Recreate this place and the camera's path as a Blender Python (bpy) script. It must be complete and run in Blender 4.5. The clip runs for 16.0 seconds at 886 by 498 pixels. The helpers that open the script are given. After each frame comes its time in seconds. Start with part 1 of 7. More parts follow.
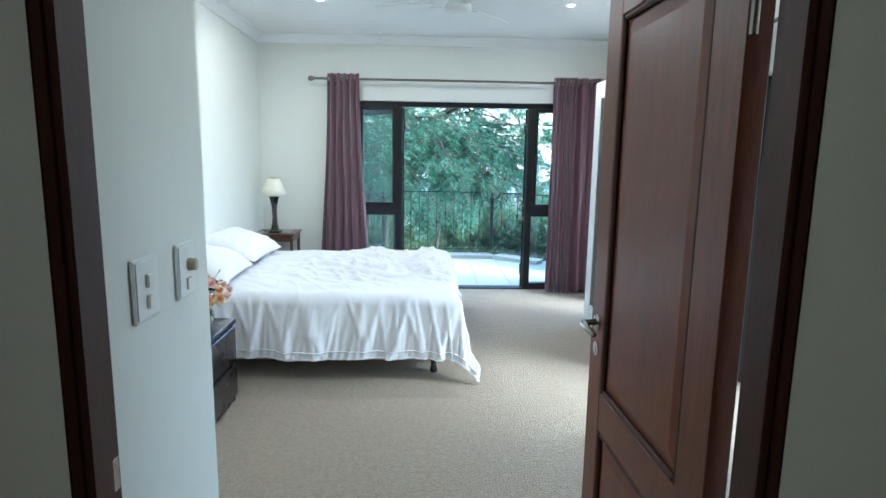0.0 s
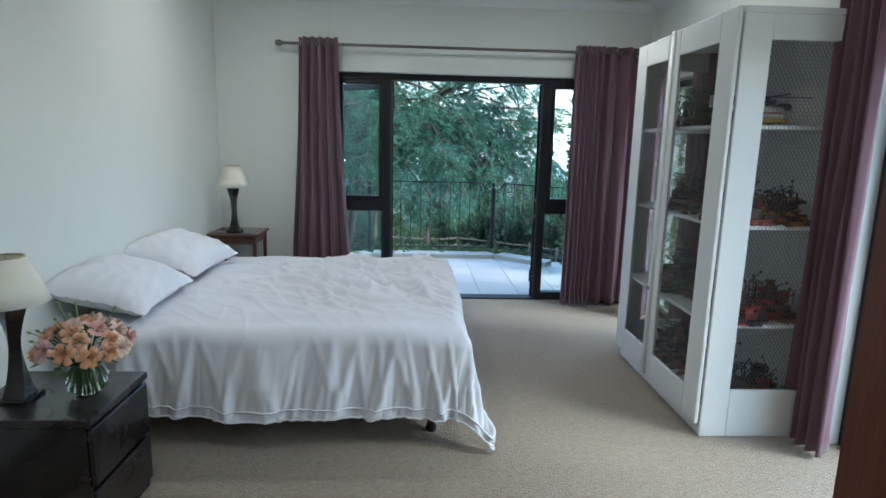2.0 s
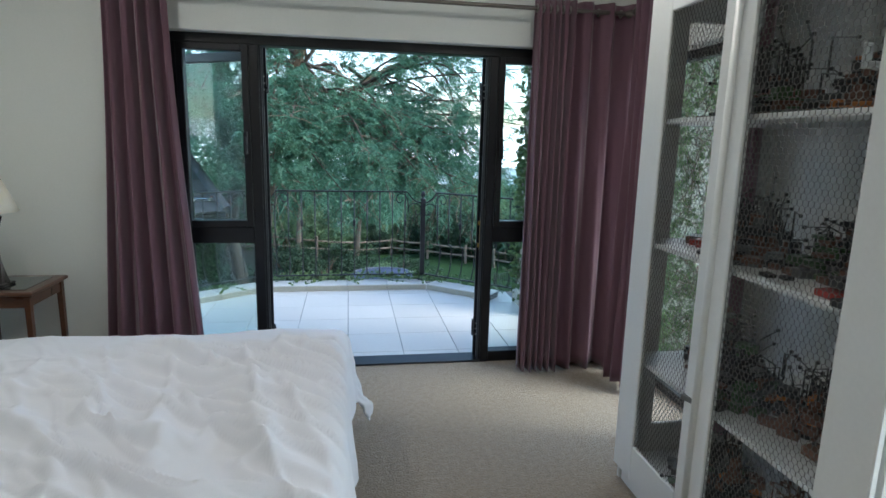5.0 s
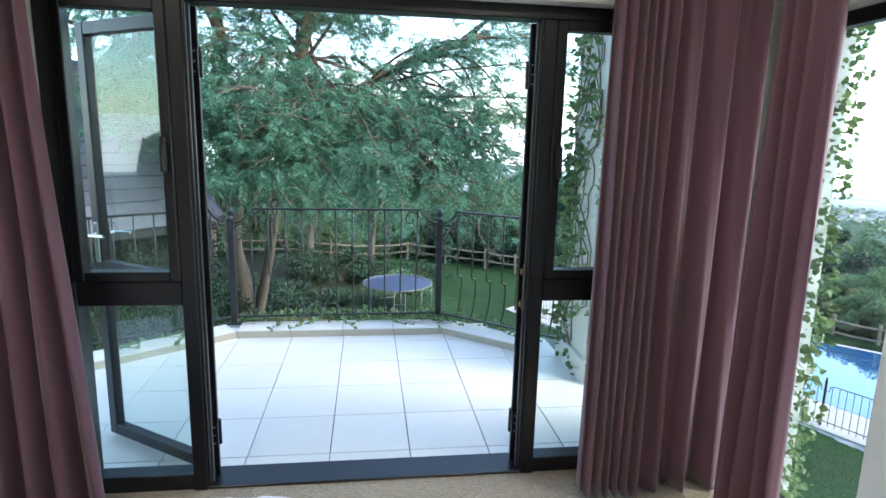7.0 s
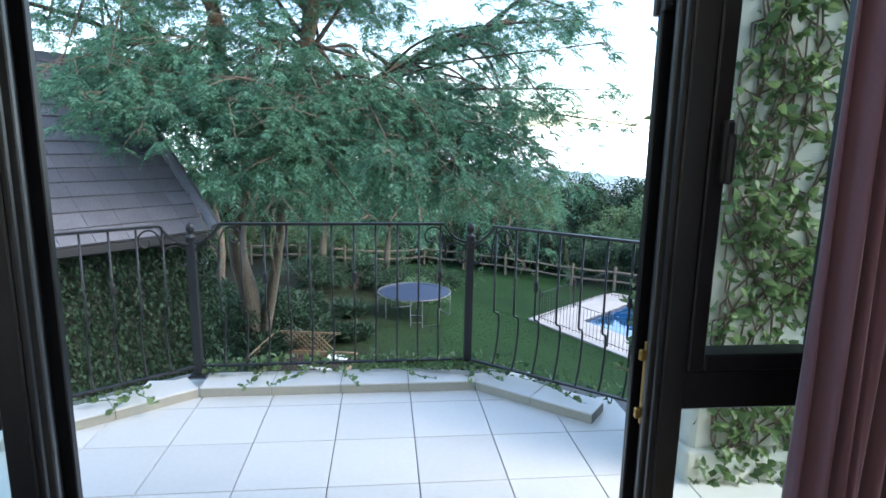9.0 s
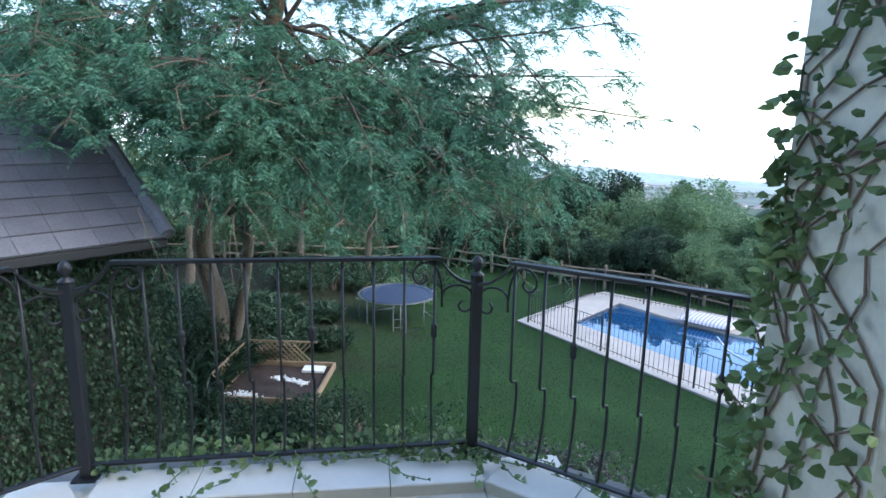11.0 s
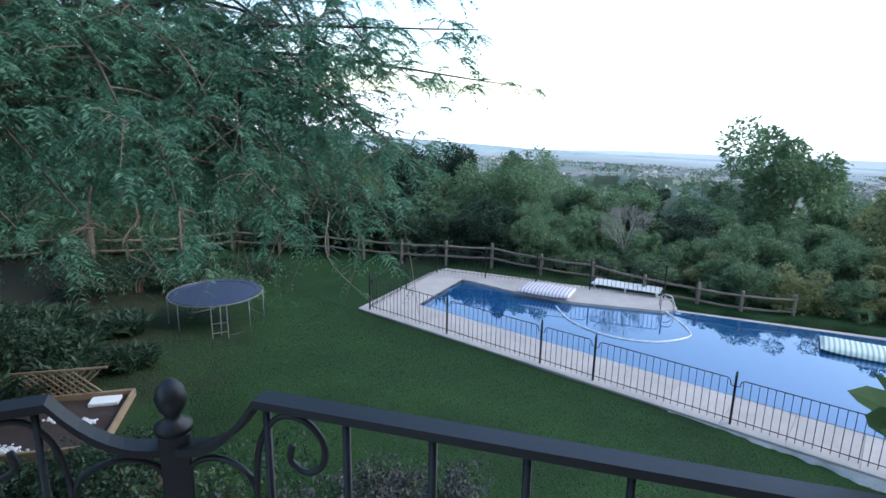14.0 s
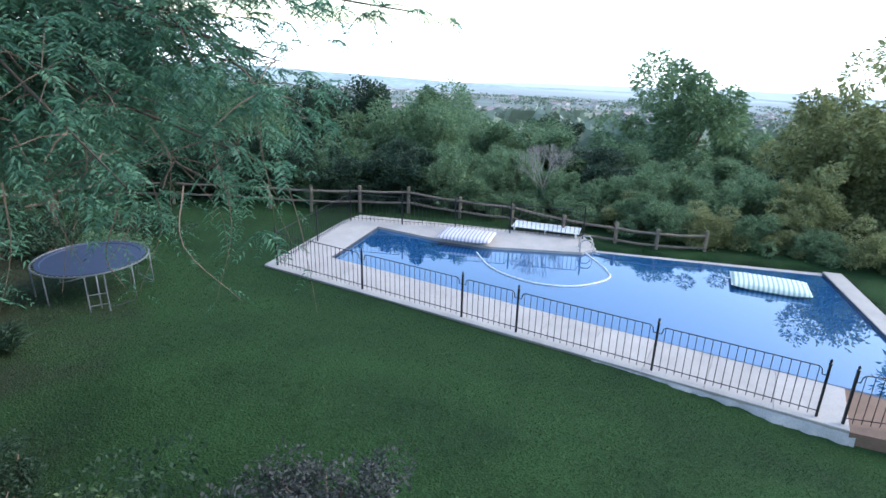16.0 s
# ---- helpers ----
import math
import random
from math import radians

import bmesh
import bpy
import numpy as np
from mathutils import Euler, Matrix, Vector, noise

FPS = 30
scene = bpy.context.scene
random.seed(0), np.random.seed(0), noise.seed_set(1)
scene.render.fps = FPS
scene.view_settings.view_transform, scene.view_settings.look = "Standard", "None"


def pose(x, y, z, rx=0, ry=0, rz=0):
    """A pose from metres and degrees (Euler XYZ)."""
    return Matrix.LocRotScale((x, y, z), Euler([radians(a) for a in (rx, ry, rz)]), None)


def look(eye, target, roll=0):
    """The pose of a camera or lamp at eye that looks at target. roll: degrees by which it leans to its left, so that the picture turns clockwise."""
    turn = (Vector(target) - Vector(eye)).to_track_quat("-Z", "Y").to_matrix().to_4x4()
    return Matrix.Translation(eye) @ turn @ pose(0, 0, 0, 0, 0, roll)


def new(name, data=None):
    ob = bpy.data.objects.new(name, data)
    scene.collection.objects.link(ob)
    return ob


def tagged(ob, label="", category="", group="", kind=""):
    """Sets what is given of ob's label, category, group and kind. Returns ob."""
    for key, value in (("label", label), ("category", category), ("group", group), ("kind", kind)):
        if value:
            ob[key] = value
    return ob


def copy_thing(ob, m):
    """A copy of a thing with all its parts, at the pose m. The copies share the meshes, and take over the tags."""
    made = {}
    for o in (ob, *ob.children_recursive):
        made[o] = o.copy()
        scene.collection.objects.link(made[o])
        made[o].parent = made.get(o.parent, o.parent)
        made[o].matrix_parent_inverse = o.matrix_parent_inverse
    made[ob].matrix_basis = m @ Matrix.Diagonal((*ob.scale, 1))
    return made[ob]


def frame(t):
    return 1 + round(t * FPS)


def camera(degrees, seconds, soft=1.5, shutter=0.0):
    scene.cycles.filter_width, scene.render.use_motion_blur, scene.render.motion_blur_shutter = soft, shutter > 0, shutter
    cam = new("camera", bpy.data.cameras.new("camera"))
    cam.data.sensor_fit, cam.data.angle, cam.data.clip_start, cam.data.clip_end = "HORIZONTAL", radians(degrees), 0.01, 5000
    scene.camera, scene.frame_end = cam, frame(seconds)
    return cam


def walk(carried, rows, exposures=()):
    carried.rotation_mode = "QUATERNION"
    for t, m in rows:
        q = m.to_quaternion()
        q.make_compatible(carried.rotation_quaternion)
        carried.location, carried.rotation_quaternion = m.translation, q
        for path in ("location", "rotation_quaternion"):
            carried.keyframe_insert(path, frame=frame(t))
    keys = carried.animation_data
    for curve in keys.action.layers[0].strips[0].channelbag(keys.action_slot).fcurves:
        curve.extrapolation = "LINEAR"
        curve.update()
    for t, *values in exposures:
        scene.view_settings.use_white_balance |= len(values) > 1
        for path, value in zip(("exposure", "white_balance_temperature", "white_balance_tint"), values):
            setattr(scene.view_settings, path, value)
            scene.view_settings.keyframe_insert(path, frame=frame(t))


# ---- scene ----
cam = camera(75.2, 16.0, soft=1.6)
# t, x, y, z, rx, ry, rz
ROWS = [
    (0.0, 0.083, -0.234, 1.535, 80.84, -0.89, -1.75),
    (0.5, 0.051, 0.042, 1.523, 80.37, -1.17, -1.64),
    (1.0, 0.054, 0.326, 1.530, 80.04, -1.19, -1.52),
    (1.5, 0.051, 0.588, 1.511, 79.71, -1.29, -1.83),
    (2.0, 0.053, 0.865, 1.519, 79.50, -1.34, -2.71),
    (2.5, 0.051, 1.119, 1.515, 79.35, -1.32, -5.28),
    (3.0, 0.063, 1.396, 1.535, 79.38, -1.24, -7.76),
    (3.5, 0.109, 1.662, 1.529, 79.47, -1.26, -9.15),
    (6.0, 0.473, 3.261, 1.554, 79.25, -1.60, -8.89),
    (6.5, 0.496, 3.585, 1.570, 79.26, -1.50, -8.10),
    (7.0, 0.526, 3.909, 1.576, 79.17, -1.39, -7.33),
    (7.5, 0.545, 4.199, 1.577, 79.07, -1.23, -6.62),
    (8.0, 0.563, 4.573, 1.535, 79.14, -0.97, -5.80),
    (8.5, 0.572, 4.835, 1.524, 79.11, -0.91, -5.63),
    (9.0, 0.587, 5.107, 1.505, 79.31, -0.99, -5.74),
    (11.5, 0.684, 6.465, 1.537, 78.38, -1.23, -8.86),
    (12.0, 0.754, 6.735, 1.500, 78.35, -1.37, -10.85),
    (12.5, 0.836, 6.935, 1.499, 78.22, -1.58, -13.38),
    (13.0, 0.940, 7.190, 1.486, 78.10, -1.20, -17.05),
    (13.5, 1.043, 7.424, 1.473, 77.46, -0.85, -20.85),
    (14.0, 1.179, 7.624, 1.448, 76.34, -0.99, -23.58),
    (14.5, 1.343, 7.970, 1.446, 74.82, -1.24, -25.88),
    (15.0, 1.507, 8.249, 1.445, 72.83, -1.27, -27.47),
    (15.5, 1.652, 8.443, 1.462, 71.13, -1.24, -29.33),
    (16.0, 1.797, 8.595, 1.484, 70.17, -1.27, -31.84),
]
EXPOSURES = [(0.0, 3.2, 5450, 2), (1.5, 2.42, 5550, 4), (3.0, 2.08, 5850, 5), (6.0, 2.14, 6200, 7), (7.5, 2.72, 6500, 7), (9.0, 2.18, 6400, 8), (11.5, 1.9, 6200, 9), (12.7, 1.75, 6200, 9), (13.6, 1.42, 6200, 9), (14.5, 1.40, 6200, 9), (16.0, 1.75, 6300, 9)]
walk(cam, [(t, pose(x, y, z, rx, ry, rz)) for t, x, y, z, rx, ry, rz in ROWS], EXPOSURES)

# ---------------------------------------------------------------- light
SUN_AZ, SUN_EL = 115.0, 42.0     # degrees from +y towards +x, height
world = bpy.data.worlds.new("sky")
scene.world = world
world.use_nodes = True
wn = world.node_tree
sky = wn.nodes.new("ShaderNodeTexSky")
sky.sky_type = "NISHITA"
sky.sun_disc = False
sky.sun_elevation = radians(SUN_EL)
sky.sun_rotation = radians(SUN_AZ)
sky.air_density, sky.dust_density, sky.ozone_density = 1.0, 0.8, 1.0
wn.links.new(sky.outputs[0], wn.nodes["Background"].inputs[0])
wn.nodes["Background"].inputs[1].default_value = 0.15
sun = new("sun", bpy.data.lights.new("sun", "SUN"))
sun.data.energy, sun.data.angle, sun.data.color = 0.7, radians(25), (1.0, 0.95, 0.88)
_d = Vector((math.sin(radians(SUN_AZ)) * math.cos(radians(SUN_EL)), math.cos(radians(SUN_AZ)) * math.cos(radians(SUN_EL)), math.sin(radians(SUN_EL))))
sun.matrix_world = look(_d * 60, (0, 0, 0))


for y0, y1, power in ((2.26, 3.50, 2.0), (5.04, 6.03, 1.5)):     # sky light through the side windows
    wl = new("window_light", bpy.data.lights.new("window_light", "AREA"))
    wl.data.shape, wl.data.size, wl.data.size_y, wl.data.energy, wl.data.color = "RECTANGLE", y1 - y0, 1.9, power, (0.93, 0.97, 1.0)
    wl.matrix_world = look((2.29, (y0 + y1) / 2, 1.03), (0.0, (y0 + y1) / 2, 0.9))

# ---------------------------------------------------------------- materials
def mat(name, color, rough=0.6, metal=0.0, var=0.12, scale=6.0, fine=60.0, bump=0.15, depth=0.01, spec=0.5, second=None, mix_scale=None,
        stretch=(1, 1, 1), per_object=0.0, sheen=0.0, per_island=0.0, coat=0.0, trans=0.0, sss=0.0):
    """A surface: base colour varied at two scales, roughness varied, fine relief."""
    m = bpy.data.materials.new(name)
    m.use_nodes = True
    nt = m.node_tree
    b = nt.nodes["Principled BSDF"]
    N = nt.nodes.new
    L = nt.links.new
    tc = N("ShaderNodeTexCoord")
    mp = N("ShaderNodeMapping")
    mp.inputs["Scale"].default_value = stretch
    L(tc.outputs["Object"], mp.inputs[0])
    n1 = N("ShaderNodeTexNoise"); n1.inputs["Scale"].default_value = scale; n1.inputs["Detail"].default_value = 5
    n2 = N("ShaderNodeTexNoise"); n2.inputs["Scale"].default_value = fine; n2.inputs["Detail"].default_value = 3
    L(mp.outputs[0], n1.inputs["Vector"]); L(mp.outputs[0], n2.inputs["Vector"])
    ramp = N("ShaderNodeValToRGB")
    dark = tuple(c * (1 - var) for c in color)
    lite = tuple(min(1, c * (1 + var)) for c in color) if second is None else second
    ramp.color_ramp.elements[0].position, ramp.color_ramp.elements[1].position = 0.32, 0.68
    ramp.color_ramp.elements[0].color = (*dark, 1)
    ramp.color_ramp.elements[1].color = (*lite, 1)
    mixf = N("ShaderNodeMath"); mixf.operation = "MULTIPLY_ADD"
    L(n2.outputs["Fac"], mixf.inputs[0]); mixf.inputs[1].default_value = 0.5
    half = N("ShaderNodeMath"); half.operation = "MULTIPLY"; L(n1.outputs["Fac"], half.inputs[0]); half.inputs[1].default_value = 0.5
    L(half.outputs[0], mixf.inputs[2])
    L(mixf.outputs[0], ramp.inputs[0])
    col = ramp.outputs[0]
    if per_object or per_island:
        src = N("ShaderNodeObjectInfo").outputs["Random"] if per_object else N("ShaderNodeNewGeometry").outputs["Random Per Island"]
        amount = per_object or per_island
        mr = N("ShaderNodeMapRange"); L(src, mr.inputs[0]); mr.inputs[3].default_value = 1 - amount; mr.inputs[4].default_value = 1 + amount
        hs = N("ShaderNodeHueSaturation"); L(mr.outputs[0], hs.inputs["Value"]); L(col, hs.inputs["Color"])
        col = hs.outputs[0]
    L(col, b.inputs["Base Color"])
    rr = N("ShaderNodeMapRange"); L(n1.outputs["Fac"], rr.inputs[0]); rr.inputs[3].default_value = max(0.02, rough - 0.08); rr.inputs[4].default_value = min(1, rough + 0.08)
    L(rr.outputs[0], b.inputs["Roughness"])
    b.inputs["Metallic"].default_value = metal
    b.inputs["Specular IOR Level"].default_value = spec
    b.inputs["Sheen Weight"].default_value = sheen
    b.inputs["Coat Weight"].default_value = coat
    if trans:
        b.inputs["Transmission Weight"].default_value = trans
    if sss:
        b.inputs["Subsurface Weight"].default_value = sss
        b.inputs["Subsurface Radius"].default_value = (0.02, 0.02, 0.01)
    if bump:
        bp = N("ShaderNodeBump"); bp.inputs["Strength"].default_value = bump; bp.inputs["Distance"].default_value = depth
        L(n2.outputs["Fac"], bp.inputs["Height"]); L(bp.outputs[0], b.inputs["Normal"])
    return m


def leaf_mat(name, a, b_, rough=0.55, trans=0.25):
    """Foliage: diffuse with light passing through, varied leaf by leaf."""
    m = bpy.data.materials.new(name)
    m.use_nodes = True
    nt = m.node_tree
    N, L = nt.nodes.new, nt.links.new
    p = nt.nodes["Principled BSDF"]
    out = nt.nodes["Material Output"]
    geo = N("ShaderNodeNewGeometry")
    tc = N("ShaderNodeTexCoord")
    n1 = N("ShaderNodeTexNoise"); n1.inputs["Scale"].default_value = 0.9; n1.inputs["Detail"].default_value = 4
    L(tc.outputs["Object"], n1.inputs["Vector"])
    add = N("ShaderNodeMath"); add.operation = "MULTIPLY_ADD"; L(geo.outputs["Random Per Island"], add.inputs[0]); add.inputs[1].default_value = 0.55
    h = N("ShaderNodeMath"); h.operation = "MULTIPLY_ADD"; L(n1.outputs["Fac"], h.inputs[0]); h.inputs[1].default_value = 1.1; h.inputs[2].default_value = -0.33
    L(h.outputs[0], add.inputs[2])
    ramp = N("ShaderNodeValToRGB")
    ramp.color_ramp.elements[0].color, ramp.color_ramp.elements[1].color = (*a, 1), (*b_, 1)
    L(add.outputs[0], ramp.inputs[0])
    L(ramp.outputs[0], p.inputs["Base Color"])
    p.inputs["Roughness"].default_value = rough
    p.inputs["Specular IOR Level"].default_value = 0.35
    tl = N("ShaderNodeBsdfTranslucent"); L(ramp.outputs[0], tl.inputs[0])
    mx = N("ShaderNodeMixShader"); mx.inputs[0].default_value = trans
    L(p.outputs[0], mx.inputs[1]); L(tl.outputs[0], mx.inputs[2]); L(mx.outputs[0], out.inputs[0])
    return m


def glass_mat(name, tint=(1, 1, 1), gloss=0.10):
    """Clear pane: a see-through sheet with mirror gloss that grows at a slant."""
    m = bpy.data.materials.new(name)
    m.use_nodes = True
    nt = m.node_tree
    N, L = nt.nodes.new, nt.links.new
    out = nt.nodes["Material Output"]
    tr = N("ShaderNodeBsdfTransparent"); tr.inputs[0].default_value = (*tint, 1)
    gl = N("ShaderNodeBsdfGlossy"); gl.inputs["Roughness"].default_value = 0.01
    fr = N("ShaderNodeLayerWeight")
    pw = N("ShaderNodeMath"); pw.operation = "POWER"; L(fr.outputs["Facing"], pw.inputs[0]); pw.inputs[1].default_value = 4.0
    fr.inputs[0].default_value = 0.5
    ad = N("ShaderNodeMath"); ad.operation = "MULTIPLY_ADD"; L(pw.outputs[0], ad.inputs[0]); ad.inputs[1].default_value = 0.6; ad.inputs[2].default_value = gloss * 0.3
    mx = N("ShaderNodeMixShader"); L(ad.outputs[0], mx.inputs[0]); L(tr.outputs[0], mx.inputs[1]); L(gl.outputs[0], mx.inputs[2])
    L(mx.outputs[0], out.inputs[0])
    return m


WALL = mat("wall_paint", (0.72, 0.73, 0.69), 0.75, var=0.025, scale=1.2, fine=90, bump=0.06, depth=0.004)
# hall wall colour, darkened to hold the shade round the doorway
HALLWALL = mat("olive_grey_shade_paint", (0.34, 0.33, 0.27), 0.75, var=0.03, scale=1.2, fine=90, bump=0.06, depth=0.004)
CEIL = mat("ceiling_paint", (0.80, 0.81, 0.80), 0.8, var=0.02, scale=1.0, fine=80, bump=0.04, depth=0.003)
CARPET = mat("beige_carpet", (0.335, 0.268, 0.198), 0.95, var=0.28, scale=38, fine=105, bump=0.9, depth=0.02, spec=0.1, sheen=0.25)
DOORWOOD = mat("mahogany", (0.145, 0.041, 0.020), 0.38, var=0.35, scale=3, fine=30, bump=0.05, depth=0.003, stretch=(9, 9, 0.6), coat=0.04, spec=0.35)
DARKWOOD = mat("dark_frame_wood", (0.050, 0.015, 0.009), 0.5, var=0.3, scale=3, fine=30, bump=0.05, depth=0.003, stretch=(9, 9, 0.6), coat=0.0, spec=0.3)
BLACKWOOD = mat("black_brown_lacquer", (0.012, 0.009, 0.009), 0.28, var=0.3, scale=4, fine=60, bump=0.03, depth=0.002, coat=0.3)
TABLEWOOD = mat("table_wood", (0.09, 0.035, 0.018), 0.3, var=0.35, scale=3, fine=30, bump=0.05, depth=0.003, stretch=(1, 9, 9), coat=0.3)
ALU = mat("black_aluminium", (0.007, 0.007, 0.009), 0.36, var=0.2, scale=8, fine=120, bump=0.03, depth=0.001, spec=0.45)
IRON = mat("black_iron", (0.010, 0.010, 0.012), 0.45, var=0.35, scale=12, fine=90, bump=0.15, depth=0.002)
STEEL = mat("brushed_steel", (0.50, 0.48, 0.45), 0.32, metal=1.0, var=0.1, scale=10, fine=140, bump=0.03, depth=0.001)
CHROME = mat("worn_chrome", (0.45, 0.43, 0.40), 0.2, metal=1.0, var=0.15, scale=20, fine=140, bump=0.02, depth=0.001)
CURTAIN = mat("mauve_curtain", (0.165, 0.080, 0.106), 0.6, var=0.12, scale=2.0, fine=260, bump=0.12, depth=0.002, sheen=0.35, spec=0.3, stretch=(1, 1, 0.5))
_nt = CURTAIN.node_tree
_tl = _nt.nodes.new("ShaderNodeBsdfTranslucent"); _tl.inputs[0].default_value = (0.30, 0.15, 0.22, 1)
_mx = _nt.nodes.new("ShaderNodeMixShader"); _mx.inputs[0].default_value = 0.14
_nt.links.new(_nt.nodes["Principled BSDF"].outputs[0], _mx.inputs[1]); _nt.links.new(_tl.outputs[0], _mx.inputs[2]); _nt.links.new(_mx.outputs[0], _nt.nodes["Material Output"].inputs[0])
LINEN = mat("white_cotton", (0.78, 0.78, 0.82), 0.8, var=0.02, scale=3, fine=300, bump=0.06, depth=0.002, sheen=0.2, spec=0.2)
DIVAN = mat("divan_cloth", (0.52, 0.47, 0.40), 0.9, var=0.08, scale=6, fine=200, bump=0.2, depth=0.002)
SHADE = mat("cream_shade", (0.80, 0.76, 0.65), 0.8, var=0.04, scale=8, fine=160, bump=0.1, depth=0.001, sss=0.2)
CABWHITE = mat("white_cabinet_paint", (0.70, 0.70, 0.68), 0.45, var=0.03, scale=4, fine=70, bump=0.05, depth=0.002)
WIRE = mat("galvanised_wire", (0.19, 0.185, 0.17), 0.6, metal=0.2, var=0.2, scale=30, fine=120, bump=0)
PLASTIC = mat("white_plastic", (0.76, 0.77, 0.75), 0.35, var=0.02, scale=8, fine=90, bump=0.02, depth=0.001)
TILE = mat("cream_floor_tile", (0.63, 0.61, 0.555), 0.32, var=0.04, scale=3.5, fine=40, bump=0.04, depth=0.002, per_object=0.05)
# beige kerb face, with the shade of its house side in the colour
RISER = mat("beige_kerb_tile_shaded", (0.38, 0.36, 0.29), 0.4, var=0.08, scale=4, fine=40, bump=0.05, depth=0.002, per_object=0.08)
GROUT = mat("grey_grout", (0.16, 0.16, 0.15), 0.9, var=0.25, scale=10, fine=120, bump=0.4, depth=0.003)
PLASTER = mat("cream_plaster", (0.55, 0.53, 0.45), 0.85, var=0.10, scale=2.5, fine=50, bump=0.25, depth=0.004)
GRASS = mat("lawn_grass", (0.016, 0.046, 0.014), 0.9, var=0.45, scale=0.55, fine=28, bump=1.0, depth=0.05, spec=0.15, second=(0.031, 0.076, 0.022))
EARTH = mat("dark_soil", (0.045, 0.030, 0.024), 0.95, var=0.4, scale=6, fine=40, bump=0.8, depth=0.03)
STONE = mat("pale_pool_paving", (0.40, 0.365, 0.33), 0.8, var=0.16, scale=2.5, fine=30, bump=0.3, depth=0.006, per_object=0.06)
POOLTILE = mat("dark_pool_lining", (0.014, 0.030, 0.055), 0.4, var=0.25, scale=2, fine=20, bump=0)
TIMBER = mat("weathered_timber", (0.17, 0.135, 0.10), 0.85, var=0.3, scale=5, fine=40, bump=0.4, depth=0.006)
PALETIMBER = mat("lattice_timber", (0.25, 0.175, 0.105), 0.8, var=0.25, scale=5, fine=40, bump=0.3, depth=0.004)
BARK = mat("grey_brown_bark", (0.125, 0.10, 0.075), 0.9, var=0.4, scale=4, fine=26, bump=0.8, depth=0.03, stretch=(1, 1, 0.4))
ROOFTILE = mat("slate_grey_roof_tile", (0.125, 0.122, 0.135), 0.7, var=0.25, scale=2.5, fine=40, bump=0.3, depth=0.006, per_object=0.18)
BLUEMAT = mat("blue_black_mat", (0.016, 0.020, 0.042), 0.6, var=0.3, scale=4, fine=120, bump=0.2, depth=0.002)
TREELEAF = leaf_mat("acacia_leaf", (0.040, 0.112, 0.074), (0.150, 0.310, 0.185), trans=0.35)
BOUGH = mat("dark_bough_bark", (0.075, 0.058, 0.042), 0.9, var=0.4, scale=5, fine=30, bump=0.5, depth=0.02)
LIMB = mat("orange_brown_bark", (0.17, 0.112, 0.066), 0.9, var=0.45, scale=4, fine=26, bump=0.8, depth=0.03, stretch=(1, 1, 0.4))
SHRUBLEAF = leaf_mat("shrub_leaf", (0.050, 0.104, 0.055), (0.235, 0.345, 0.17), trans=0.4)
YELLOWLEAF = leaf_mat("olive_leaf", (0.105, 0.128, 0.045), (0.38, 0.40, 0.18), trans=0.42)
DARKLEAF = leaf_mat("dark_ivy_leaf", (0.012, 0.033, 0.018), (0.052, 0.096, 0.048), trans=0.25)
IVYLEAF = leaf_mat("ivy_leaf", (0.028, 0.070, 0.028), (0.25, 0.34, 0.14), rough=0.4, trans=0.35)
TWIG = mat("dry_twig", (0.17, 0.12, 0.085), 0.9, var=0.3, scale=6, fine=40, bump=0)
GLASS = glass_mat("window_glass", (0.93, 0.97, 0.96))


SEAL = mat("grey_rubber_seal", (0.055, 0.058, 0.062), 0.35, var=0.15, scale=8, fine=90, bump=0.03, depth=0.001)
SATIN = mat("satin_black_plate", (0.03, 0.03, 0.032), 0.3, metal=0.6, var=0.2, scale=12, fine=90, bump=0.03, depth=0.001)
BRASS = mat("worn_brass", (0.42, 0.27, 0.08), 0.38, metal=0.9, var=0.3, scale=30, fine=160, bump=0.1, depth=0.001)


def flat(name, color, rough=0.5, **k):
    return mat(name, color, rough, var=k.pop("var", 0.08), scale=10, fine=80, bump=k.pop("bump", 0.05), depth=0.001, **k)


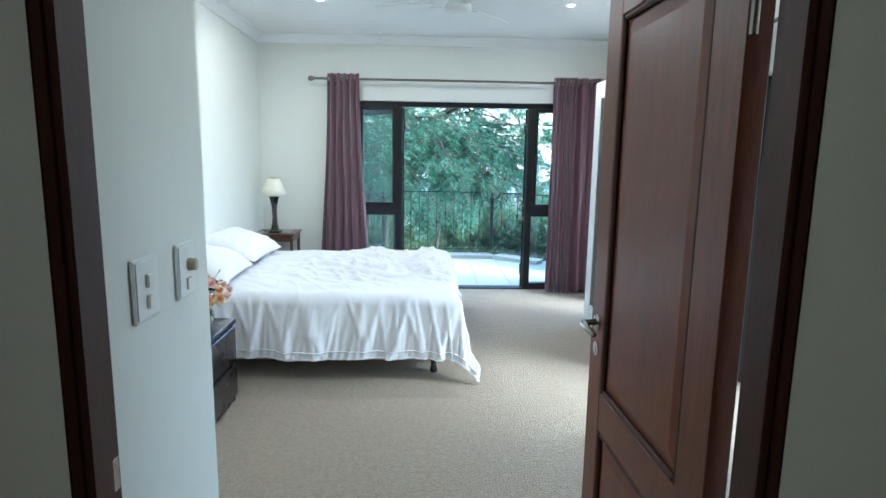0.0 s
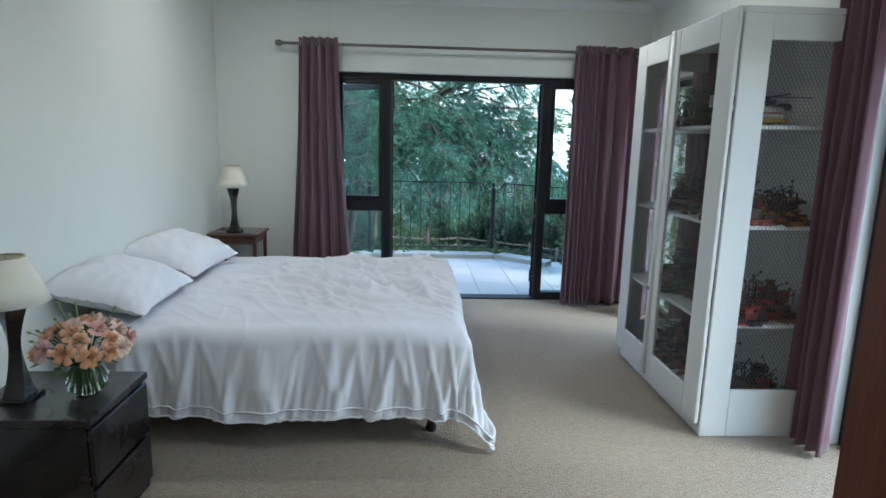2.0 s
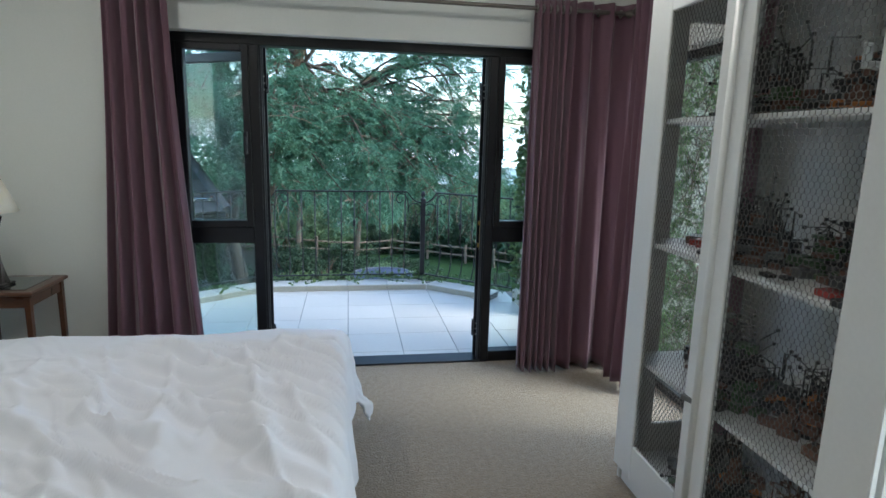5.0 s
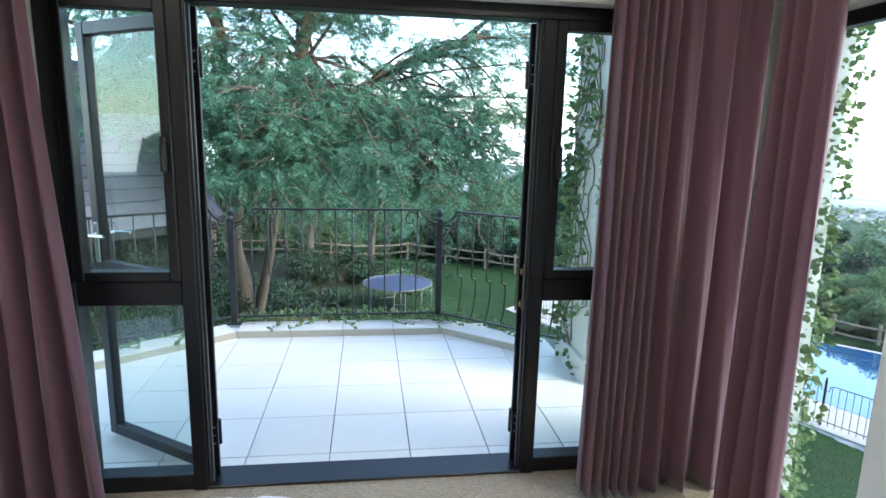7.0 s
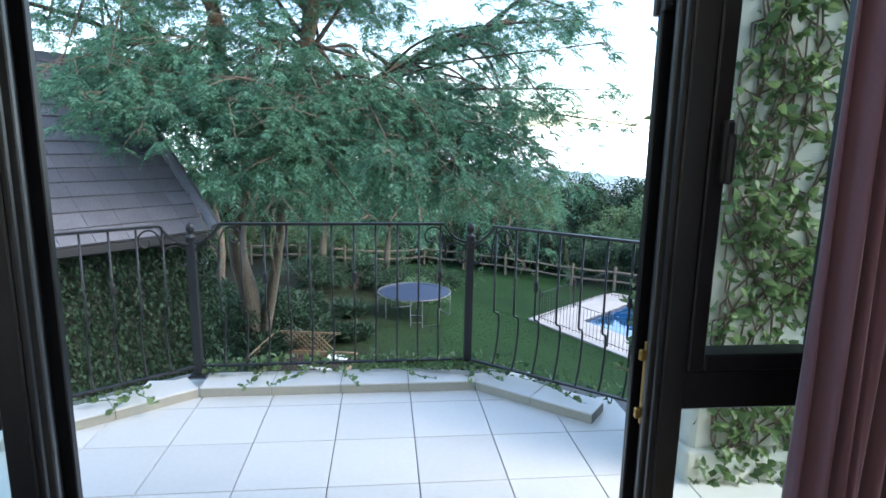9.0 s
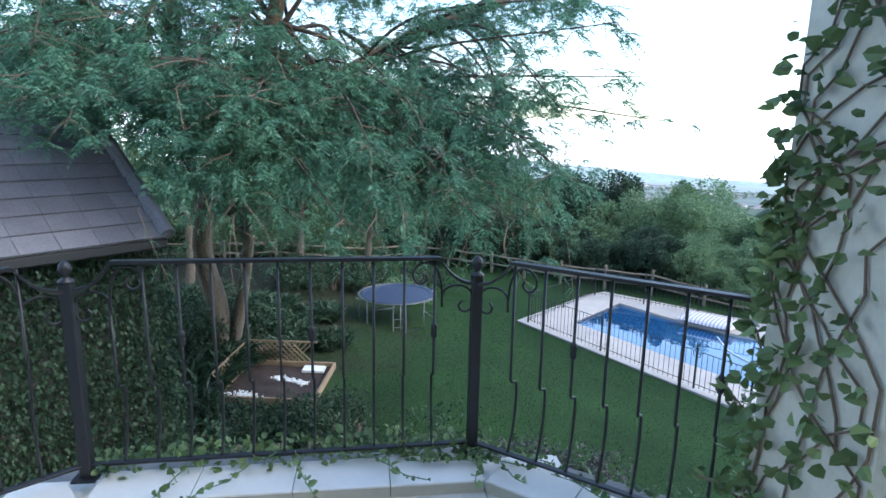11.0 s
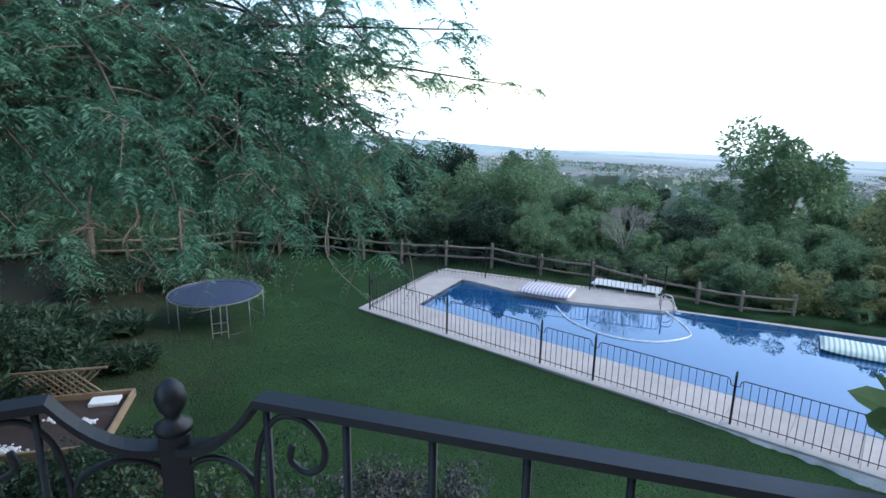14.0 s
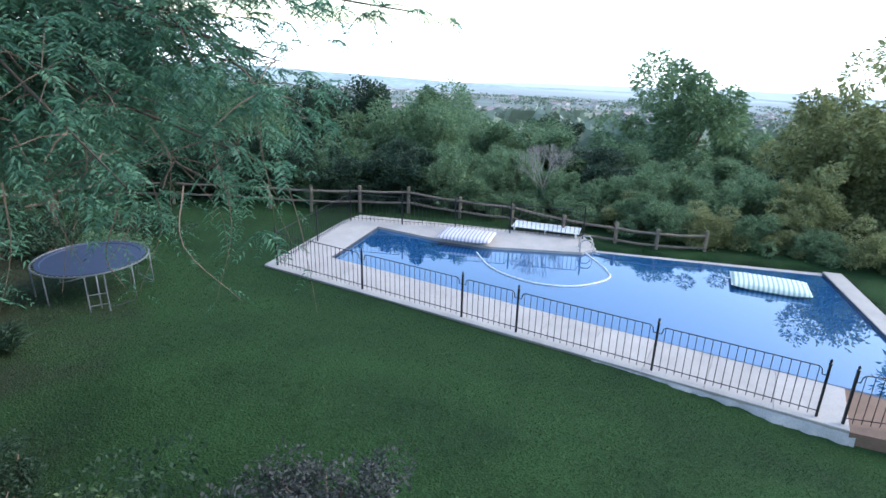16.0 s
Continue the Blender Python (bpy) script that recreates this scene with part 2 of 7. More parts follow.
# ---------------------------------------------------------------- mesh tools
class Shape:
    """Collects vertices and faces for one mesh."""

    def __init__(self):
        self.v, self.f = [], []

    def add(self, verts, faces):
        o = len(self.v)
        self.v.extend([tuple(p) for p in verts])
        self.f.extend([tuple(i + o for i in q) for q in faces])
        return self

    def box(self, lo, hi, b=0.004, m=None):
        """A box from lo to hi with chamfered edges."""
        (x0, y0, z0), (x1, y1, z1) = lo, hi
        b = min(b, (x1 - x0) * 0.45, (y1 - y0) * 0.45, (z1 - z0) * 0.45)
        vs, idx = [], {}
        for i, x in enumerate((x0, x1)):
            for j, y in enumerate((y0, y1)):
                for k, z in enumerate((z0, z1)):
                    sx, sy, sz = (1 if i == 0 else -1) * b, (1 if j == 0 else -1) * b, (1 if k == 0 else -1) * b
                    for a, p in enumerate(((x, y + sy, z + sz), (x + sx, y, z + sz), (x + sx, y + sy, z))):
                        idx[i, j, k, a] = len(vs)
                        vs.append(p)
        g = lambda i, j, k, a: idx[i, j, k, a]
        fs = []
        fs.append((g(0, 0, 0, 0), g(0, 0, 1, 0), g(0, 1, 1, 0), g(0, 1, 0, 0)))
        fs.append((g(1, 0, 0, 0), g(1, 1, 0, 0), g(1, 1, 1, 0), g(1, 0, 1, 0)))
        fs.append((g(0, 0, 0, 1), g(1, 0, 0, 1), g(1, 0, 1, 1), g(0, 0, 1, 1)))
        fs.append((g(0, 1, 0, 1), g(0, 1, 1, 1), g(1, 1, 1, 1), g(1, 1, 0, 1)))
        fs.append((g(0, 0, 0, 2), g(0, 1, 0, 2), g(1, 1, 0, 2), g(1, 0, 0, 2)))
        fs.append((g(0, 0, 1, 2), g(1, 0, 1, 2), g(1, 1, 1, 2), g(0, 1, 1, 2)))
        for i in (0, 1):
            for j in (0, 1):
                q = (g(i, j, 0, 0), g(i, j, 1, 0), g(i, j, 1, 1), g(i, j, 0, 1))
                fs.append(q if (i + j) % 2 else q[::-1])
        for i in (0, 1):
            for k in (0, 1):
                q = (g(i, 0, k, 0), g(i, 1, k, 0), g(i, 1, k, 2), g(i, 0, k, 2))
                fs.append(q[::-1] if (i + k) % 2 else q)
        for j in (0, 1):
            for k in (0, 1):
                q = (g(0, j, k, 1), g(1, j, k, 1), g(1, j, k, 2), g(0, j, k, 2))
                fs.append(q if (j + k) % 2 else q[::-1])
        for i in (0, 1):
            for j in (0, 1):
                for k in (0, 1):
                    q = tuple(g(i, j, k, a) for a in range(3))
                    fs.append(q[::-1] if (i + j + k) % 2 else q)
        if m is not None:
            vs = [m @ Vector(p) for p in vs]
        return self.add(vs, fs)

    def tube(self, path, r, n=8, cap=True, squash=None):
        """A tube along a path; r is a number or one radius a point."""
        path = [Vector(p) for p in path]
        rs = r if isinstance(r, (list, tuple)) else [r] * len(path)
        up = None
        rings = []
        for i, p in enumerate(path):
            d = (path[min(i + 1, len(path) - 1)] - path[max(i - 1, 0)]).normalized()
            if up is None:
                up = d.orthogonal().normalized()
            up = (up - d * up.dot(d)).normalized()
            side = d.cross(up)
            rings.append([p + (up * math.cos(2 * math.pi * k / n) + side * math.sin(2 * math.pi * k / n)) * rs[i] for k in range(n)])
        vs = [q for ring in rings for q in ring]
        fs = [(i * n + k, i * n + (k + 1) % n, (i + 1) * n + (k + 1) % n, (i + 1) * n + k) for i in range(len(path) - 1) for k in range(n)]
        if cap:
            fs.append(tuple(range(n))[::-1])
            fs.append(tuple((len(path) - 1) * n + k for k in range(n)))
        return self.add(vs, fs)

    def lathe(self, prof, at=(0, 0, 0), n=20):
        """A turned body: (radius, height) pairs about a vertical axis."""
        vs, fs = [], []
        for r, z in prof:
            for k in range(n):
                a = 2 * math.pi * k / n
                vs.append((at[0] + r * math.cos(a), at[1] + r * math.sin(a), at[2] + z))
        for i in range(len(prof) - 1):
            for k in range(n):
                fs.append((i * n + k, i * n + (k + 1) % n, (i + 1) * n + (k + 1) % n, (i + 1) * n + k))
        if prof[0][0] > 1e-4:
            fs.append(tuple(range(n))[::-1])
        if prof[-1][0] > 1e-4:
            fs.append(tuple((len(prof) - 1) * n + k for k in range(n)))
        return self.add(vs, fs)

    def grid(self, fn, nu, nv, close=False):
        vs = [fn(i / nu, j / nv) for j in range(nv + 1) for i in range(nu + 1)]
        w = nu + 1
        return self.add(vs, [(j * w + i, j * w + i + 1, (j + 1) * w + i + 1, (j + 1) * w + i) for j in range(nv) for i in range(nu)])

    def mesh(self, name, material, smooth=False):
        me = bpy.data.meshes.new(name)
        me.from_pydata(self.v, [], self.f)
        if material is not None:
            me.materials.append(material)
        if smooth:
            me.shade_smooth()
        me.update()
        return me


def part(name, shape, material, parent, label="", smooth=False):
    """One mesh under a thing or a part."""
    ob = new(name, shape if isinstance(shape, bpy.types.Mesh) else shape.mesh(name, material, smooth))
    if parent is not None:
        ob.parent = parent
    return tagged(ob, label) if label else ob


def thing(name, label, category, group="", at=(0, 0, 0), rz=0):
    e = new(name)
    e.empty_display_size = 0.1
    e.matrix_world = pose(*at, 0, 0, rz)
    return tagged(e, label, category, group)


def single(name, shape, material, label, category, group="", smooth=False, kind="", at=(0, 0, 0)):
    ob = new(name, shape.mesh(name, material, smooth))
    ob.location = at
    return tagged(ob, label, category, group, kind)


def setting(name, shape, material, label, category, smooth=False):
    return single(name, shape, material, label, category, kind="structure", smooth=smooth)


def thick(ob, t=0.002):
    """Gives a sheet its thickness."""
    md = ob.modifiers.new("solid", "SOLIDIFY")
    md.thickness = t
    md.offset = 0
    return ob


def nz(x, y, z, s=1.0):
    return noise.noise(Vector((x * s, y * s, z * s)))


# ---------------------------------------------------------------- the room
XL, XR, YB, YD, ZC = -1.735, 2.205, 6.28, 0.74, 2.80    # walls' inner faces, door wall, ceiling
YF = 6.40                                               # window frame's middle

setting("floor", Shape().box((-2.0, -2.6, -0.28), (2.46, 6.40, 0.0), 0.001), CARPET, "beige looped-pile carpet over the bedroom floor", "floor")
s = Shape()
s.box((XL - 0.2, -2.6, ZC), (2.46, 6.53, ZC + 0.15), 0.001)
for a, b in (((XL, 1.39), (XL, YB)), ((XL, YB), (XR, YB)), ((XR, YB), (XR, YD))):   # cornice
    prof = [(0, 0), (0.0, -0.085), (0.012, -0.085), (0.03, -0.06), (0.06, -0.028), (0.085, -0.012), (0.085, 0.0)]
    d = (Vector(b) - Vector(a)).normalized()
    nrm = Vector((d.y, -d.x))
    vs = []
    for q in (a, b):
        vs += [(q[0] + nrm.x * u, q[1] + nrm.y * u, ZC + w) for u, w in prof]
    k = len(prof)
    s.add(vs, [(i, i + 1, k + i + 1, k + i) for i in range(k - 1)])
setting("ceiling", s, CEIL, "white plastered ceiling with a coved cornice", "ceiling")

s = Shape().box((XL - 0.2, 1.24, 0), (XL, 6.53, ZC))
setting("wall_west", s, WALL, "off-white painted bedroom wall", "wall")
s = Shape().box((XL, 1.24, 0), (-0.67, 1.39, ZC), 0.002).box((-0.67, YD, 0), (-0.53, 1.39, ZC), 0.006)
setting("wall_entrance", s, WALL, "off-white painted wall of the entrance recess", "wall")
# door wall with its opening
s = Shape().box((-2.0, 0.62, 0), (-0.505, YD, ZC), 0.002).box((0.705, 0.62, 0), (XR, YD, ZC), 0.002).box((-0.505, 0.62, 2.12), (0.705, YD, ZC), 0.002)
setting("wall_south", s, WALL, "painted wall with the bedroom doorway", "wall")
# hall behind
s = Shape().box((-2.0, 0.20, 0), (-0.463, 0.62, ZC), 0.012).box((0.663, 0.20, 0), (XR, 0.62, ZC), 0.012).box((-0.463, 0.20, 2.078), (0.663, 0.62, ZC), 0.004)
setting("wall_doorway", s, HALLWALL, "olive-grey wall of the doorway's reveal, its colour darkened for shade", "wall")
s = Shape().box((-1.0, -2.6, 0), (-0.86, 0.20, ZC), 0.002).box((1.0, -2.6, 0), (1.14, 0.20, ZC), 0.002).box((-0.86, -2.6, 0), (1.0, -2.46, ZC), 0.002)
setting("wall_hall", s, HALLWALL, "painted wall of the hall", "wall")
# window wall: opening x -0.72..1.76, z 0..2.13
s = Shape().box((XL, YB, 0), (-0.72, 6.53, ZC), 0.003).box((1.76, YB, 0), (XR, 6.53, ZC), 0.003).box((-0.72, YB, 2.13), (1.76, 6.53, ZC), 0.003)
s.box((XL - 0.2, 6.28, -5.0), (2.46, 6.53, -0.29), 0.003)
setting("wall_north", s, WALL, "off-white wall with the balcony doors", "wall")
# east wall with two windows
WA, WB = (4.98, 6.09), (2.2, 3.56)
s = Shape()
s.box((XR, 0.54, 0), (2.46, WB[0], ZC), 0.003).box((XR, WB[1], 0), (2.46, WA[0], ZC), 0.003).box((XR, WA[1], 0), (2.46, 6.53, ZC), 0.003)
s.box((XR, WB[0], 2.08), (2.46, WB[1], ZC), 0.003).box((XR, WA[0], 2.08), (2.46, WA[1], ZC), 0.003)
s.box((2.2, -2.6, -5.0), (2.46, 6.28, -0.29), 0.003)
setting("wall_east", s, WALL, "off-white wall with two full-height windows", "wall")
s = Shape()
s.box((XL, 6.262, 0), (-0.74, 6.28, 0.09)).box((1.78, 6.262, 0), (XR, 6.28, 0.09)).box((XR - 0.018, WA[1] + 0.02, 0), (XR, 6.26, 0.09)).box((XR - 0.018, WB[1] + 0.02, 0), (XR, WA[0] - 0.02, 0.09))
s.box((XL, 1.39, 0), (XL + 0.018, 6.26, 0.09))
setting("baseboard", s, DARKWOOD, "dark wooden skirting board", "skirting")

# ---- windows and balcony doors
def pane(shape, lo, hi):
    return shape.box(lo, hi, 0.0005)


def frame_rect(shape, x0, x1, z0, z1, y0, y1, w, b=0.004):
    """Four bars round an upright opening in the xz plane."""
    shape.box((x0, y0, z0), (x0 + w, y1, z1), b).box((x1 - w, y0, z0), (x1, y1, z1), b)
    return shape.box((x0 + w, y0, z1 - w), (x1 - w, y1, z1), b).box((x0 + w, y0, z0), (x1 - w, y1, z0 + w), b)


w1 = thing("window_1", "black aluminium balcony door frame with side lights", "window")
tagged(w1, kind="structure")
s = Shape()
s.box((-0.72, 6.36, 2.075), (1.76, 6.46, 2.13)).box((-0.72, 6.36, 0.0), (-0.66, 6.46, 2.075)).box((1.70, 6.36, 0), (1.76, 6.46, 2.075))
s.box((-0.245, 6.355, 0.0), (-0.185, 6.465, 2.075)).box((1.255, 6.355, 0), (1.315, 6.465, 2.075))
s.box((-0.66, 6.365, 0.0), (-0.245, 6.455, 0.075)).box((1.315, 6.365, 0), (1.70, 6.455, 0.075))
s.box((-0.66, 6.365, 0.86), (-0.245, 6.455, 0.965)).box((1.315, 6.365, 0.86), (1.70, 6.455, 0.965))
s.box((-0.185, 6.36, 0.0), (1.255, 6.46, 0.014))
part("window_frame", s, ALU, w1)
for x0, x1 in ((-0.66, -0.245), (1.315, 1.70)):
    sash = part("sash", frame_rect(Shape(), x0, x1, 0.965, 2.075, 6.35, 6.42, 0.042), ALU, w1)
    part("pane", pane(Shape(), (x0 + 0.037, 6.388, 1.002), (x1 - 0.037, 6.394, 2.038)), GLASS, sash, "clear glass pane")
    part("pane", pane(Shape(), (x0 - 0.002, 6.405, 0.07), (x1 + 0.002, 6.411, 0.865)), GLASS, w1, "clear glass pane")
    hx = x1 - 0.03 if x0 < 0 else x0 + 0.03
    part("latch", Shape().box((hx - 0.012, 6.325, 1.42), (hx + 0.012, 6.352, 1.56), 0.006).box((hx - 0.009, 6.308, 1.42), (hx + 0.009, 6.328, 1.53), 0.006), ALU, sash, "black window latch")
for x, sg in ((-0.185, 1), (1.255, -1)):      # rebated door linings with their seals and hinges
    for k, (y0, y1, p) in enumerate(((6.362, 6.378, 0.012), (6.392, 6.408, 0.020), (6.424, 6.436, 0.008), (6.452, 6.475, 0.030))):
        lo, hi = sorted((x - sg * 0.002, x + sg * p))
        part("rebate", Shape().box((lo, y0, 0.015), (hi, y1, 2.074), 0.003), ALU if k != 1 else SEAL, w1)
    for z in (0.22, 1.86):
        hg = part("hinge", Shape().tube([(x + sg * 0.03, 6.478, z - 0.06), (x + sg * 0.03, 6.478, z + 0.06)], 0.010, 10), ALU, w1, "black butt hinge")
        lo, hi = sorted((x + sg * 0.006, x + sg * 0.0315))
        part("hinge_plate", Shape().box((lo, 6.440, z - 0.055), (hi, 6.452, z + 0.055), 0.002), SATIN, hg)
        for dz in (-0.04, 0.0, 0.04):
            part("screw", Shape().tube([(x + sg * 0.018, 6.4405, z + dz), (x + sg * 0.018, 6.4375, z + dz)], 0.005, 8), STEEL, hg)
part("strike_plate", Shape().box((1.236, 6.410, 0.80), (1.2395, 6.423, 1.02), 0.001), BRASS, w1, "worn brass strike plate")
for z in (0.83, 0.985):
    part("keeper", Shape().box((1.222, 6.409, z - 0.014), (1.237, 6.424, z + 0.014), 0.003), BRASS, w1, "brass bolt keeper")


def balcony_leaf(name, hinge, ang):
    """An open glazed leaf, swung out on the balcony."""
    d = thing(name, "open black aluminium glazed balcony door leaf", "door", "", (hinge[0], hinge[1], 0), ang)
    s = frame_rect(Shape(), 0.0, 0.71, 0.025, 2.06, -0.024, 0.024, 0.058)
    s.box((0.058, -0.024, 0.86), (0.652, 0.024, 0.95))
    part("leaf_frame", s, ALU, d)
    part("pane", pane(Shape(), (0.053, -0.003, 0.945), (0.657, 0.003, 2.007)), GLASS, d, "clear glass pane")
    part("pane", pane(Shape(), (0.053, -0.003, 0.078), (0.657, 0.003, 0.865)), GLASS, d, "clear glass pane")
    h = Shape()
    for sgn in (-1, 1):
        h.box((0.655, min(sgn * 0.022, sgn * 0.032), 0.94), (0.69, max(sgn * 0.022, sgn * 0.032), 1.14), 0.004)
        h.tube([(0.672, sgn * 0.03, 1.08), (0.672, sgn * 0.065, 1.08), (0.66, sgn * 0.07, 1.08), (0.55, sgn * 0.07, 1.085)], 0.009, 8)
    part("handle", h, CHROME, d, "chrome lever handle", smooth=False)
    return tagged(d, kind="structure")


balcony_leaf("door_2", (-0.215, 6.50), 145)

for nm, (y0, y1) in (("window_2", WA), ("window_3", WB)):
    w = tagged(thing(nm, "full-height fixed window in a black frame", "window"), kind="structure")
    s = Shape()
    for a, b in (((2.30, y0, 0.0), (2.36, y0 + 0.055, 2.08)), ((2.30, y1 - 0.055, 0.0), (2.36, y1, 2.08)), ((2.30, y0 + 0.055, 2.025), (2.36, y1 - 0.055, 2.08)), ((2.30, y0 + 0.055, 0.0), (2.36, y1 - 0.055, 0.055))):
        s.box(a, b)
    part("window_frame", s, ALU, w)
    part("pane", pane(Shape(), (2.327, y0 + 0.05, 0.05), (2.333, y1 - 0.05, 2.03)), GLASS, w, "clear glass pane")

# ---- bedroom door and its frame
fr = tagged(thing("door_frame", "dark stained wooden door frame", "door frame"), kind="structure")
for x0, x1 in ((-0.505, -0.46), (0.66, 0.705)):
    part("jamb", Shape().box((x0, 0.623, 0), (x1, 0.752, 2.12), 0.010), DARKWOOD, fr)
part("stop", Shape().box((-0.46, 0.64, 0), (-0.446, 0.70, 2.075), 0.003).box((0.646, 0.64, 0), (0.66, 0.70, 2.075), 0.003), DARKWOOD, fr)
part("head", Shape().box((-0.505, 0.624, 2.075), (0.705, 0.751, 2.12), 0.004), DARKWOOD, fr)
part("strike_plate", Shape().box((-0.461, 0.71, 0.94), (-0.457, 0.735, 1.00), 0.001), CHROME, fr, "chrome strike plate")

d1 = thing("door_1", "open mahogany panelled bedroom door", "door", at=(0.666, 0.80, 0), rz=91.2)
tagged(d1, kind="structure")
s = Shape()
W, T = 0.75, 0.024
s.box((0, -T, 0.012), (0.125, T, 2.055), 0.003).box((W - 0.115, -T, 0.012), (W, T, 2.055), 0.003)
s.box((0.115, -T, 1.93), (W - 0.115, T, 2.055), 0.003).box((0.115, -T, 0.012), (W - 0.115, T, 0.20), 0.003).box((0.115, -T, 0.70), (W - 0.115, T, 0.82), 0.003)
part("leaf_frame", s, DOORWOOD, d1)
for z0, z1 in ((0.20, 0.70), (0.82, 1.93)):
    panel = part("panel", Shape().box((0.112, -0.010, z0 - 0.003), (W - 0.112, 0.010, z1 + 0.003), 0.002), DOORWOOD, d1)
    x0, x1 = 0.175, W - 0.175
    for sg in (-1, 1):
        vs = [(x0 - 0.05, sg * 0.010, z0 + 0.012), (x1 + 0.05, sg * 0.010, z0 + 0.012), (x1 + 0.05, sg * 0.010, z1 - 0.012), (x0 - 0.05, sg * 0.010, z1 - 0.012),
              (x0, sg * 0.018, z0 + 0.062), (x1, sg * 0.018, z0 + 0.062), (x1, sg * 0.018, z1 - 0.062), (x0, sg * 0.018, z1 - 0.062)]
        fs = [(0, 1, 5, 4), (1, 2, 6, 5), (2, 3, 7, 6), (3, 0, 4, 7), (4, 5, 6, 7)]
        part("raised_field", Shape().add(vs, fs if sg < 0 else [f[::-1] for f in fs]), DOORWOOD, panel)
        m = Shape()
        for a, b in (((0.115, 0), (0.133, 1)), ((W - 0.133, 0), (W - 0.115, 1))):
            m.box((a[0], min(sg * 0.009, sg * 0.025), z0), (b[0], max(sg * 0.009, sg * 0.025), z1), 0.006)
        for za, zb in ((z0, z0 + 0.018), (z1 - 0.018, z1)):
            m.box((0.133, min(sg * 0.009, sg * 0.025), za), (W - 0.133, max(sg * 0.009, sg * 0.025), zb), 0.006)
        part("moulding", m, DARKWOOD, panel)
h = Shape()
for sg in (-1, 1):
    h.tube([(W - 0.06, sg * 0.02, 1.03), (W - 0.06, sg * 0.03, 1.03)], 0.027, 18)
    h.tube([(W - 0.06, sg * 0.028, 1.03), (W - 0.06, sg * 0.062, 1.03), (W - 0.068, sg * 0.071, 1.03), (W - 0.10, sg * 0.073, 1.028), (W - 0.165, sg * 0.069, 1.022)], [0.010, 0.010, 0.011, 0.011, 0.008], 10)
part("handle", h, CHROME, d1, "worn chrome lever handle", smooth=True)
h = Shape()
for sg in (-1, 1):
    h.tube([(W - 0.06, sg * 0.02, 0.945), (W - 0.06, sg * 0.027, 0.945)], 0.023, 18)
    h.box((W - 0.064, min(sg * 0.026, sg * 0.0285), 0.93), (W - 0.056, max(sg * 0.026, sg * 0.0285), 0.955), 0.001)
part("escutcheon", h, CHROME, d1, "chrome keyhole escutcheon")
for z in (0.25, 1.80):
    part("hinge", Shape().tube([(-0.012, 0.02, z - 0.05), (-0.012, 0.02, z + 0.05)], 0.008, 8), CHROME, d1, "chrome hinge")


def switch_plate(y0, y1, knob):
    p = thing("light_switch", "white plastic wall plate with a round dimmer knob" if knob else "white plastic double light switch plate", "light switch", "wall switches", (-0.53, (y0 + y1) / 2, 1.24))
    w = (y1 - y0) / 2
    part("plate", Shape().box((0.0, -w, -0.071), (0.009, w, 0.071), 0.004).box((0.009, -w + 0.008, -0.063), (0.012, w - 0.008, 0.063), 0.002), PLASTIC, p)
    if knob:
        sh = Shape().tube([(0.012, 0.012, 0.012), (0.030, 0.012, 0.012), (0.032, 0.012, 0.012)], [0.017, 0.015, 0.010], 16)
        part("knob", sh, flat("aged_plastic", (0.55, 0.52, 0.36)), p, "yellowed dimmer knob", smooth=True)
        part("rocker", Shape().box((0.012, -0.012, -0.05), (0.018, 0.014, -0.02), 0.002), PLASTIC, p)
    else:
        for z in (-0.028, 0.018):
            part("rocker", Shape().box((0.012, -0.012, z - 0.016), (0.019, 0.012, z + 0.016), 0.003, Matrix.Translation((0, 0, 0))), PLASTIC, p)


switch_plate(0.955, 1.07, False)
switch_plate(1.168, 1.276, True)

# ceiling fan and downlight
fan = thing("ceiling_fan", "white three-bladed ceiling fan at rest", "ceiling fan", at=(0.31, 4.27, ZC))
part("canopy", Shape().lathe([(0.055, 0), (0.055, -0.03), (0.02, -0.06)], n=20), PLASTIC, fan, smooth=True)
part("downrod", Shape().tube([(0, 0, -0.05), (0, 0, -0.14)], 0.012, 10), PLASTIC, fan)
part("motor", Shape().lathe([(0.02, -0.12), (0.085, -0.13), (0.105, -0.16), (0.105, -0.195), (0.07, -0.215), (0.001, -0.22)], n=24), PLASTIC, fan, smooth=True)
for a in (170, 290, 50):
    m = pose(0, 0, -0.165, 0, 0, a)
    b = part("blade", Shape().box((0.17, -0.062, -0.004), (0.62, 0.062, 0.004), 0.003, m @ pose(0, 0, 0, 9, 0, 0)), PLASTIC, fan)
    part("bracket", Shape().box((0.09, -0.02, -0.010), (0.20, 0.02, -0.004), 0.002, m), PLASTIC, b)

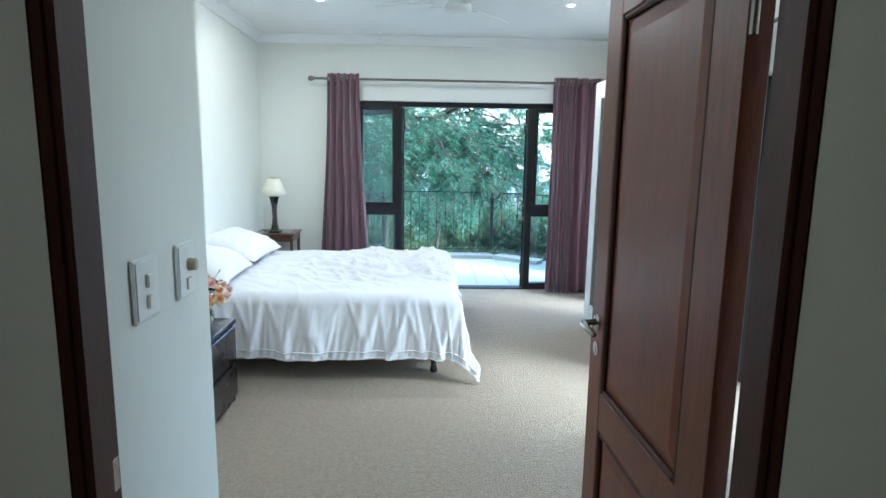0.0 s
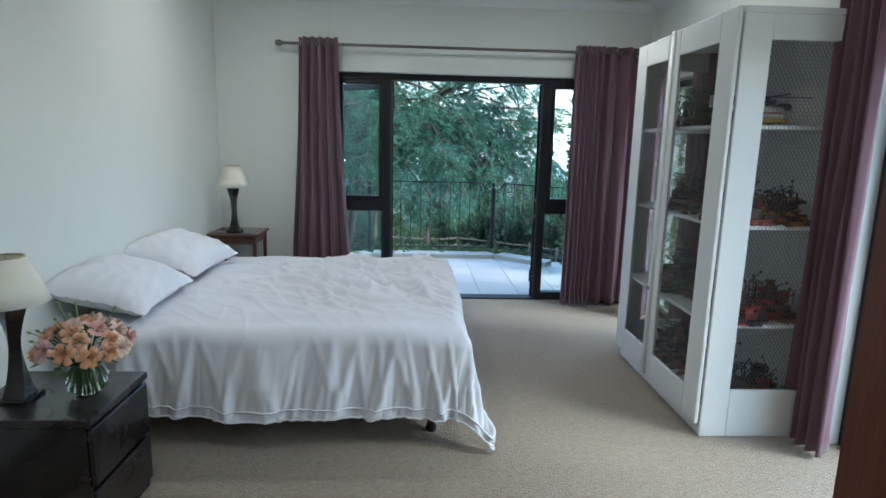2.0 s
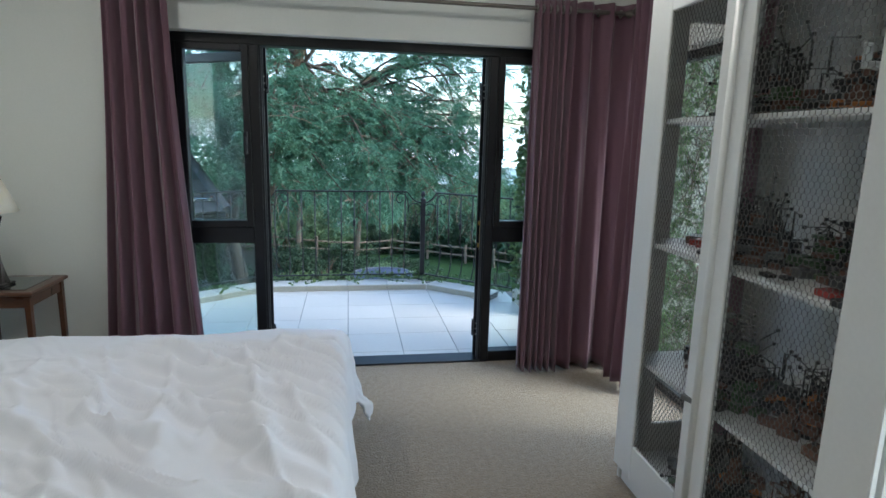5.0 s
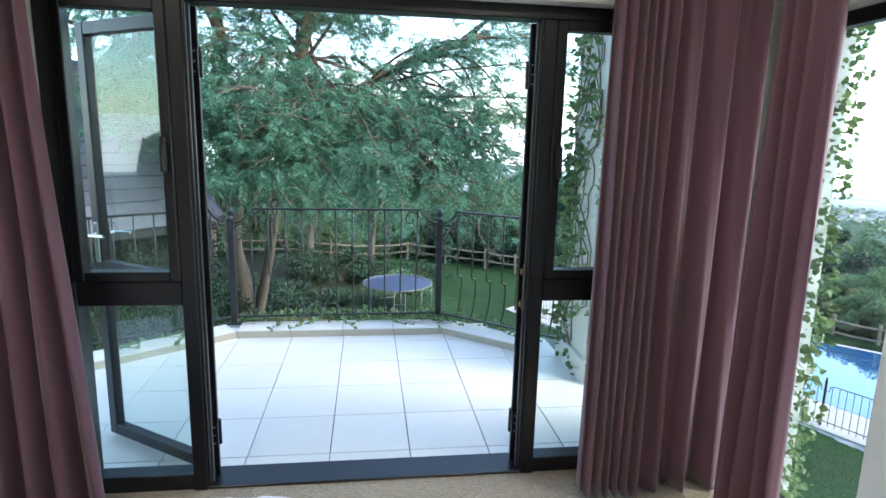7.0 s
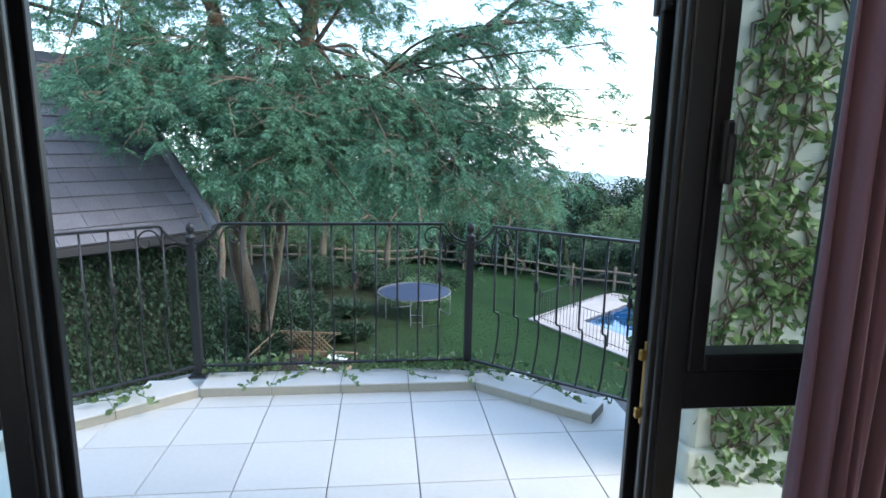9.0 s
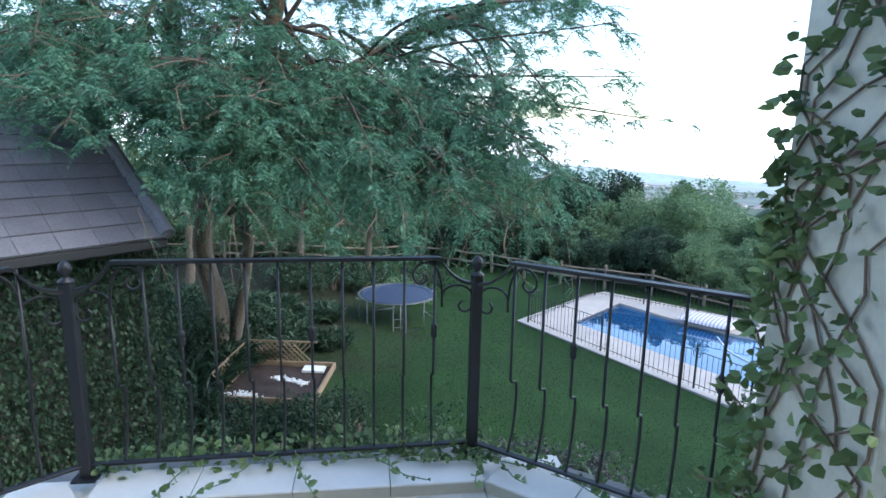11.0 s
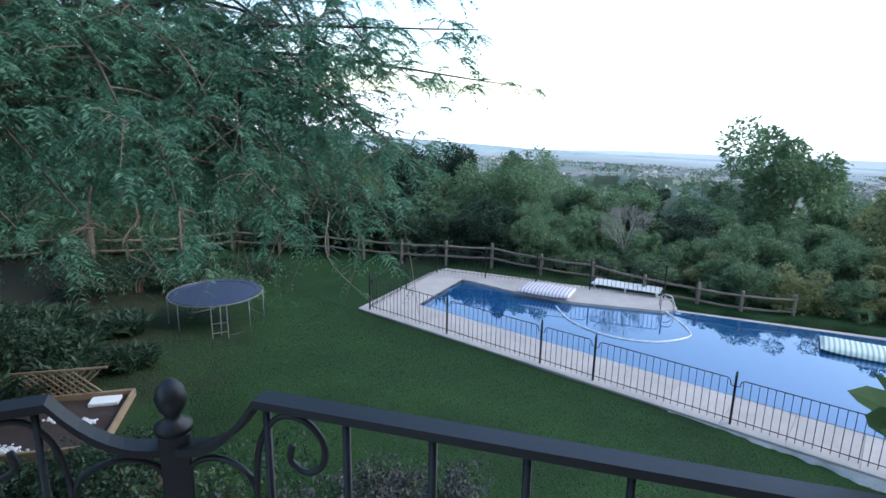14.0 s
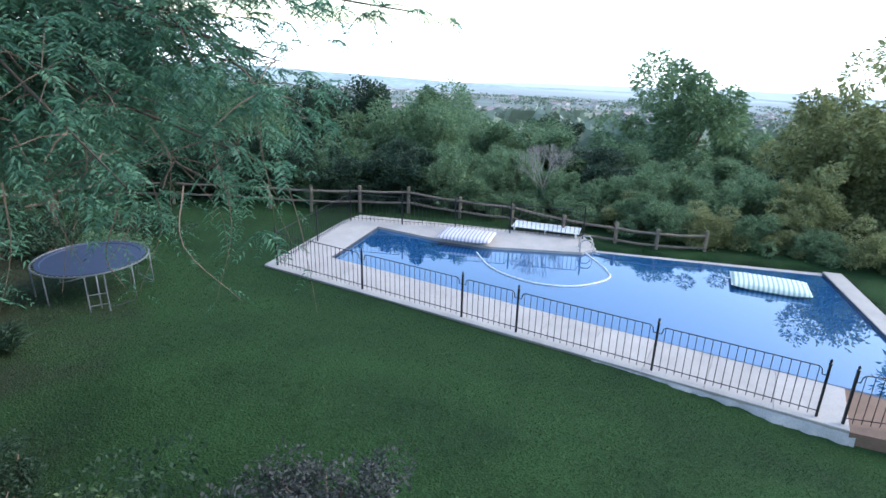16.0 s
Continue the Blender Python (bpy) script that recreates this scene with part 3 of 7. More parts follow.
LAMPGLOW = bpy.data.materials.new("lit_lamp")
LAMPGLOW.use_nodes = True
LAMPGLOW.node_tree.nodes["Principled BSDF"].inputs["Emission Color"].default_value = (1, 0.93, 0.8, 1)
LAMPGLOW.node_tree.nodes["Principled BSDF"].inputs["Emission Strength"].default_value = 12.0
# the first is a true fitting; the other four are added as fill light
for x, y in ((1.29, 4.81), (1.29, 2.3), (-0.8, 2.3), (-0.8, 4.81), (0.1, -1.0)):
    dl = thing("downlight", "recessed white ceiling downlight, lit, in a set mostly added for fill", "ceiling light", "ceiling downlights", (x, y, ZC))
    part("trim_ring", Shape().lathe([(0.030, -0.001), (0.030, -0.005), (0.045, -0.006), (0.048, -0.001)], n=20), PLASTIC, dl)
    part("bulb", Shape().lathe([(0.001, -0.0025), (0.029, -0.003)], n=16), LAMPGLOW, dl, "lit lamp")
    lp = new("downlight_lamp", bpy.data.lights.new("downlight_lamp", "AREA"))
    lp.data.shape, lp.data.size, lp.data.energy, lp.data.color = "DISK", 0.055, 2.3 if y > 3 else 1.2 if y > 0 else 0.45, (1.0, 0.94, 0.86)
    lp.matrix_world = look((x, y, ZC - 0.009), (x, y, 0))

# ---------------------------------------------------------------- curtains
RODMETAL = mat("dark_bronze", (0.16, 0.14, 0.125), 0.4, metal=0.8, var=0.1, scale=10, fine=140, bump=0.03, depth=0.001)


def rod(name, a, b, z):
    t = thing(name, "slim dark bronze curtain rod with ball ends", "curtain rod", "curtain rods")
    part("pole", Shape().tube([(a[0], a[1], z), (b[0], b[1], z)], 0.0125, 12), RODMETAL, t)
    d = (Vector((*b, 0)) - Vector((*a, 0))).normalized()
    for p, sg in ((a, -1), (b, 1)):
        c = Vector((*p, z))
        s = Shape()
        prof = [(0.0, 0.0125), (0.008, 0.016), (0.018, 0.02), (0.028, 0.026), (0.044, 0.028), (0.06, 0.024), (0.072, 0.012), (0.076, 0.001)]
        s.tube([c + d * sg * u for u, r in prof], [r for u, r in prof], 14)
        part("finial", s, RODMETAL, t, "ball finial", smooth=True)
    n = Vector((-d.y, d.x, 0))
    if (abs(a[1] - YB) < 0.3 and n.y < 0) or (abs(a[1] - YB) >= 0.3 and n.x < 0):
        n = -n
    for k in (0.06, 0.94):
        c = Vector((*a, z)) + (Vector((*b, z)) - Vector((*a, z))) * k
        part("bracket", Shape().tube([c, c + n * 0.14], 0.007, 8).tube([c + n * 0.12, c + n * 0.128], 0.025, 14), RODMETAL, t)
    return t


rod("curtain_rod", (-1.10, 6.15), (2.05, 6.15), 2.335)
rod("curtain_rod", (2.085, 4.80), (2.085, 6.02), 2.335)
rod("curtain_rod", (2.085, 2.0), (2.085, 3.72), 2.335)


def curtain(a, b, folds, amp, z0=0.025, z1=2.39, seed=1, flare=0.0):
    """A drawn-back eyelet curtain: deep folds between a and b along its rod."""
    ax, ay = a
    d = Vector((b[0] - a[0], b[1] - a[1], 0))
    n = Vector((-d.y, d.x, 0)).normalized()
    rnd = random.Random(seed)
    ph = [rnd.uniform(-0.5, 0.5) for _ in range(folds * 2 + 3)]

    def fn(u, v):
        z = z0 + (z1 - z0) * v
        w = u * folds
        i = int(w)
        wob = ph[i] * (1 - (w - i)) + ph[i + 1] * (w - i)
        a_ = amp * (0.75 + 0.5 * wob) * (1.0 + 0.25 * (1 - v))
        side = math.sin(2 * math.pi * (w + 0.10 * wob * (1 - v))) * a_
        side += 0.010 * math.sin(2 * math.pi * w * 2.3 + 5 * v + seed)
        spread = 1.0 + flare * (1 - v) ** 1.5
        uu = 0.5 + (u - 0.5) * spread + 0.012 * math.sin(7 * v + 9 * u + seed) * (1 - v)
        p = Vector((ax, ay, z)) + d * uu + n * side
        p.z += 0.008 * math.sin(2 * math.pi * w) * (1 - v)
        return p
    c = thing("curtain", "mauve eyelet curtain drawn back in deep folds", "curtain", "mauve curtains")
    cl = part("cloth", Shape().grid(fn, folds * 18, 36), CURTAIN, c, smooth=True)
    thick(cl, 0.003)
    for k in range(folds * 2):
        u = (k + 0.5) / (folds * 2)
        p = Vector((ax, ay, 2.335)) + d * u
        dd = d.normalized()
        ring = [p + n * 0.022 * math.cos(t) + Vector((0, 0, 0.022 * math.sin(t))) for t in np.linspace(0, 2 * math.pi, 13)]
        part("eyelet", Shape().tube(ring, 0.004, 6, cap=False), STEEL, c)
    return c


curtain((-0.97, 6.15), (-0.63, 6.15), 5, 0.055, seed=3, flare=0.7)
curtain((1.47, 6.15), (1.72, 6.15), 6, 0.055, seed=4, flare=0.02)
curtain((1.70, 6.17), (2.14, 6.17), 3, 0.040, seed=5, flare=0.0)
curtain((2.085, 6.03), (2.085, 5.72), 4, 0.060, seed=6, flare=0.10)
curtain((2.085, 5.14), (2.085, 4.84), 4, 0.055, seed=7, flare=0.05)
curtain((2.105, 3.70), (2.105, 3.40), 5, 0.055, seed=8, flare=0.05)

# ---------------------------------------------------------------- bed
BX0, BX1, BY0, BY1, BZ = -1.70, 0.24, 3.66, 5.31, 0.59
bed = thing("bed", "double bed with a low divan base on short feet", "bed")
part("divan_base", Shape().box((BX0, BY0 + 0.01, 0.10), (BX1 - 0.02, BY1, 0.34), 0.02), DIVAN, bed)
part("mattress", Shape().box((BX0, BY0 + 0.01, 0.34), (BX1 - 0.02, BY1, 0.585), 0.05), LINEN, bed, "white mattress")
for x in (BX0 + 0.1, BX1 - 0.08):
    for y in (BY0 + 0.06, BY1 - 0.08):
        part("foot", Shape().lathe([(0.018, 0), (0.026, 0.004), (0.03, 0.02), (0.022, 0.05), (0.022, 0.10)], (x, y, 0), 14), BLACKWOOD, bed, "dark turned foot", smooth=True)


def duvet_pt(u, v):
    """A sheet laid over the bed that falls over the foot and both sides."""
    X0, X1, R = -1.36, BX1 + 0.02, 0.07
    drop_near, drop_foot, drop_far = 0.465, 0.42, 0.40
    su = -0.0 + u * (X1 - X0 + drop_foot)          # along the bed
    sv = -drop_near + v * (BY1 - BY0 + 0.05 + drop_near + drop_far)
    ymin, ymax = BY0 - 0.02, BY1 + 0.03
    x, y, z = X0 + su, ymin + sv, BZ
    ox = max(0.0, x - X1)
    oy0, oy1 = max(0.0, ymin - y), max(0.0, y - ymax)
    oy = max(oy0, oy1)
    sgn = -1 if oy0 > 0 else 1
    top_y = min(max(y, ymin), ymax)
    top_x = min(x, X1)
    d = math.hypot(ox, oy)

    def bend(o):
        """Rounded shoulder, then straight down."""
        q = min(o, R * math.pi / 2)
        return R * math.sin(q / R), R * (1 - math.cos(q / R)) + max(0.0, o - R * math.pi / 2)
    out, down = bend(d)
    fx, fy = (ox / d, oy / d) if d > 1e-6 else (0, 0)
    fold = 0.0
    if oy > 0:
        k = min(1.0, oy / 0.30)
        ridge = lambda q, sh: (1 - min(1.0, abs(q) * sh)) ** 1.4
        xs = x + 0.30 * oy + 0.05 * math.sin(5 * x)
        f1 = ridge(nz(xs * 4.2, 8.0 + oy * 0.5, 0.0), 3.4)
        f2 = ridge(nz((x - 0.22 * oy) * 9.0, 3.0 + oy * 1.1, 5.0), 3.2)
        f3 = ridge(nz((x + 0.12 * oy) * 19.0, oy * 2.2, 11.0), 3.0)
        fold += k * (0.045 * f1 + 0.030 * f2 + 0.016 * f3 * k + 0.03 * nz(x * 2.2, 3.0, oy))
    if ox > 0:
        k = min(1.0, ox / 0.35)
        fold += k * (0.035 * (1 - abs(math.sin(8 * y + 0.6)) ** 0.7) + 0.02 * math.sin(12 * y + 1.3) + 0.02 * nz(2.0, y * 6, ox))
    out += fold * 0.8 + 0.10 * d * d
    px, py = top_x + fx * out, top_y + sgn * fy * out
    corner = min(ox, oy)
    px += 0.25 * corner
    py += sgn * 0.12 * corner
    z = BZ - down
    # rumples on the top
    t = math.exp(-3.0 * d)
    z += t * (0.020 * nz(px * 2.2, py * 2.6, 0.3) + 0.010 * nz(px * 5 + py * 3.5, py * 7 - px * 2, 1.3))
    al, ac = px * 0.86 + py * -0.5, px * 0.5 + py * 0.86
    r1 = nz(al * 1.3 + 0.25 * nz(px * 3, py * 3, 0.5), ac * 5.0 + 0.6 * nz(px * 1.5, py * 1.5, 2.5), 4.0)
    amt = max(0.0, min(1.0, (px + 1.15) / 0.8)) * max(0.0, min(1.0, (py - 3.75) / 0.5))
    amt *= max(0.0, min(1.0, (5.24 - py) / 0.22))
    z += t * amt * 0.060 * (1 - min(1.0, abs(r1) * 6.5)) ** 1.5
    r3 = nz(al * 2.0 + 0.3 * nz(px * 4, py * 4, 7.5), ac * 11.0, 14.0)
    z += t * amt * 0.034 * (1 - min(1.0, abs(r3) * 5.0)) ** 1.4
    al, ac = px * 0.55 + py * -0.83, px * 0.83 + py * 0.55
    r2 = nz(al * 2.2, ac * 8.5, 9.0)
    z += t * (0.15 + 0.85 * amt) * 0.026 * (1 - min(1.0, abs(r2) * 6.0)) ** 1.5
    # puffed middle
    cx = max(0.0, 1 - ((px + 0.5) / 1.1) ** 2) * max(0.0, 1 - ((py - 4.54) / 1.1) ** 2)
    z += 0.035 * cx
    return Vector((px, py, max(z, 0.03)))


dv = thing("duvet", "white rumpled cotton duvet hanging over the bed's sides", "duvet")
ob = part("cover", Shape().grid(duvet_pt, 210, 240), LINEN, dv, smooth=True)
thick(ob, 0.012)
hem = Shape()
for v_, n_ in ((0.0, 0), (0.018, 1)):
    pts = [duvet_pt(i / 150, v_) + Vector((0, -0.009 - 0.003 * abs(math.sin(i * 1.9)), 0.002)) for i in range(0, 150)]
    hem.tube(pts, [0.004 + 0.002 * abs(math.sin(i * 2.3)) for i in range(150)], 5)
part("hem", hem, LINEN, dv, "gathered hem", smooth=True)


def pillow(at, rz, tilt, seed):
    def pt(u, v, sg):
        a, b = 2 * u - 1, 2 * v - 1
        h = (max(0.0, 1 - abs(a) ** 2.6) ** 0.55) * (max(0.0, 1 - abs(b) ** 2.6) ** 0.55)
        pinch = 1 - 0.10 * (1 - abs(a)) * (abs(b)) - 0.0
        x, y = 0.265 * a * (1 - 0.10 * (1 - b * b)), 0.37 * b * (1 - 0.06 * (1 - a * a))
        z = sg * (0.125 if sg > 0 else 0.085) * h + 0.012 * nz(a * 3, b * 3, seed) + 0.010 * (1 - min(1, abs(nz(a * 3 + b * 2, b * 2.4, seed + 3)) * 5)) * (1 - h * 0.5)
        return Vector((x, y, z))
    s = Shape()
    s.grid(lambda u, v: pt(u, v, 1), 34, 40)
    s.grid(lambda u, v: pt(v, u, -1), 40, 34)
    p = single("pillow", s, LINEN, "plump white cotton pillow leaning on the wall end of the bed", "pillow", "bed pillows", smooth=True)
    p.matrix_world = pose(*at, 0, tilt, rz)
    return p


pillow((-1.53, 3.99, 0.715), 3, 14, 1.0)
pillow((-1.53, 4.80, 0.735), -3, 16, 7.0)


# ---------------------------------------------------------------- bedside furniture
def bedside_chest():
    c = thing("bedside_chest", "black-brown two-drawer bedside chest beside the bed", "bedside table", at=(-1.56, 2.80, 0))
    w, d, h = 0.485, 0.435, 0.53
    part("side_panel", Shape().box((0, 0, 0.0), (w - 0.02, 0.02, h - 0.03), 0.002), BLACKWOOD, c)
    part("side_panel", Shape().box((0, d - 0.02, 0.0), (w - 0.02, d, h - 0.03), 0.002), BLACKWOOD, c)
    part("back_panel", Shape().box((0, 0.02, 0.03), (0.012, d - 0.02, h - 0.03), 0.002), BLACKWOOD, c)
    part("bottom_panel", Shape().box((0.012, 0.02, 0.06), (w - 0.03, d - 0.02, 0.075), 0.002), BLACKWOOD, c)
    part("top", Shape().box((-0.002, -0.004, h - 0.03), (w, d + 0.004, h), 0.003), BLACKWOOD, c)
    for z0, z1 in ((0.045, 0.245), (0.262, 0.485)):
        part("drawer_front", Shape().box((w - 0.02, 0.003, z0), (w - 0.002, d - 0.003, z1), 0.005), BLACKWOOD, c)
    part("plinth", Shape().box((w - 0.03, 0.022, 0.0), (w - 0.022, d - 0.022, 0.06), 0.002), BLACKWOOD, c)
    return c


bedside_chest()


def side_table():
    t = thing("side_table", "small dark wooden bedside table with a glass inlay top", "bedside table", at=(-1.50, 6.00, 0))
    h = 0.705
    part("tabletop", Shape().box((-0.215, -0.205, h - 0.022), (0.215, 0.205, h), 0.006), TABLEWOOD, t)
    part("inlay", Shape().box((-0.16, -0.15, h), (0.16, 0.15, h + 0.003), 0.001), flat("dark_glass", (0.03, 0.035, 0.035), 0.08, bump=0, coat=0.5), t, "dark glass inlay")
    part("apron", Shape().box((-0.185, -0.18, h - 0.09), (0.185, -0.16, h - 0.022), 0.003).box((-0.185, 0.16, h - 0.09), (0.185, 0.18, h - 0.022), 0.003).box((0.165, -0.16, h - 0.09), (0.185, 0.16, h - 0.022), 0.003).box((-0.185, -0.16, h - 0.09), (-0.165, 0.16, h - 0.022), 0.003), TABLEWOOD, t)
    for x in (-0.18, 0.18):
        for y in (-0.172, 0.172):
            part("leg", Shape().tube([(x, y, 0), (x, y, 0.3), (x, y, h - 0.022)], [0.013, 0.018, 0.021], 4), TABLEWOOD, t)


side_table()


def table_lamp(at, lift, seed):
    """Dark twisted four-sided stem under a cream cone shade."""
    l = thing("table_lamp", "table lamp with a dark twisted wooden stem and cream shade", "lamp", "bedside lamps", at)
    s = Shape()
    vs, fs, K = [], [], 22
    for i in range(K + 1):
        v = i / K
        z = 0.012 + (0.34 + lift) * v
        r = 0.050 - 0.026 * math.sin(math.pi * min(1, v * 0.86)) ** 0.8 + 0.008 * max(0, v - 0.7) / 0.3
        for k in range(4):
            a = math.pi / 4 + math.pi / 2 * k + 1.1 * v
            vs.append((r * math.cos(a) * 1.15, r * math.sin(a) * 1.15, z))
    for i in range(K):
        for k in range(4):
            fs.append((i * 4 + k, i * 4 + (k + 1) % 4, (i + 1) * 4 + (k + 1) % 4, (i + 1) * 4 + k))
    fs.append((K * 4, K * 4 + 1, K * 4 + 2, K * 4 + 3))
    part("stem", s.add(vs, fs), BLACKWOOD, l)
    part("base", Shape().box((-0.058, -0.058, 0), (0.058, 0.058, 0.014), 0.004), BLACKWOOD, l)
    part("socket", Shape().tube([(0, 0, 0.345 + lift), (0, 0, 0.42 + lift)], 0.014, 10), STEEL, l)
    s = Shape().lathe([(0.128, 0.375 + lift), (0.110, 0.43 + lift), (0.085, 0.49 + lift), (0.062, 0.545 + lift)], n=32)
    s.f = [f for f in s.f if len(f) == 4]
    sh = part("shade", s, SHADE, l, "cream fabric cone shade", smooth=True)
    thick(sh, 0.003)
    part("shade_ring", Shape().tube([(0.062 * math.cos(a), 0.062 * math.sin(a), 0.545 + lift) for a in np.linspace(0, 2 * math.pi, 25)], 0.003, 6, cap=False), flat("trim_gold", (0.42, 0.36, 0.16)), l)
    for a in (0, 2.1, 4.2):
        part("shade_spoke", Shape().tube([(0, 0, 0.42 + lift), (0.06 * math.cos(a), 0.06 * math.sin(a), 0.54 + lift)], 0.0018, 5), STEEL, l)
    return l


table_lamp((-1.425, 2.975, 0.53), 0.0, 1)
table_lamp((-1.52, 5.95, 0.709), 0.024, 2)
cord = [(-1.56, 6.0, 0.715), (-1.60, 6.04, 0.714), (-1.65, 6.02, 0.713), (-1.69, 6.08, 0.712), (-1.715, 6.10, 0.66), (-1.72, 6.10, 0.30)]
single("lamp_cord", Shape().tube(cord, 0.003, 6), flat("black_rubber", (0.015, 0.015, 0.015)), "black lamp cord over the edge of the bedside table", "cable", smooth=True)

# vase with flowers
va = thing("flower_vase", "round clear glass vase of water with cut stems", "vase", at=(-1.20, 3.02, 0.53))
VGLASS = bpy.data.materials.new("vase_glass"); VGLASS.use_nodes = True
_b = VGLASS.node_tree.nodes["Principled BSDF"]
_b.inputs["Transmission Weight"].default_value, _b.inputs["Roughness"].default_value, _b.inputs["IOR"].default_value = 1.0, 0.02, 1.33
_b.inputs["Base Color"].default_value = (0.93, 0.98, 0.96, 1)
prof = [(0.001, 0.004), (0.035, 0.004), (0.062, 0.025), (0.076, 0.06), (0.070, 0.095), (0.050, 0.118), (0.056, 0.135)]
bowl = part("bowl", Shape().lathe(prof, n=32), VGLASS, va, smooth=True)
bowl.data.polygons[0].use_smooth = True
part("foot", Shape().lathe([(0.036, 0.0), (0.036, 0.006)], n=24), VGLASS, va)
rnd = random.Random(5)
STEMG = flat("flower_stem", (0.05, 0.13, 0.03))
fl = thing("bouquet", "bouquet of peach and pink roses with green buds in the vase", "flowers", at=(-1.20, 3.02, 0.53))
PETALS = [flat("petal_" + n, c, 0.6, sss=0.2) for n, c in (("peach", (0.76, 0.46, 0.30)), ("pink", (0.76, 0.46, 0.42)), ("blush", (0.82, 0.65, 0.56)), ("orange", (0.72, 0.40, 0.22)))]


def rose(c, r, up, material, seed):
    """A double bloom: rings of cupped petals."""
    s = Shape()
    q = up.to_track_quat("Z", "Y").to_matrix()
    rn = random.Random(seed)
    for ring, (cnt, rad, hgt, open_) in enumerate(((3, 0.35, 0.75, 0.15), (5, 0.62, 0.62, 0.45), (6, 0.92, 0.42, 0.85))):
        for k in range(cnt):
            a = 2 * math.pi * (k + 0.5 * ring) / cnt + rn.uniform(-0.2, 0.2)
            def pt(u, v):
                w = (u - 0.5) * 2 * (1.9 / cnt * 1.5) * (0.35 + 0.75 * math.sin(math.pi * min(1.0, 0.15 + 0.75 * v)))
                rr = r * rad * (0.25 + 0.75 * v ** 0.7) + r * open_ * 0.35 * v * v
                z = r * hgt * v * 1.3 - r * open_ * 0.45 * v ** 3 - r * 0.12 * (2 * u - 1) ** 2
                return Vector(c) + q @ Vector((rr * math.cos(a + w), rr * math.sin(a + w), z))
            s.grid(pt, 4, 4)
    ob = part("bloom", s, material, fl, smooth=True)
    return ob


heads = []
for k in range(110):
    a, e = rnd.uniform(0, 2 * math.pi), rnd.uniform(0.05, 1.0)
    d = Vector((math.cos(a) * math.cos(e * 1.4), math.sin(a) * math.cos(e * 1.4), math.sin(e * 1.4) * 0.75 + 0.1))
    c = Vector((0, 0, 0.175)) + Vector((d.x * 0.155, d.y * 0.155, d.z * 0.125))
    if any((c - h_).length < 0.043 for h_ in heads):
        continue
    heads.append(c)
    rose(c, rnd.uniform(0.026, 0.037), d.normalized(), PETALS[k % 4], k)
s = Shape()
for c in heads:
    s.tube([(c.x * 0.35 + rnd.uniform(-0.02, 0.02), c.y * 0.35, 0.02), (c.x * 0.2, c.y * 0.2, 0.12), tuple(c)], 0.0025, 5)
tagged(part("greenery", s, STEMG, fl, "cut green stems"), kind="stuff")
s = Shape()
for k in range(130):
    a, e = rnd.uniform(0, 6.28), rnd.uniform(-0.3, 1.1)
    d = Vector((math.cos(a) * math.cos(e), math.sin(a) * math.cos(e), math.sin(e) * 0.85))
    r0 = rnd.uniform(0.09, 0.15)
    c = Vector((0, 0, 0.17)) + d * r0
    n = d.cross(Vector((0.3, 0.2, 1))).normalized()
    L = rnd.uniform(0.03, 0.06)
    s.add([c, c + d * L * 0.5 + n * 0.012, c + d * L + Vector((0, 0, -0.006)), c + d * L * 0.5 - n * 0.012], [(0, 1, 2, 3)])
part("foliage", s, IVYLEAF, fl, "green leaves")
s = Shape()
for k in range(10):
    a, e = rnd.uniform(0, 6.28), rnd.uniform(0.2, 1.2)
    d = Vector((math.cos(a) * math.cos(e), math.sin(a) * math.cos(e), math.sin(e)))
    c = Vector((0, 0, 0.17)) + d * 0.13
    t = c + d * rnd.uniform(0.03, 0.07)
    s.tube([c, t], 0.0018, 4)
    s.tube([t, t + d * 0.008, t + d * 0.018], [0.003, 0.006, 0.001], 6)
tagged(part("bud_spray", s, flat("green_bud", (0.22, 0.30, 0.09)), fl, "green buds"), kind="stuff")

# ---------------------------------------------------------------- display cabinet
CX0, CX1, CY0, CY1, CH = 1.57, 2.185, 3.645, 4.905, 2.185
cab = thing("display_cabinet", "tall white display cabinet with chicken-wire doors and shelves of models", "cabinet")
part("back_panel", Shape().box((CX1 - 0.015, CY0, 0.07), (CX1, CY1, CH), 0.002), CABWHITE, cab)
part("bottom_panel", Shape().box((CX0 + 0.022, CY0 + 0.02, 0.10), (CX1 - 0.015, CY1 - 0.02, 0.125), 0.002), CABWHITE, cab)
part("top_panel", Shape().box((CX0 + 0.023, CY0, CH - 0.03), (CX1 - 0.015, CY1, CH), 0.002), CABWHITE, cab)
part("plinth", Shape().box((CX0 + 0.03, CY0 + 0.03, 0.0), (CX1 - 0.02, CY1 - 0.03, 0.10), 0.002), CABWHITE, cab)


def side_panel(y0, y1):
    s = Shape()
    s.box((CX0 + 0.022, y0, 0.0), (CX0 + 0.165, y1, CH - 0.03), 0.004).box((2.115, y0, 0.0), (CX1 - 0.015, y1, CH - 0.03), 0.004)
    s.box((CX0 + 0.165, y0, 2.035), (2.115, y1, CH - 0.03), 0.004).box((CX0 + 0.165, y0, 0.0), (2.115, y1, 0.265), 0.004)
    return part("side_panel", s, CABWHITE, cab)


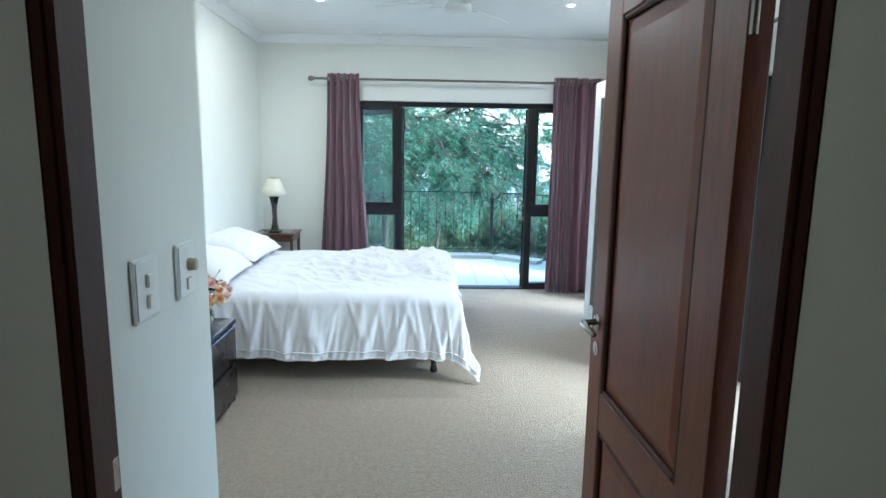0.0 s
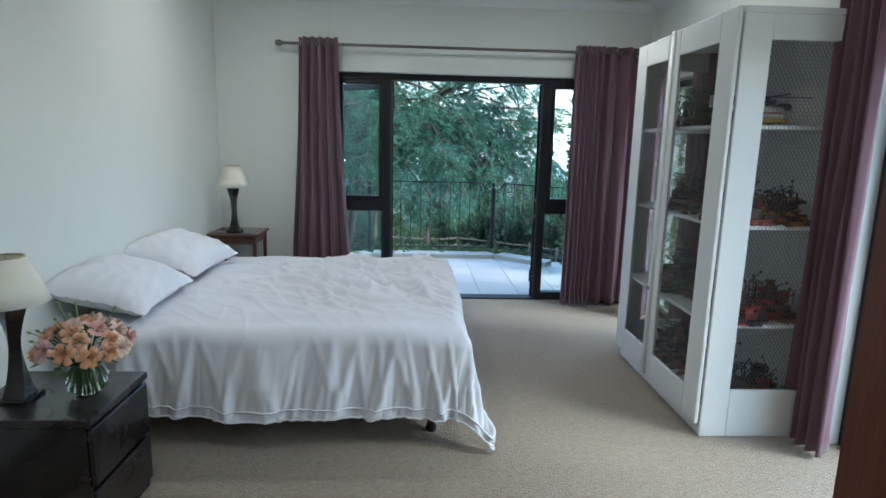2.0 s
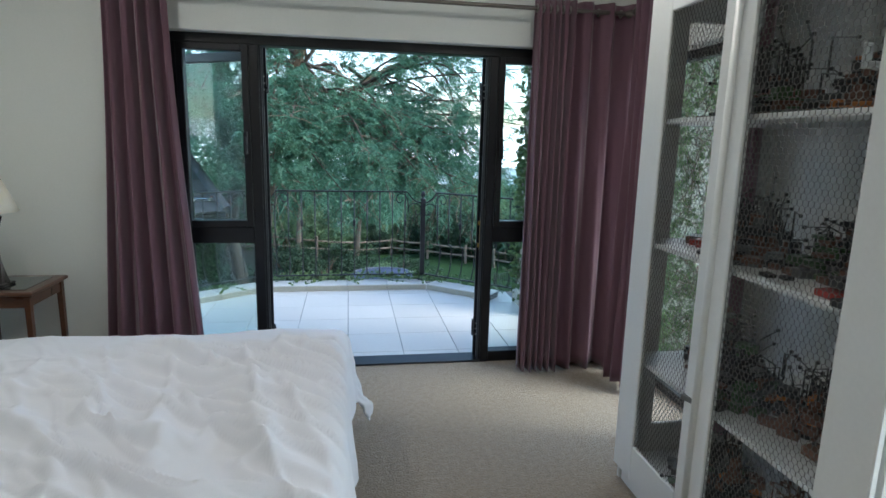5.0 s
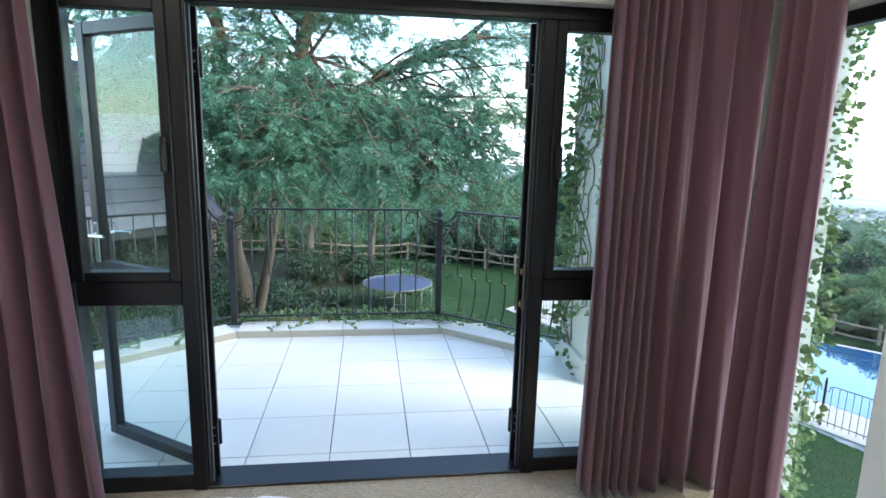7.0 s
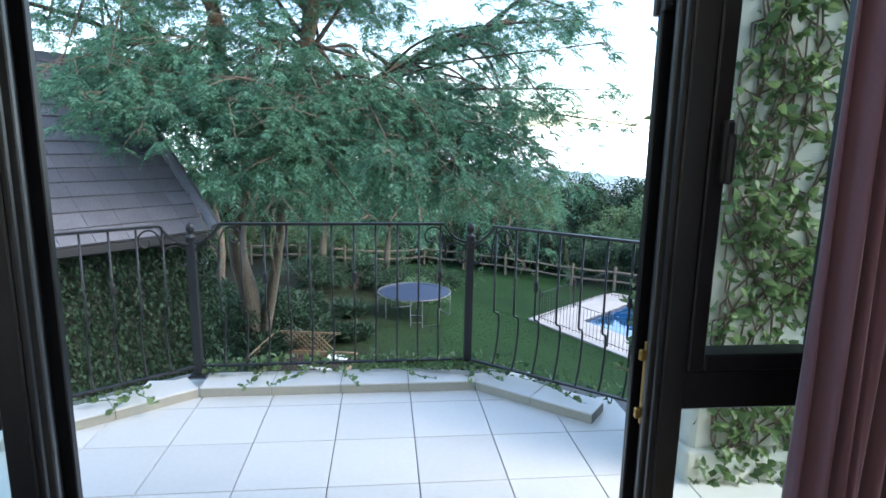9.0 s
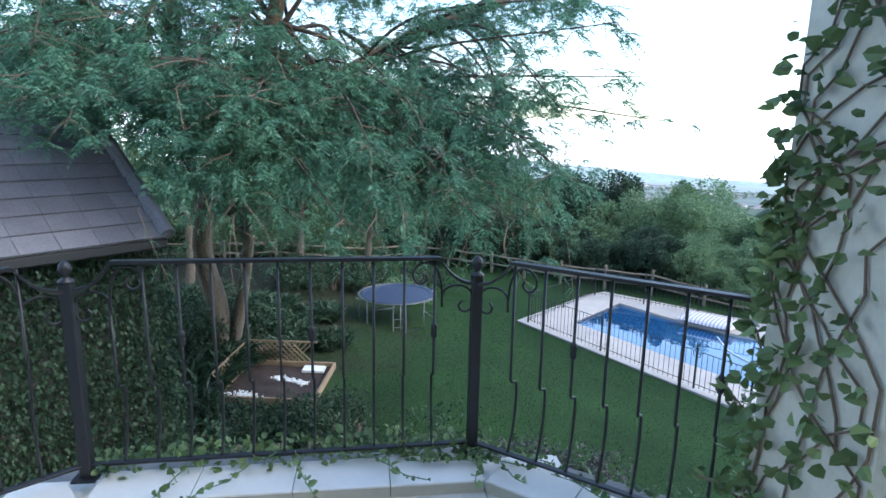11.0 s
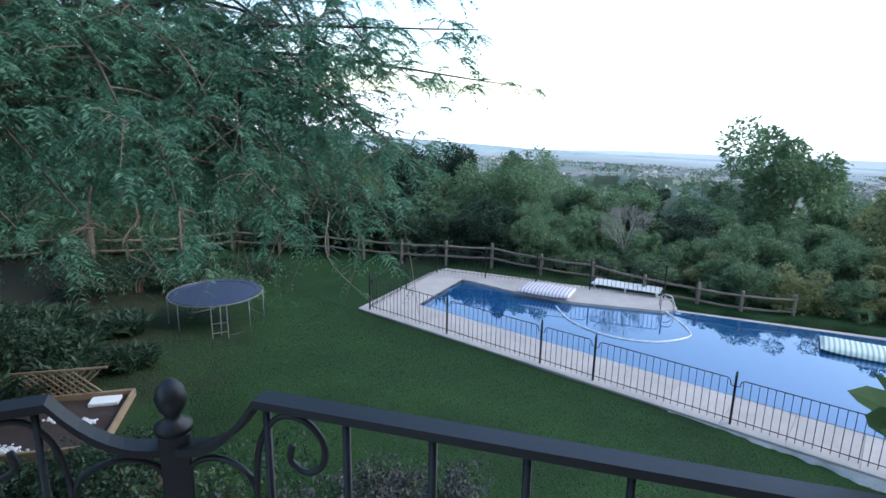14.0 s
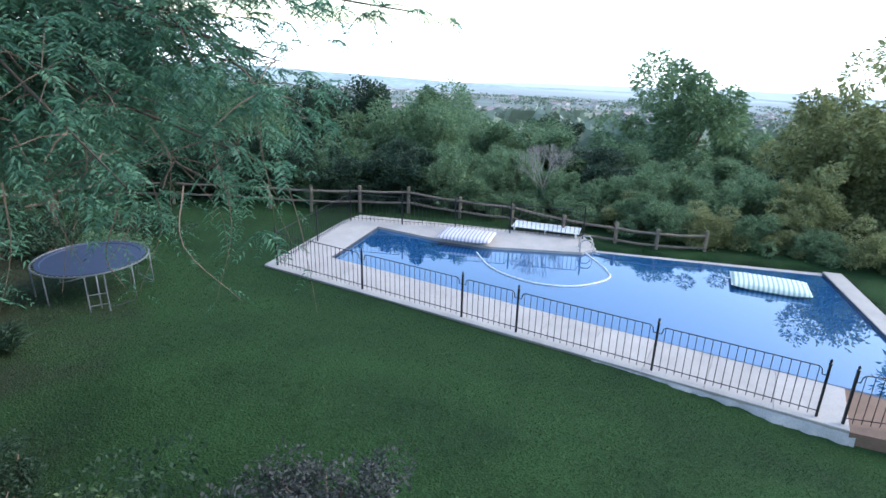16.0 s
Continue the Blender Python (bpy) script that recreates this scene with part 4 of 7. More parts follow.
def hexwire(o, du, dv_, wu, wv, cell=0.0115, r=0.0009):
    """Hexagonal chicken wire over a rectangle, o its corner, du and dv its directions."""
    s = Shape()
    o, du, dv_ = Vector(o), Vector(du), Vector(dv_)
    nrm = du.cross(dv_)
    sx, sy = cell * math.sqrt(3), cell * 1.5
    P = lambda a, b: o + du * min(max(a, 0), wu) + dv_ * min(max(b, 0), wv)

    def seg(a, b, k=1.0):
        d = (b - a)
        if d.length < 1e-4:
            return
        t = nrm.cross(d).normalized() * r * k
        w = nrm * r * k
        s.add([a + t, a - t * 0.5 + w, a - t * 0.5 - w, b + t, b - t * 0.5 + w, b - t * 0.5 - w], [(0, 1, 4, 3), (1, 2, 5, 4), (2, 0, 3, 5)])
    for j in range(int(wv / sy) + 2):
        for i in range(int(wu / sx) + 2):
            cx, cy = i * sx + (sx / 2 if j % 2 else 0), j * sy
            top, ul, ll = P(cx, cy + cell), P(cx - sx / 2, cy + cell / 2), P(cx - sx / 2, cy - cell / 2)
            ur = P(cx + sx / 2, cy + cell / 2)
            seg(top, ul); seg(top, ur); seg(ul, ll, 1.6)
    return s


sp = side_panel(CY0, CY0 + 0.02)
part("wire_mesh", hexwire((CX0 + 0.165, CY0 + 0.012, 0.265), (1, 0, 0), (0, 0, 1), 2.115 - CX0 - 0.165, 1.77), WIRE, sp, "hexagonal chicken wire")
sp = side_panel(CY1 - 0.02, CY1)
part("wire_mesh", hexwire((CX0 + 0.165, CY1 - 0.012, 0.265), (1, 0, 0), (0, 0, 1), 2.115 - CX0 - 0.165, 1.77), WIRE, sp, "hexagonal chicken wire")
for y0, y1, proud in ((CY0, 4.335, 0.012), (4.345, CY1, 0.0)):
    x0, x1 = CX0 - proud, CX0 + 0.022 - proud
    a, b = (y0 + 0.155, y1 - 0.09) if proud else (y0 + 0.07, y1 - 0.155)
    dr = part("cabinet_door", Shape().box((x0, y0, 0.075), (x1, a, CH - 0.002), 0.004), CABWHITE, cab)
    part("stile", Shape().box((x0, b, 0.075), (x1, y1, CH - 0.002), 0.004), CABWHITE, dr)
    part("rail", Shape().box((x0, a, 2.04), (x1, b, CH - 0.002), 0.004), CABWHITE, dr)
    part("rail", Shape().box((x0, a, 0.075), (x1, b, 0.235), 0.004), CABWHITE, dr)
    if proud:
        part("astragal", Shape().tube([(x0 - 0.002, y1 - 0.012, 0.08), (x0 - 0.002, y1 - 0.012, CH)], 0.014, 12), CABWHITE, dr, smooth=True)
    part("wire_mesh", hexwire((x0 + 0.010, a, 0.235), (0, 1, 0), (0, 0, 1), b - a, 1.805), WIRE, dr, "hexagonal chicken wire")
SHELVES = (0.125, 0.62, 1.14, 1.64)
for z in SHELVES[1:]:
    part("shelf", Shape().box((CX0 + 0.03, CY0 + 0.022, z - 0.02), (CX1 - 0.018, CY1 - 0.022, z), 0.002), CABWHITE, cab)

# models on the shelves
TOYC = [flat("toy_" + n, c, 0.4) for n, c in (("black", (0.02, 0.02, 0.022)), ("brown", (0.13, 0.058, 0.036)), ("red", (0.30, 0.03, 0.02)), ("grey", (0.12, 0.12, 0.12)), ("orange", (0.42, 0.14, 0.03)), ("white", (0.6, 0.6, 0.58)), ("yellow", (0.55, 0.38, 0.05)), ("green", (0.05, 0.10, 0.04)))]


def toy_model(at, size, palette, seed, spiky=True):
    """A bristly model put together from small bricks and rods."""
    rn = random.Random(seed)
    t = thing("toy_model", "small dark brick-built model standing on a cabinet shelf", "toy", "models in the cabinet", at, rn.uniform(0, 360))
    by = {}
    hgt = {}
    for k in range(150):
        x, y = rn.gauss(0, 0.38) * size[0], rn.gauss(0, 0.38) * size[1]
        key = (round(x / 0.03), round(y / 0.03))
        z = hgt.get(key, 0.0)
        w = [rn.choice((0.016, 0.024, 0.032)) for _ in range(2)]
        h_ = rn.choice((0.012, 0.02, 0.03))
        if z + h_ > size[2] * (1.1 - abs(x) / size[0] * 0.6):
            continue
        hgt[key] = z + h_
        c = palette[rn.randrange(len(palette))]
        by.setdefault(c, Shape()).box((x - w[0], y - w[1], z), (x + w[0], y + w[1], z + h_), 0.002)
    if spiky:
        sh = by.setdefault(palette[0], Shape())
        for k in range(34):
            x, y = rn.gauss(0, 0.3) * size[0], rn.gauss(0, 0.3) * size[1]
            z = rn.uniform(0.3, 0.8) * size[2]
            d = Vector((rn.gauss(0, 1), rn.gauss(0, 1), rn.uniform(-0.2, 1))).normalized() * rn.uniform(0.03, 0.09)
            sh.tube([(x, y, z * 0.5), Vector((x, y, z)), Vector((x, y, z)) + d], [0.004, 0.004, 0.002], 4)
            sh.box(tuple(Vector((x, y, z)) + d - Vector((0.006, 0.006, 0.006))), tuple(Vector((x, y, z)) + d + Vector((0.006, 0.006, 0.006))), 0.002)
    for c, sh in by.items():
        tagged(part("bricks", sh, TOYC[c], t), kind="stuff")
    return t


rn = random.Random(11)
k = 0
for zi, z in enumerate(SHELVES):
    for y, x in ((3.84, 1.80), (3.88, 2.03), (4.16, 1.90), (4.42, 1.80), (4.68, 1.92)):
        if zi == 3 and y < 3.9:
            continue
        pal = [(0, 1, 1, 3), (0, 1, 0, 2), (1, 1, 0, 2), (0, 1, 1, 4), (0, 7, 1, 3)][(k + zi) % 5]
        toy_model((x, y, z), (0.18, 0.16, rn.uniform(0.18, 0.31)), pal, 40 + k)
        k += 1
# toy helicopter on the top shelf
hc = thing("toy_helicopter", "white and yellow brick-built toy helicopter on the top shelf", "toy", at=(1.88, 3.86, SHELVES[3]))
part("fuselage", Shape().box((-0.13, -0.04, 0.035), (0.08, 0.04, 0.10), 0.015).box((0.02, -0.03, 0.055), (0.14, 0.03, 0.10), 0.02), TOYC[5], hc)
part("belly", Shape().box((-0.12, -0.042, 0.018), (0.10, 0.042, 0.04), 0.008), TOYC[6], hc)
part("stripe", Shape().box((-0.13, -0.0425, 0.062), (0.06, 0.0425, 0.072), 0.001), TOYC[2], hc)
part("cockpit", Shape().box((0.05, -0.032, 0.07), (0.12, 0.032, 0.118), 0.014), TOYC[0], hc)
part("tail_boom", Shape().tube([(-0.12, 0, 0.085), (-0.30, 0, 0.10)], [0.02, 0.009], 8).box((-0.31, -0.005, 0.09), (-0.285, 0.005, 0.15), 0.003), TOYC[5], hc)
part("mast", Shape().tube([(0, 0, 0.10), (0, 0, 0.15)], 0.012, 8).box((-0.03, -0.03, 0.115), (0.03, 0.03, 0.135), 0.004), TOYC[0], hc)
part("rotor", Shape().box((-0.20, -0.008, 0.148), (0.24, 0.008, 0.153), 0.001).box((-0.008, -0.17, 0.148), (0.008, 0.17, 0.153), 0.001), TOYC[0], hc)
for y in (-0.035, 0.035):
    part("skid", Shape().tube([(-0.1, y, 0.004), (0.11, y, 0.004)], 0.004, 6).tube([(-0.06, y, 0.004), (-0.06, y * 0.7, 0.03)], 0.003, 6).tube([(0.06, y, 0.004), (0.06, y * 0.7, 0.03)], 0.003, 6), TOYC[0], hc)

# ---------------------------------------------------------------- balcony
KY = 8.385                                   # inner face of the front kerb
PL, PR = Vector((-0.545, 8.57)), Vector((1.12, 8.60))
RIGHT, LEFT = Vector((math.cos(radians(40)), -math.sin(radians(40)))), Vector((-math.cos(radians(36)), -math.sin(radians(36))))
KL0, KR0 = Vector((-0.49, KY)), Vector((1.14, KY))
KL1, KR1 = KL0 + LEFT * 1.75, KR0 + RIGHT * 0.74
s = Shape()
out = [(-2.6, 6.53), (2.5, 6.53), (2.5, 7.9), (1.25, 8.78), (-0.66, 8.78), (-2.3, 7.62), (-2.6, 7.4)]
n = len(out)
s.add([(x, y, -0.012) for x, y in out] + [(x, y, -0.30) for x, y in out], [tuple(range(n)), tuple(range(2 * n - 1, n - 1, -1))] + [(i, n + i, n + (i + 1) % n, (i + 1) % n) for i in range(n)])
balc = setting("balcony", s, GROUT, "balcony slab tiled in pale cream squares", "balcony")
setting("threshold", Shape().box((-0.72, 6.46, -0.05), (1.76, 6.545, 0.004), 0.003), ALU, "dark metal threshold under the balcony doors", "threshold")


def kerb(name, a, b, w, h):
    d = (b - a).normalized()
    L = (b - a).length
    k = thing(name, "low tiled kerb edging the balcony floor", "kerb", "balcony kerbs", (a.x, a.y, 0), math.degrees(math.atan2(d.y, d.x)))
    tagged(k, kind="structure")
    cnt = max(1, round(L / 0.405))
    for i in range(cnt):
        x0, x1 = L * i / cnt + 0.002, L * (i + 1) / cnt - 0.002
        part("coping_tile", Shape().box((x0, -0.004, h - 0.011), (x1, w, h), 0.003), TILE, k)
        part("riser_tile", Shape().box((x0, 0.0, 0.0), (x1, 0.010, h - 0.012), 0.002), RISER, k)
    part("core", Shape().box((0.0, 0.010, -0.02), (L, w - 0.01, h - 0.012), 0.001), GROUT, k)


kerb("kerb", KL0, KR0, 0.22, 0.062)
kerb("kerb", KR0 + RIGHT * 0.004, KR1, 0.20, 0.062)
kerb("kerb", KL1, KL0 - LEFT * -0.004, 0.20, 0.062)

# pier at the balcony's end, overgrown
setting("pier", Shape().box((1.97, 7.38, -5.6), (3.60, 7.89, 3.6), 0.02).box((1.935, 7.345, -0.02), (3.63, 7.92, 0.15), 0.01), PLASTER, "cream plastered pier overgrown with ivy", "pillar")


def catmull(pts, n=8):
    pts = [Vector(p) for p in pts]
    q = [pts[0] * 2 - pts[1]] + pts + [pts[-1] * 2 - pts[-2]]
    res = []
    for i in range(1, len(q) - 2):
        for k in range(n):
            t = k / n
            res.append(0.5 * ((2 * q[i]) + (q[i + 1] - q[i - 1]) * t + (2 * q[i - 1] - 5 * q[i] + 4 * q[i + 1] - q[i + 2]) * t * t + (3 * q[i] - q[i - 1] - 3 * q[i + 1] + q[i + 2]) * t ** 3))
    return res + [pts[-1]]


def railing(name, a, b, bars, outn, scroll_a=True, scroll_b=True, first=0.155, pitch=0.1355):
    """Wrought-iron rail from post a to b with bellied bars and scrolls at the posts."""
    t = thing(name, "black wrought-iron balcony railing with bellied bars and scrolls", "railing", "balcony railings")
    d = (b - a).normalized()
    L = (b - a).length
    D = Vector((d.x, d.y, 0)); A = Vector((a.x, a.y, 0)); Nn = Vector((outn.x, outn.y, 0))
    Z = lambda z: Vector((0, 0, z))
    ZT, ZL, K = 1.0, 0.885, 0.17
    pts = []
    if scroll_a:
        pts += [A + D * (K * q) + Z(ZL + (ZT - ZL) * q ** 2.4) for q in np.linspace(0.0, 1.0, 10)]
    else:
        pts += [A + Z(ZT)]
    if scroll_b:
        B = A + D * L
        pts += [B - D * (K * q) + Z(ZL + (ZT - ZL) * q ** 2.4) for q in np.linspace(1.0, 0.0, 10)]
    else:
        pts += [A + D * L + Z(ZT)]
    vs, fs = [], []
    w, h = 0.019, 0.007
    for p in pts:
        vs += [p + Nn * w + Z(h), p - Nn * w + Z(h), p - Nn * w - Z(h), p + Nn * w - Z(h)]
    for i in range(len(pts) - 1):
        for k in range(4):
            fs.append((i * 4 + k, i * 4 + (k + 1) % 4, i * 4 + 4 + (k + 1) % 4, i * 4 + 4 + k))
    fs += [(3, 2, 1, 0), tuple(len(vs) - 4 + k for k in range(4))]
    part("top_rail", Shape().add(vs, fs), IRON, t)
    part("bottom_rail", Shape().box((0, -0.014, 0.115), (L, 0.014, 0.127), 0.002, Matrix.Translation(A) @ Matrix.Rotation(math.atan2(d.y, d.x), 4, "Z")), IRON, t)
    for i in range(bars):
        u = first + i * pitch
        top = ZT - 0.005
        if (scroll_a and u < K * 0.9) or (scroll_b and u > L - K * 0.9):
            top = 0.80
        p = A + D * u
        path = [p + Z(top), p + Z(0.50), p + Z(0.475), p + Nn * 0.012 + Z(0.462), p + Nn * 0.055 + Z(0.448), p + Nn * 0.068 + Z(0.425), p + Nn * 0.070 + Z(0.37), p + Nn * 0.062 + Z(0.29), p + Nn * 0.040 + Z(0.20), p + Nn * 0.012 + Z(0.14), p + Z(0.12)]
        bar = part("baluster", Shape().tube(path, 0.0065, 6), IRON, t, smooth=True)
        if i % 4 == 2:
            part("collar", Shape().lathe([(0.007, 0.635), (0.013, 0.645), (0.016, 0.66), (0.012, 0.672), (0.016, 0.684), (0.013, 0.70), (0.007, 0.71)], tuple(p), 10), IRON, bar, smooth=True)
    for on, base, dr in ((scroll_a, A, D), (scroll_b, A + D * L, -D)):
        if not on:
            continue
        for prof in (((0.155, 0.78), (0.151, 0.845), (0.118, 0.874), (0.07, 0.876), (0.03, 0.852), (0.016, 0.805), (0.030, 0.765), (0.062, 0.758), (0.080, 0.785), (0.066, 0.808)),
                     ((0.155, 0.78), (0.158, 0.87), (0.172, 0.935), (0.206, 0.976), (0.25, 0.976), (0.280, 0.945), (0.278, 0.905), (0.250, 0.886), (0.222, 0.902), (0.226, 0.930))):
            part("scroll", Shape().tube(catmull([base + dr * u + Z(z) for u, z in prof], 4), 0.0055, 6), IRON, t, smooth=True)
    return t


def rail_post(p):
    t = thing("rail_post", "black iron railing post with a ball finial", "post", "railing posts", (p.x, p.y, 0))
    part("shaft", Shape().box((-0.024, -0.024, 0.065), (0.024, 0.024, 0.918), 0.004), IRON, t)
    part("base_plate", Shape().box((-0.05, -0.05, 0.060), (0.05, 0.05, 0.073), 0.003), IRON, t)
    part("finial", Shape().lathe([(0.030, 0.915), (0.031, 0.926), (0.015, 0.936), (0.012, 0.944), (0.021, 0.956), (0.026, 0.974), (0.021, 0.993), (0.009, 1.006), (0.001, 1.009)], n=16), IRON, t, smooth=True)


up = Vector((0, 1))
rail_post(PL); rail_post(PR)
railing("railing", PL, PR, 11, up, first=0.152, pitch=0.1325)
railing("railing", PR, PR + RIGHT * 1.20, 8, Vector((-RIGHT.y, RIGHT.x)), True, False, first=0.183, pitch=0.1370)
railing("railing", PL, PL + LEFT * 1.75, 11, Vector((LEFT.y, -LEFT.x)), True, False)

# ---------------------------------------------------------------- the ground
FO, FD = Vector((5.98, 24.04)), Vector((0.4635, -0.886))
FN = Vector((-0.886, -0.4635))
POOLZ = -4.64
P1, P2, P3, P4 = Vector((7.52, 23.92)), Vector((10.10, 26.02)), Vector((19.6, 15.92)), Vector((14.48, 10.93))


def inside(p, poly):
    return all((poly[(i + 1) % len(poly)] - poly[i]).cross(p - poly[i]) <= 0 for i in range(len(poly)))


def smooth(x):
    x = max(0.0, min(1.0, x))
    return x * x * (3 - 2 * x)


def ground(x, y):
    p = Vector((x, y)) - FO
    d, sl = p.dot(FN), p.dot(FD)
    z = -4.70 + 0.74 * smooth(d / 6.5)
    z -= 0.055 * max(0.0, sl - 10.0) * smooth((d + 1.0) / 1.5) * (1 if sl < 16 else 16 / sl)
    r = math.hypot(x - 2, y - 14)
    if y > 6:
        z -= 0.0 if r < 20 else 0.16 * (min(r, 60) - 20) + 0.10 * max(0, min(r, 700) - 60)
        z += 1.2 * nz(x, y, 0, 0.02) * smooth((r - 40) / 60)
        z += 22 * nz(x, y, 3, 0.0011) * smooth((r - 500) / 900)
        z -= 0.062 * max(0, min(r, 4000) - 700)
    z += 0.03 * nz(x, y, 1, 0.6)
    return z


HOLE = [P1 + Vector((-0.9, 0.2)), P2 + Vector((-0.2, 0.6)), P3 + Vector((0.1, 0)), P4 + Vector((-0.6, -0.2))]
vs, fs = [], []
radii = [0.0] + list(np.geomspace(2.0, 60, 62)) + list(np.geomspace(66, 4700, 34))
NA = 288
for r in radii:
    for k in range(NA):
        a = 2 * math.pi * k / NA
        x, y = 4 + r * math.sin(a), 16 + r * math.cos(a)
        z = ground(x, y)
        if r < 40 and inside(Vector((x, y)), HOLE):
            z = -6.6
        vs.append((x, y, z))
for i in range(len(radii) - 1):
    for k in range(NA):
        fs.append((i * NA + k, i * NA + (k + 1) % NA, (i + 1) * NA + (k + 1) % NA, (i + 1) * NA + k))
# away from the garden the lawn turns to farmland, its colour paled for haze
m = GRASS
nt = m.node_tree
N, L = nt.nodes.new, nt.links.new
b = nt.nodes["Principled BSDF"]
old = b.inputs["Base Color"].links[0].from_socket
tc = N("ShaderNodeTexCoord")
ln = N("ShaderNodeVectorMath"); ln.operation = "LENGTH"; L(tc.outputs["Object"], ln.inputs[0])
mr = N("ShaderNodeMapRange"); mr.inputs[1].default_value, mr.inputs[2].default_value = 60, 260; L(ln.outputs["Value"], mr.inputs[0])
n3 = N("ShaderNodeTexNoise"); n3.inputs["Scale"].default_value = 0.016; n3.inputs["Detail"].default_value = 8; L(tc.outputs["Object"], n3.inputs["Vector"])
rp = N("ShaderNodeValToRGB"); L(n3.outputs["Fac"], rp.inputs[0])
e = rp.color_ramp.elements
e[0].position, e[0].color = 0.36, (0.085, 0.115, 0.095, 1)
e[1].position, e[1].color = 0.70, (0.24, 0.20, 0.15, 1)
e.new(0.54).color = (0.145, 0.170, 0.130, 1)
mx = N("ShaderNodeMix"); mx.data_type = "RGBA"; L(mr.outputs[0], mx.inputs[0]); L(old, mx.inputs[6]); L(rp.outputs[0], mx.inputs[7])
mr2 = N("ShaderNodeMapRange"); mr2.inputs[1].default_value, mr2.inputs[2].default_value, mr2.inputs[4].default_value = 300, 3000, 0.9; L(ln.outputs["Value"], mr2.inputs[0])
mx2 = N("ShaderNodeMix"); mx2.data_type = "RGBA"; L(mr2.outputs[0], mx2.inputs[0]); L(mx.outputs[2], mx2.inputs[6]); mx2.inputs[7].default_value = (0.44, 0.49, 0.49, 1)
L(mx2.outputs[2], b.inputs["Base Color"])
# bare earth and leaf litter, darkened for the shade under the tree
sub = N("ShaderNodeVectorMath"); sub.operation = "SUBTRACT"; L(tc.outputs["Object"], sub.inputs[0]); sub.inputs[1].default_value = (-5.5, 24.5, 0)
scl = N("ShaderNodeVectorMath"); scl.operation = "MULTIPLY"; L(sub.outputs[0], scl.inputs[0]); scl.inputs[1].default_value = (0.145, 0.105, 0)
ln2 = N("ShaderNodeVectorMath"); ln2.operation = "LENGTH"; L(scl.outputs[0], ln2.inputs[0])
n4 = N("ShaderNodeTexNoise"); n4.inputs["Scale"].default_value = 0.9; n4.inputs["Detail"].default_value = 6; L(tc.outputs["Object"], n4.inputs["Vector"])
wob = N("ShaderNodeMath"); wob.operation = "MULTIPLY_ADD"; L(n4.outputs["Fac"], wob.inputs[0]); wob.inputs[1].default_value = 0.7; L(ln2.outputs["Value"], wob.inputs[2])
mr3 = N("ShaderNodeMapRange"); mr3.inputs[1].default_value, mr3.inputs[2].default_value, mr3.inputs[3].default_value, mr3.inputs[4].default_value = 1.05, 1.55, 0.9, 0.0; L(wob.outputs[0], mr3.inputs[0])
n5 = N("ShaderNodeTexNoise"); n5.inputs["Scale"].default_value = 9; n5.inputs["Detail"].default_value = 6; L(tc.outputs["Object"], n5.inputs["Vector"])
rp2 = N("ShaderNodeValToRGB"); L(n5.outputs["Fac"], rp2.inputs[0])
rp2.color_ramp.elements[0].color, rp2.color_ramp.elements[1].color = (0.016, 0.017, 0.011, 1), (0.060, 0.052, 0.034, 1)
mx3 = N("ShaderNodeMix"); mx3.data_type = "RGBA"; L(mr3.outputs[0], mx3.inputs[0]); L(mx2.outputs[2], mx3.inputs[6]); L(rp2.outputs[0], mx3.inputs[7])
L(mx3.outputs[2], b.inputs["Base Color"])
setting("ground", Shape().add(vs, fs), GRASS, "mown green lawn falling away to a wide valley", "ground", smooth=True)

# glowing sheet that stands in for the pale haze beyond the valley
HAZE = bpy.data.materials.new("far_haze_glow"); HAZE.use_nodes = True
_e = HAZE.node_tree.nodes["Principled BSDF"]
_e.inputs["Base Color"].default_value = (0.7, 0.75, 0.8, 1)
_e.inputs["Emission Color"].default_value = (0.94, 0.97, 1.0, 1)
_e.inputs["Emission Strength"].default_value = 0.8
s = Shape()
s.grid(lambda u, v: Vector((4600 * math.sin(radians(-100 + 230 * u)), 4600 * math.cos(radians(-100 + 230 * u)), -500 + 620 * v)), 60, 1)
setting("backdrop", s, HAZE, "pale glowing sheet that stands in for haze beyond the valley", "distance")
# low hills before the haze sheet, with haze mixed into their colour
s = Shape()
def hill(u, v):
    az = -60 + 170 * u
    rise = -4.0 + 1.95 * math.exp(-((az - 5) / 23) ** 2) + 0.10 * nz(u * 14, 0, 0) + 0.07 * nz(u * 60, 2, 0)
    r = 2300 + 1000 * v
    return Vector((r * math.sin(radians(az)), r * math.cos(radians(az)), -330 + v * (330 + 3300 * math.tan(radians(rise))) + 14 * nz(u * 40, v * 4, 3) * (1 - v)))
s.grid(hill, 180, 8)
setting("far_hills", s, mat("far_hill_hazed", (0.34, 0.41, 0.39), 0.95, var=0.25, scale=0.006, fine=0.03, bump=0), "hills across the valley, coloured pale blue for haze", "hills")

# ---------------------------------------------------------------- pool
def poly_slab(pts, z0, z1):
    n = len(pts)
    area = sum(pts[i].x * pts[(i + 1) % n].y - pts[(i + 1) % n].x * pts[i].y for i in range(n))
    if area < 0:
        pts = pts[::-1]
    return Shape().add([(p.x, p.y, z1) for p in pts] + [(p.x, p.y, z0) for p in pts],
                       [tuple(range(n)), tuple(range(2 * n - 1, n - 1, -1))] + [(i, n + i, n + (i + 1) % n, (i + 1) % n) for i in range(n)])


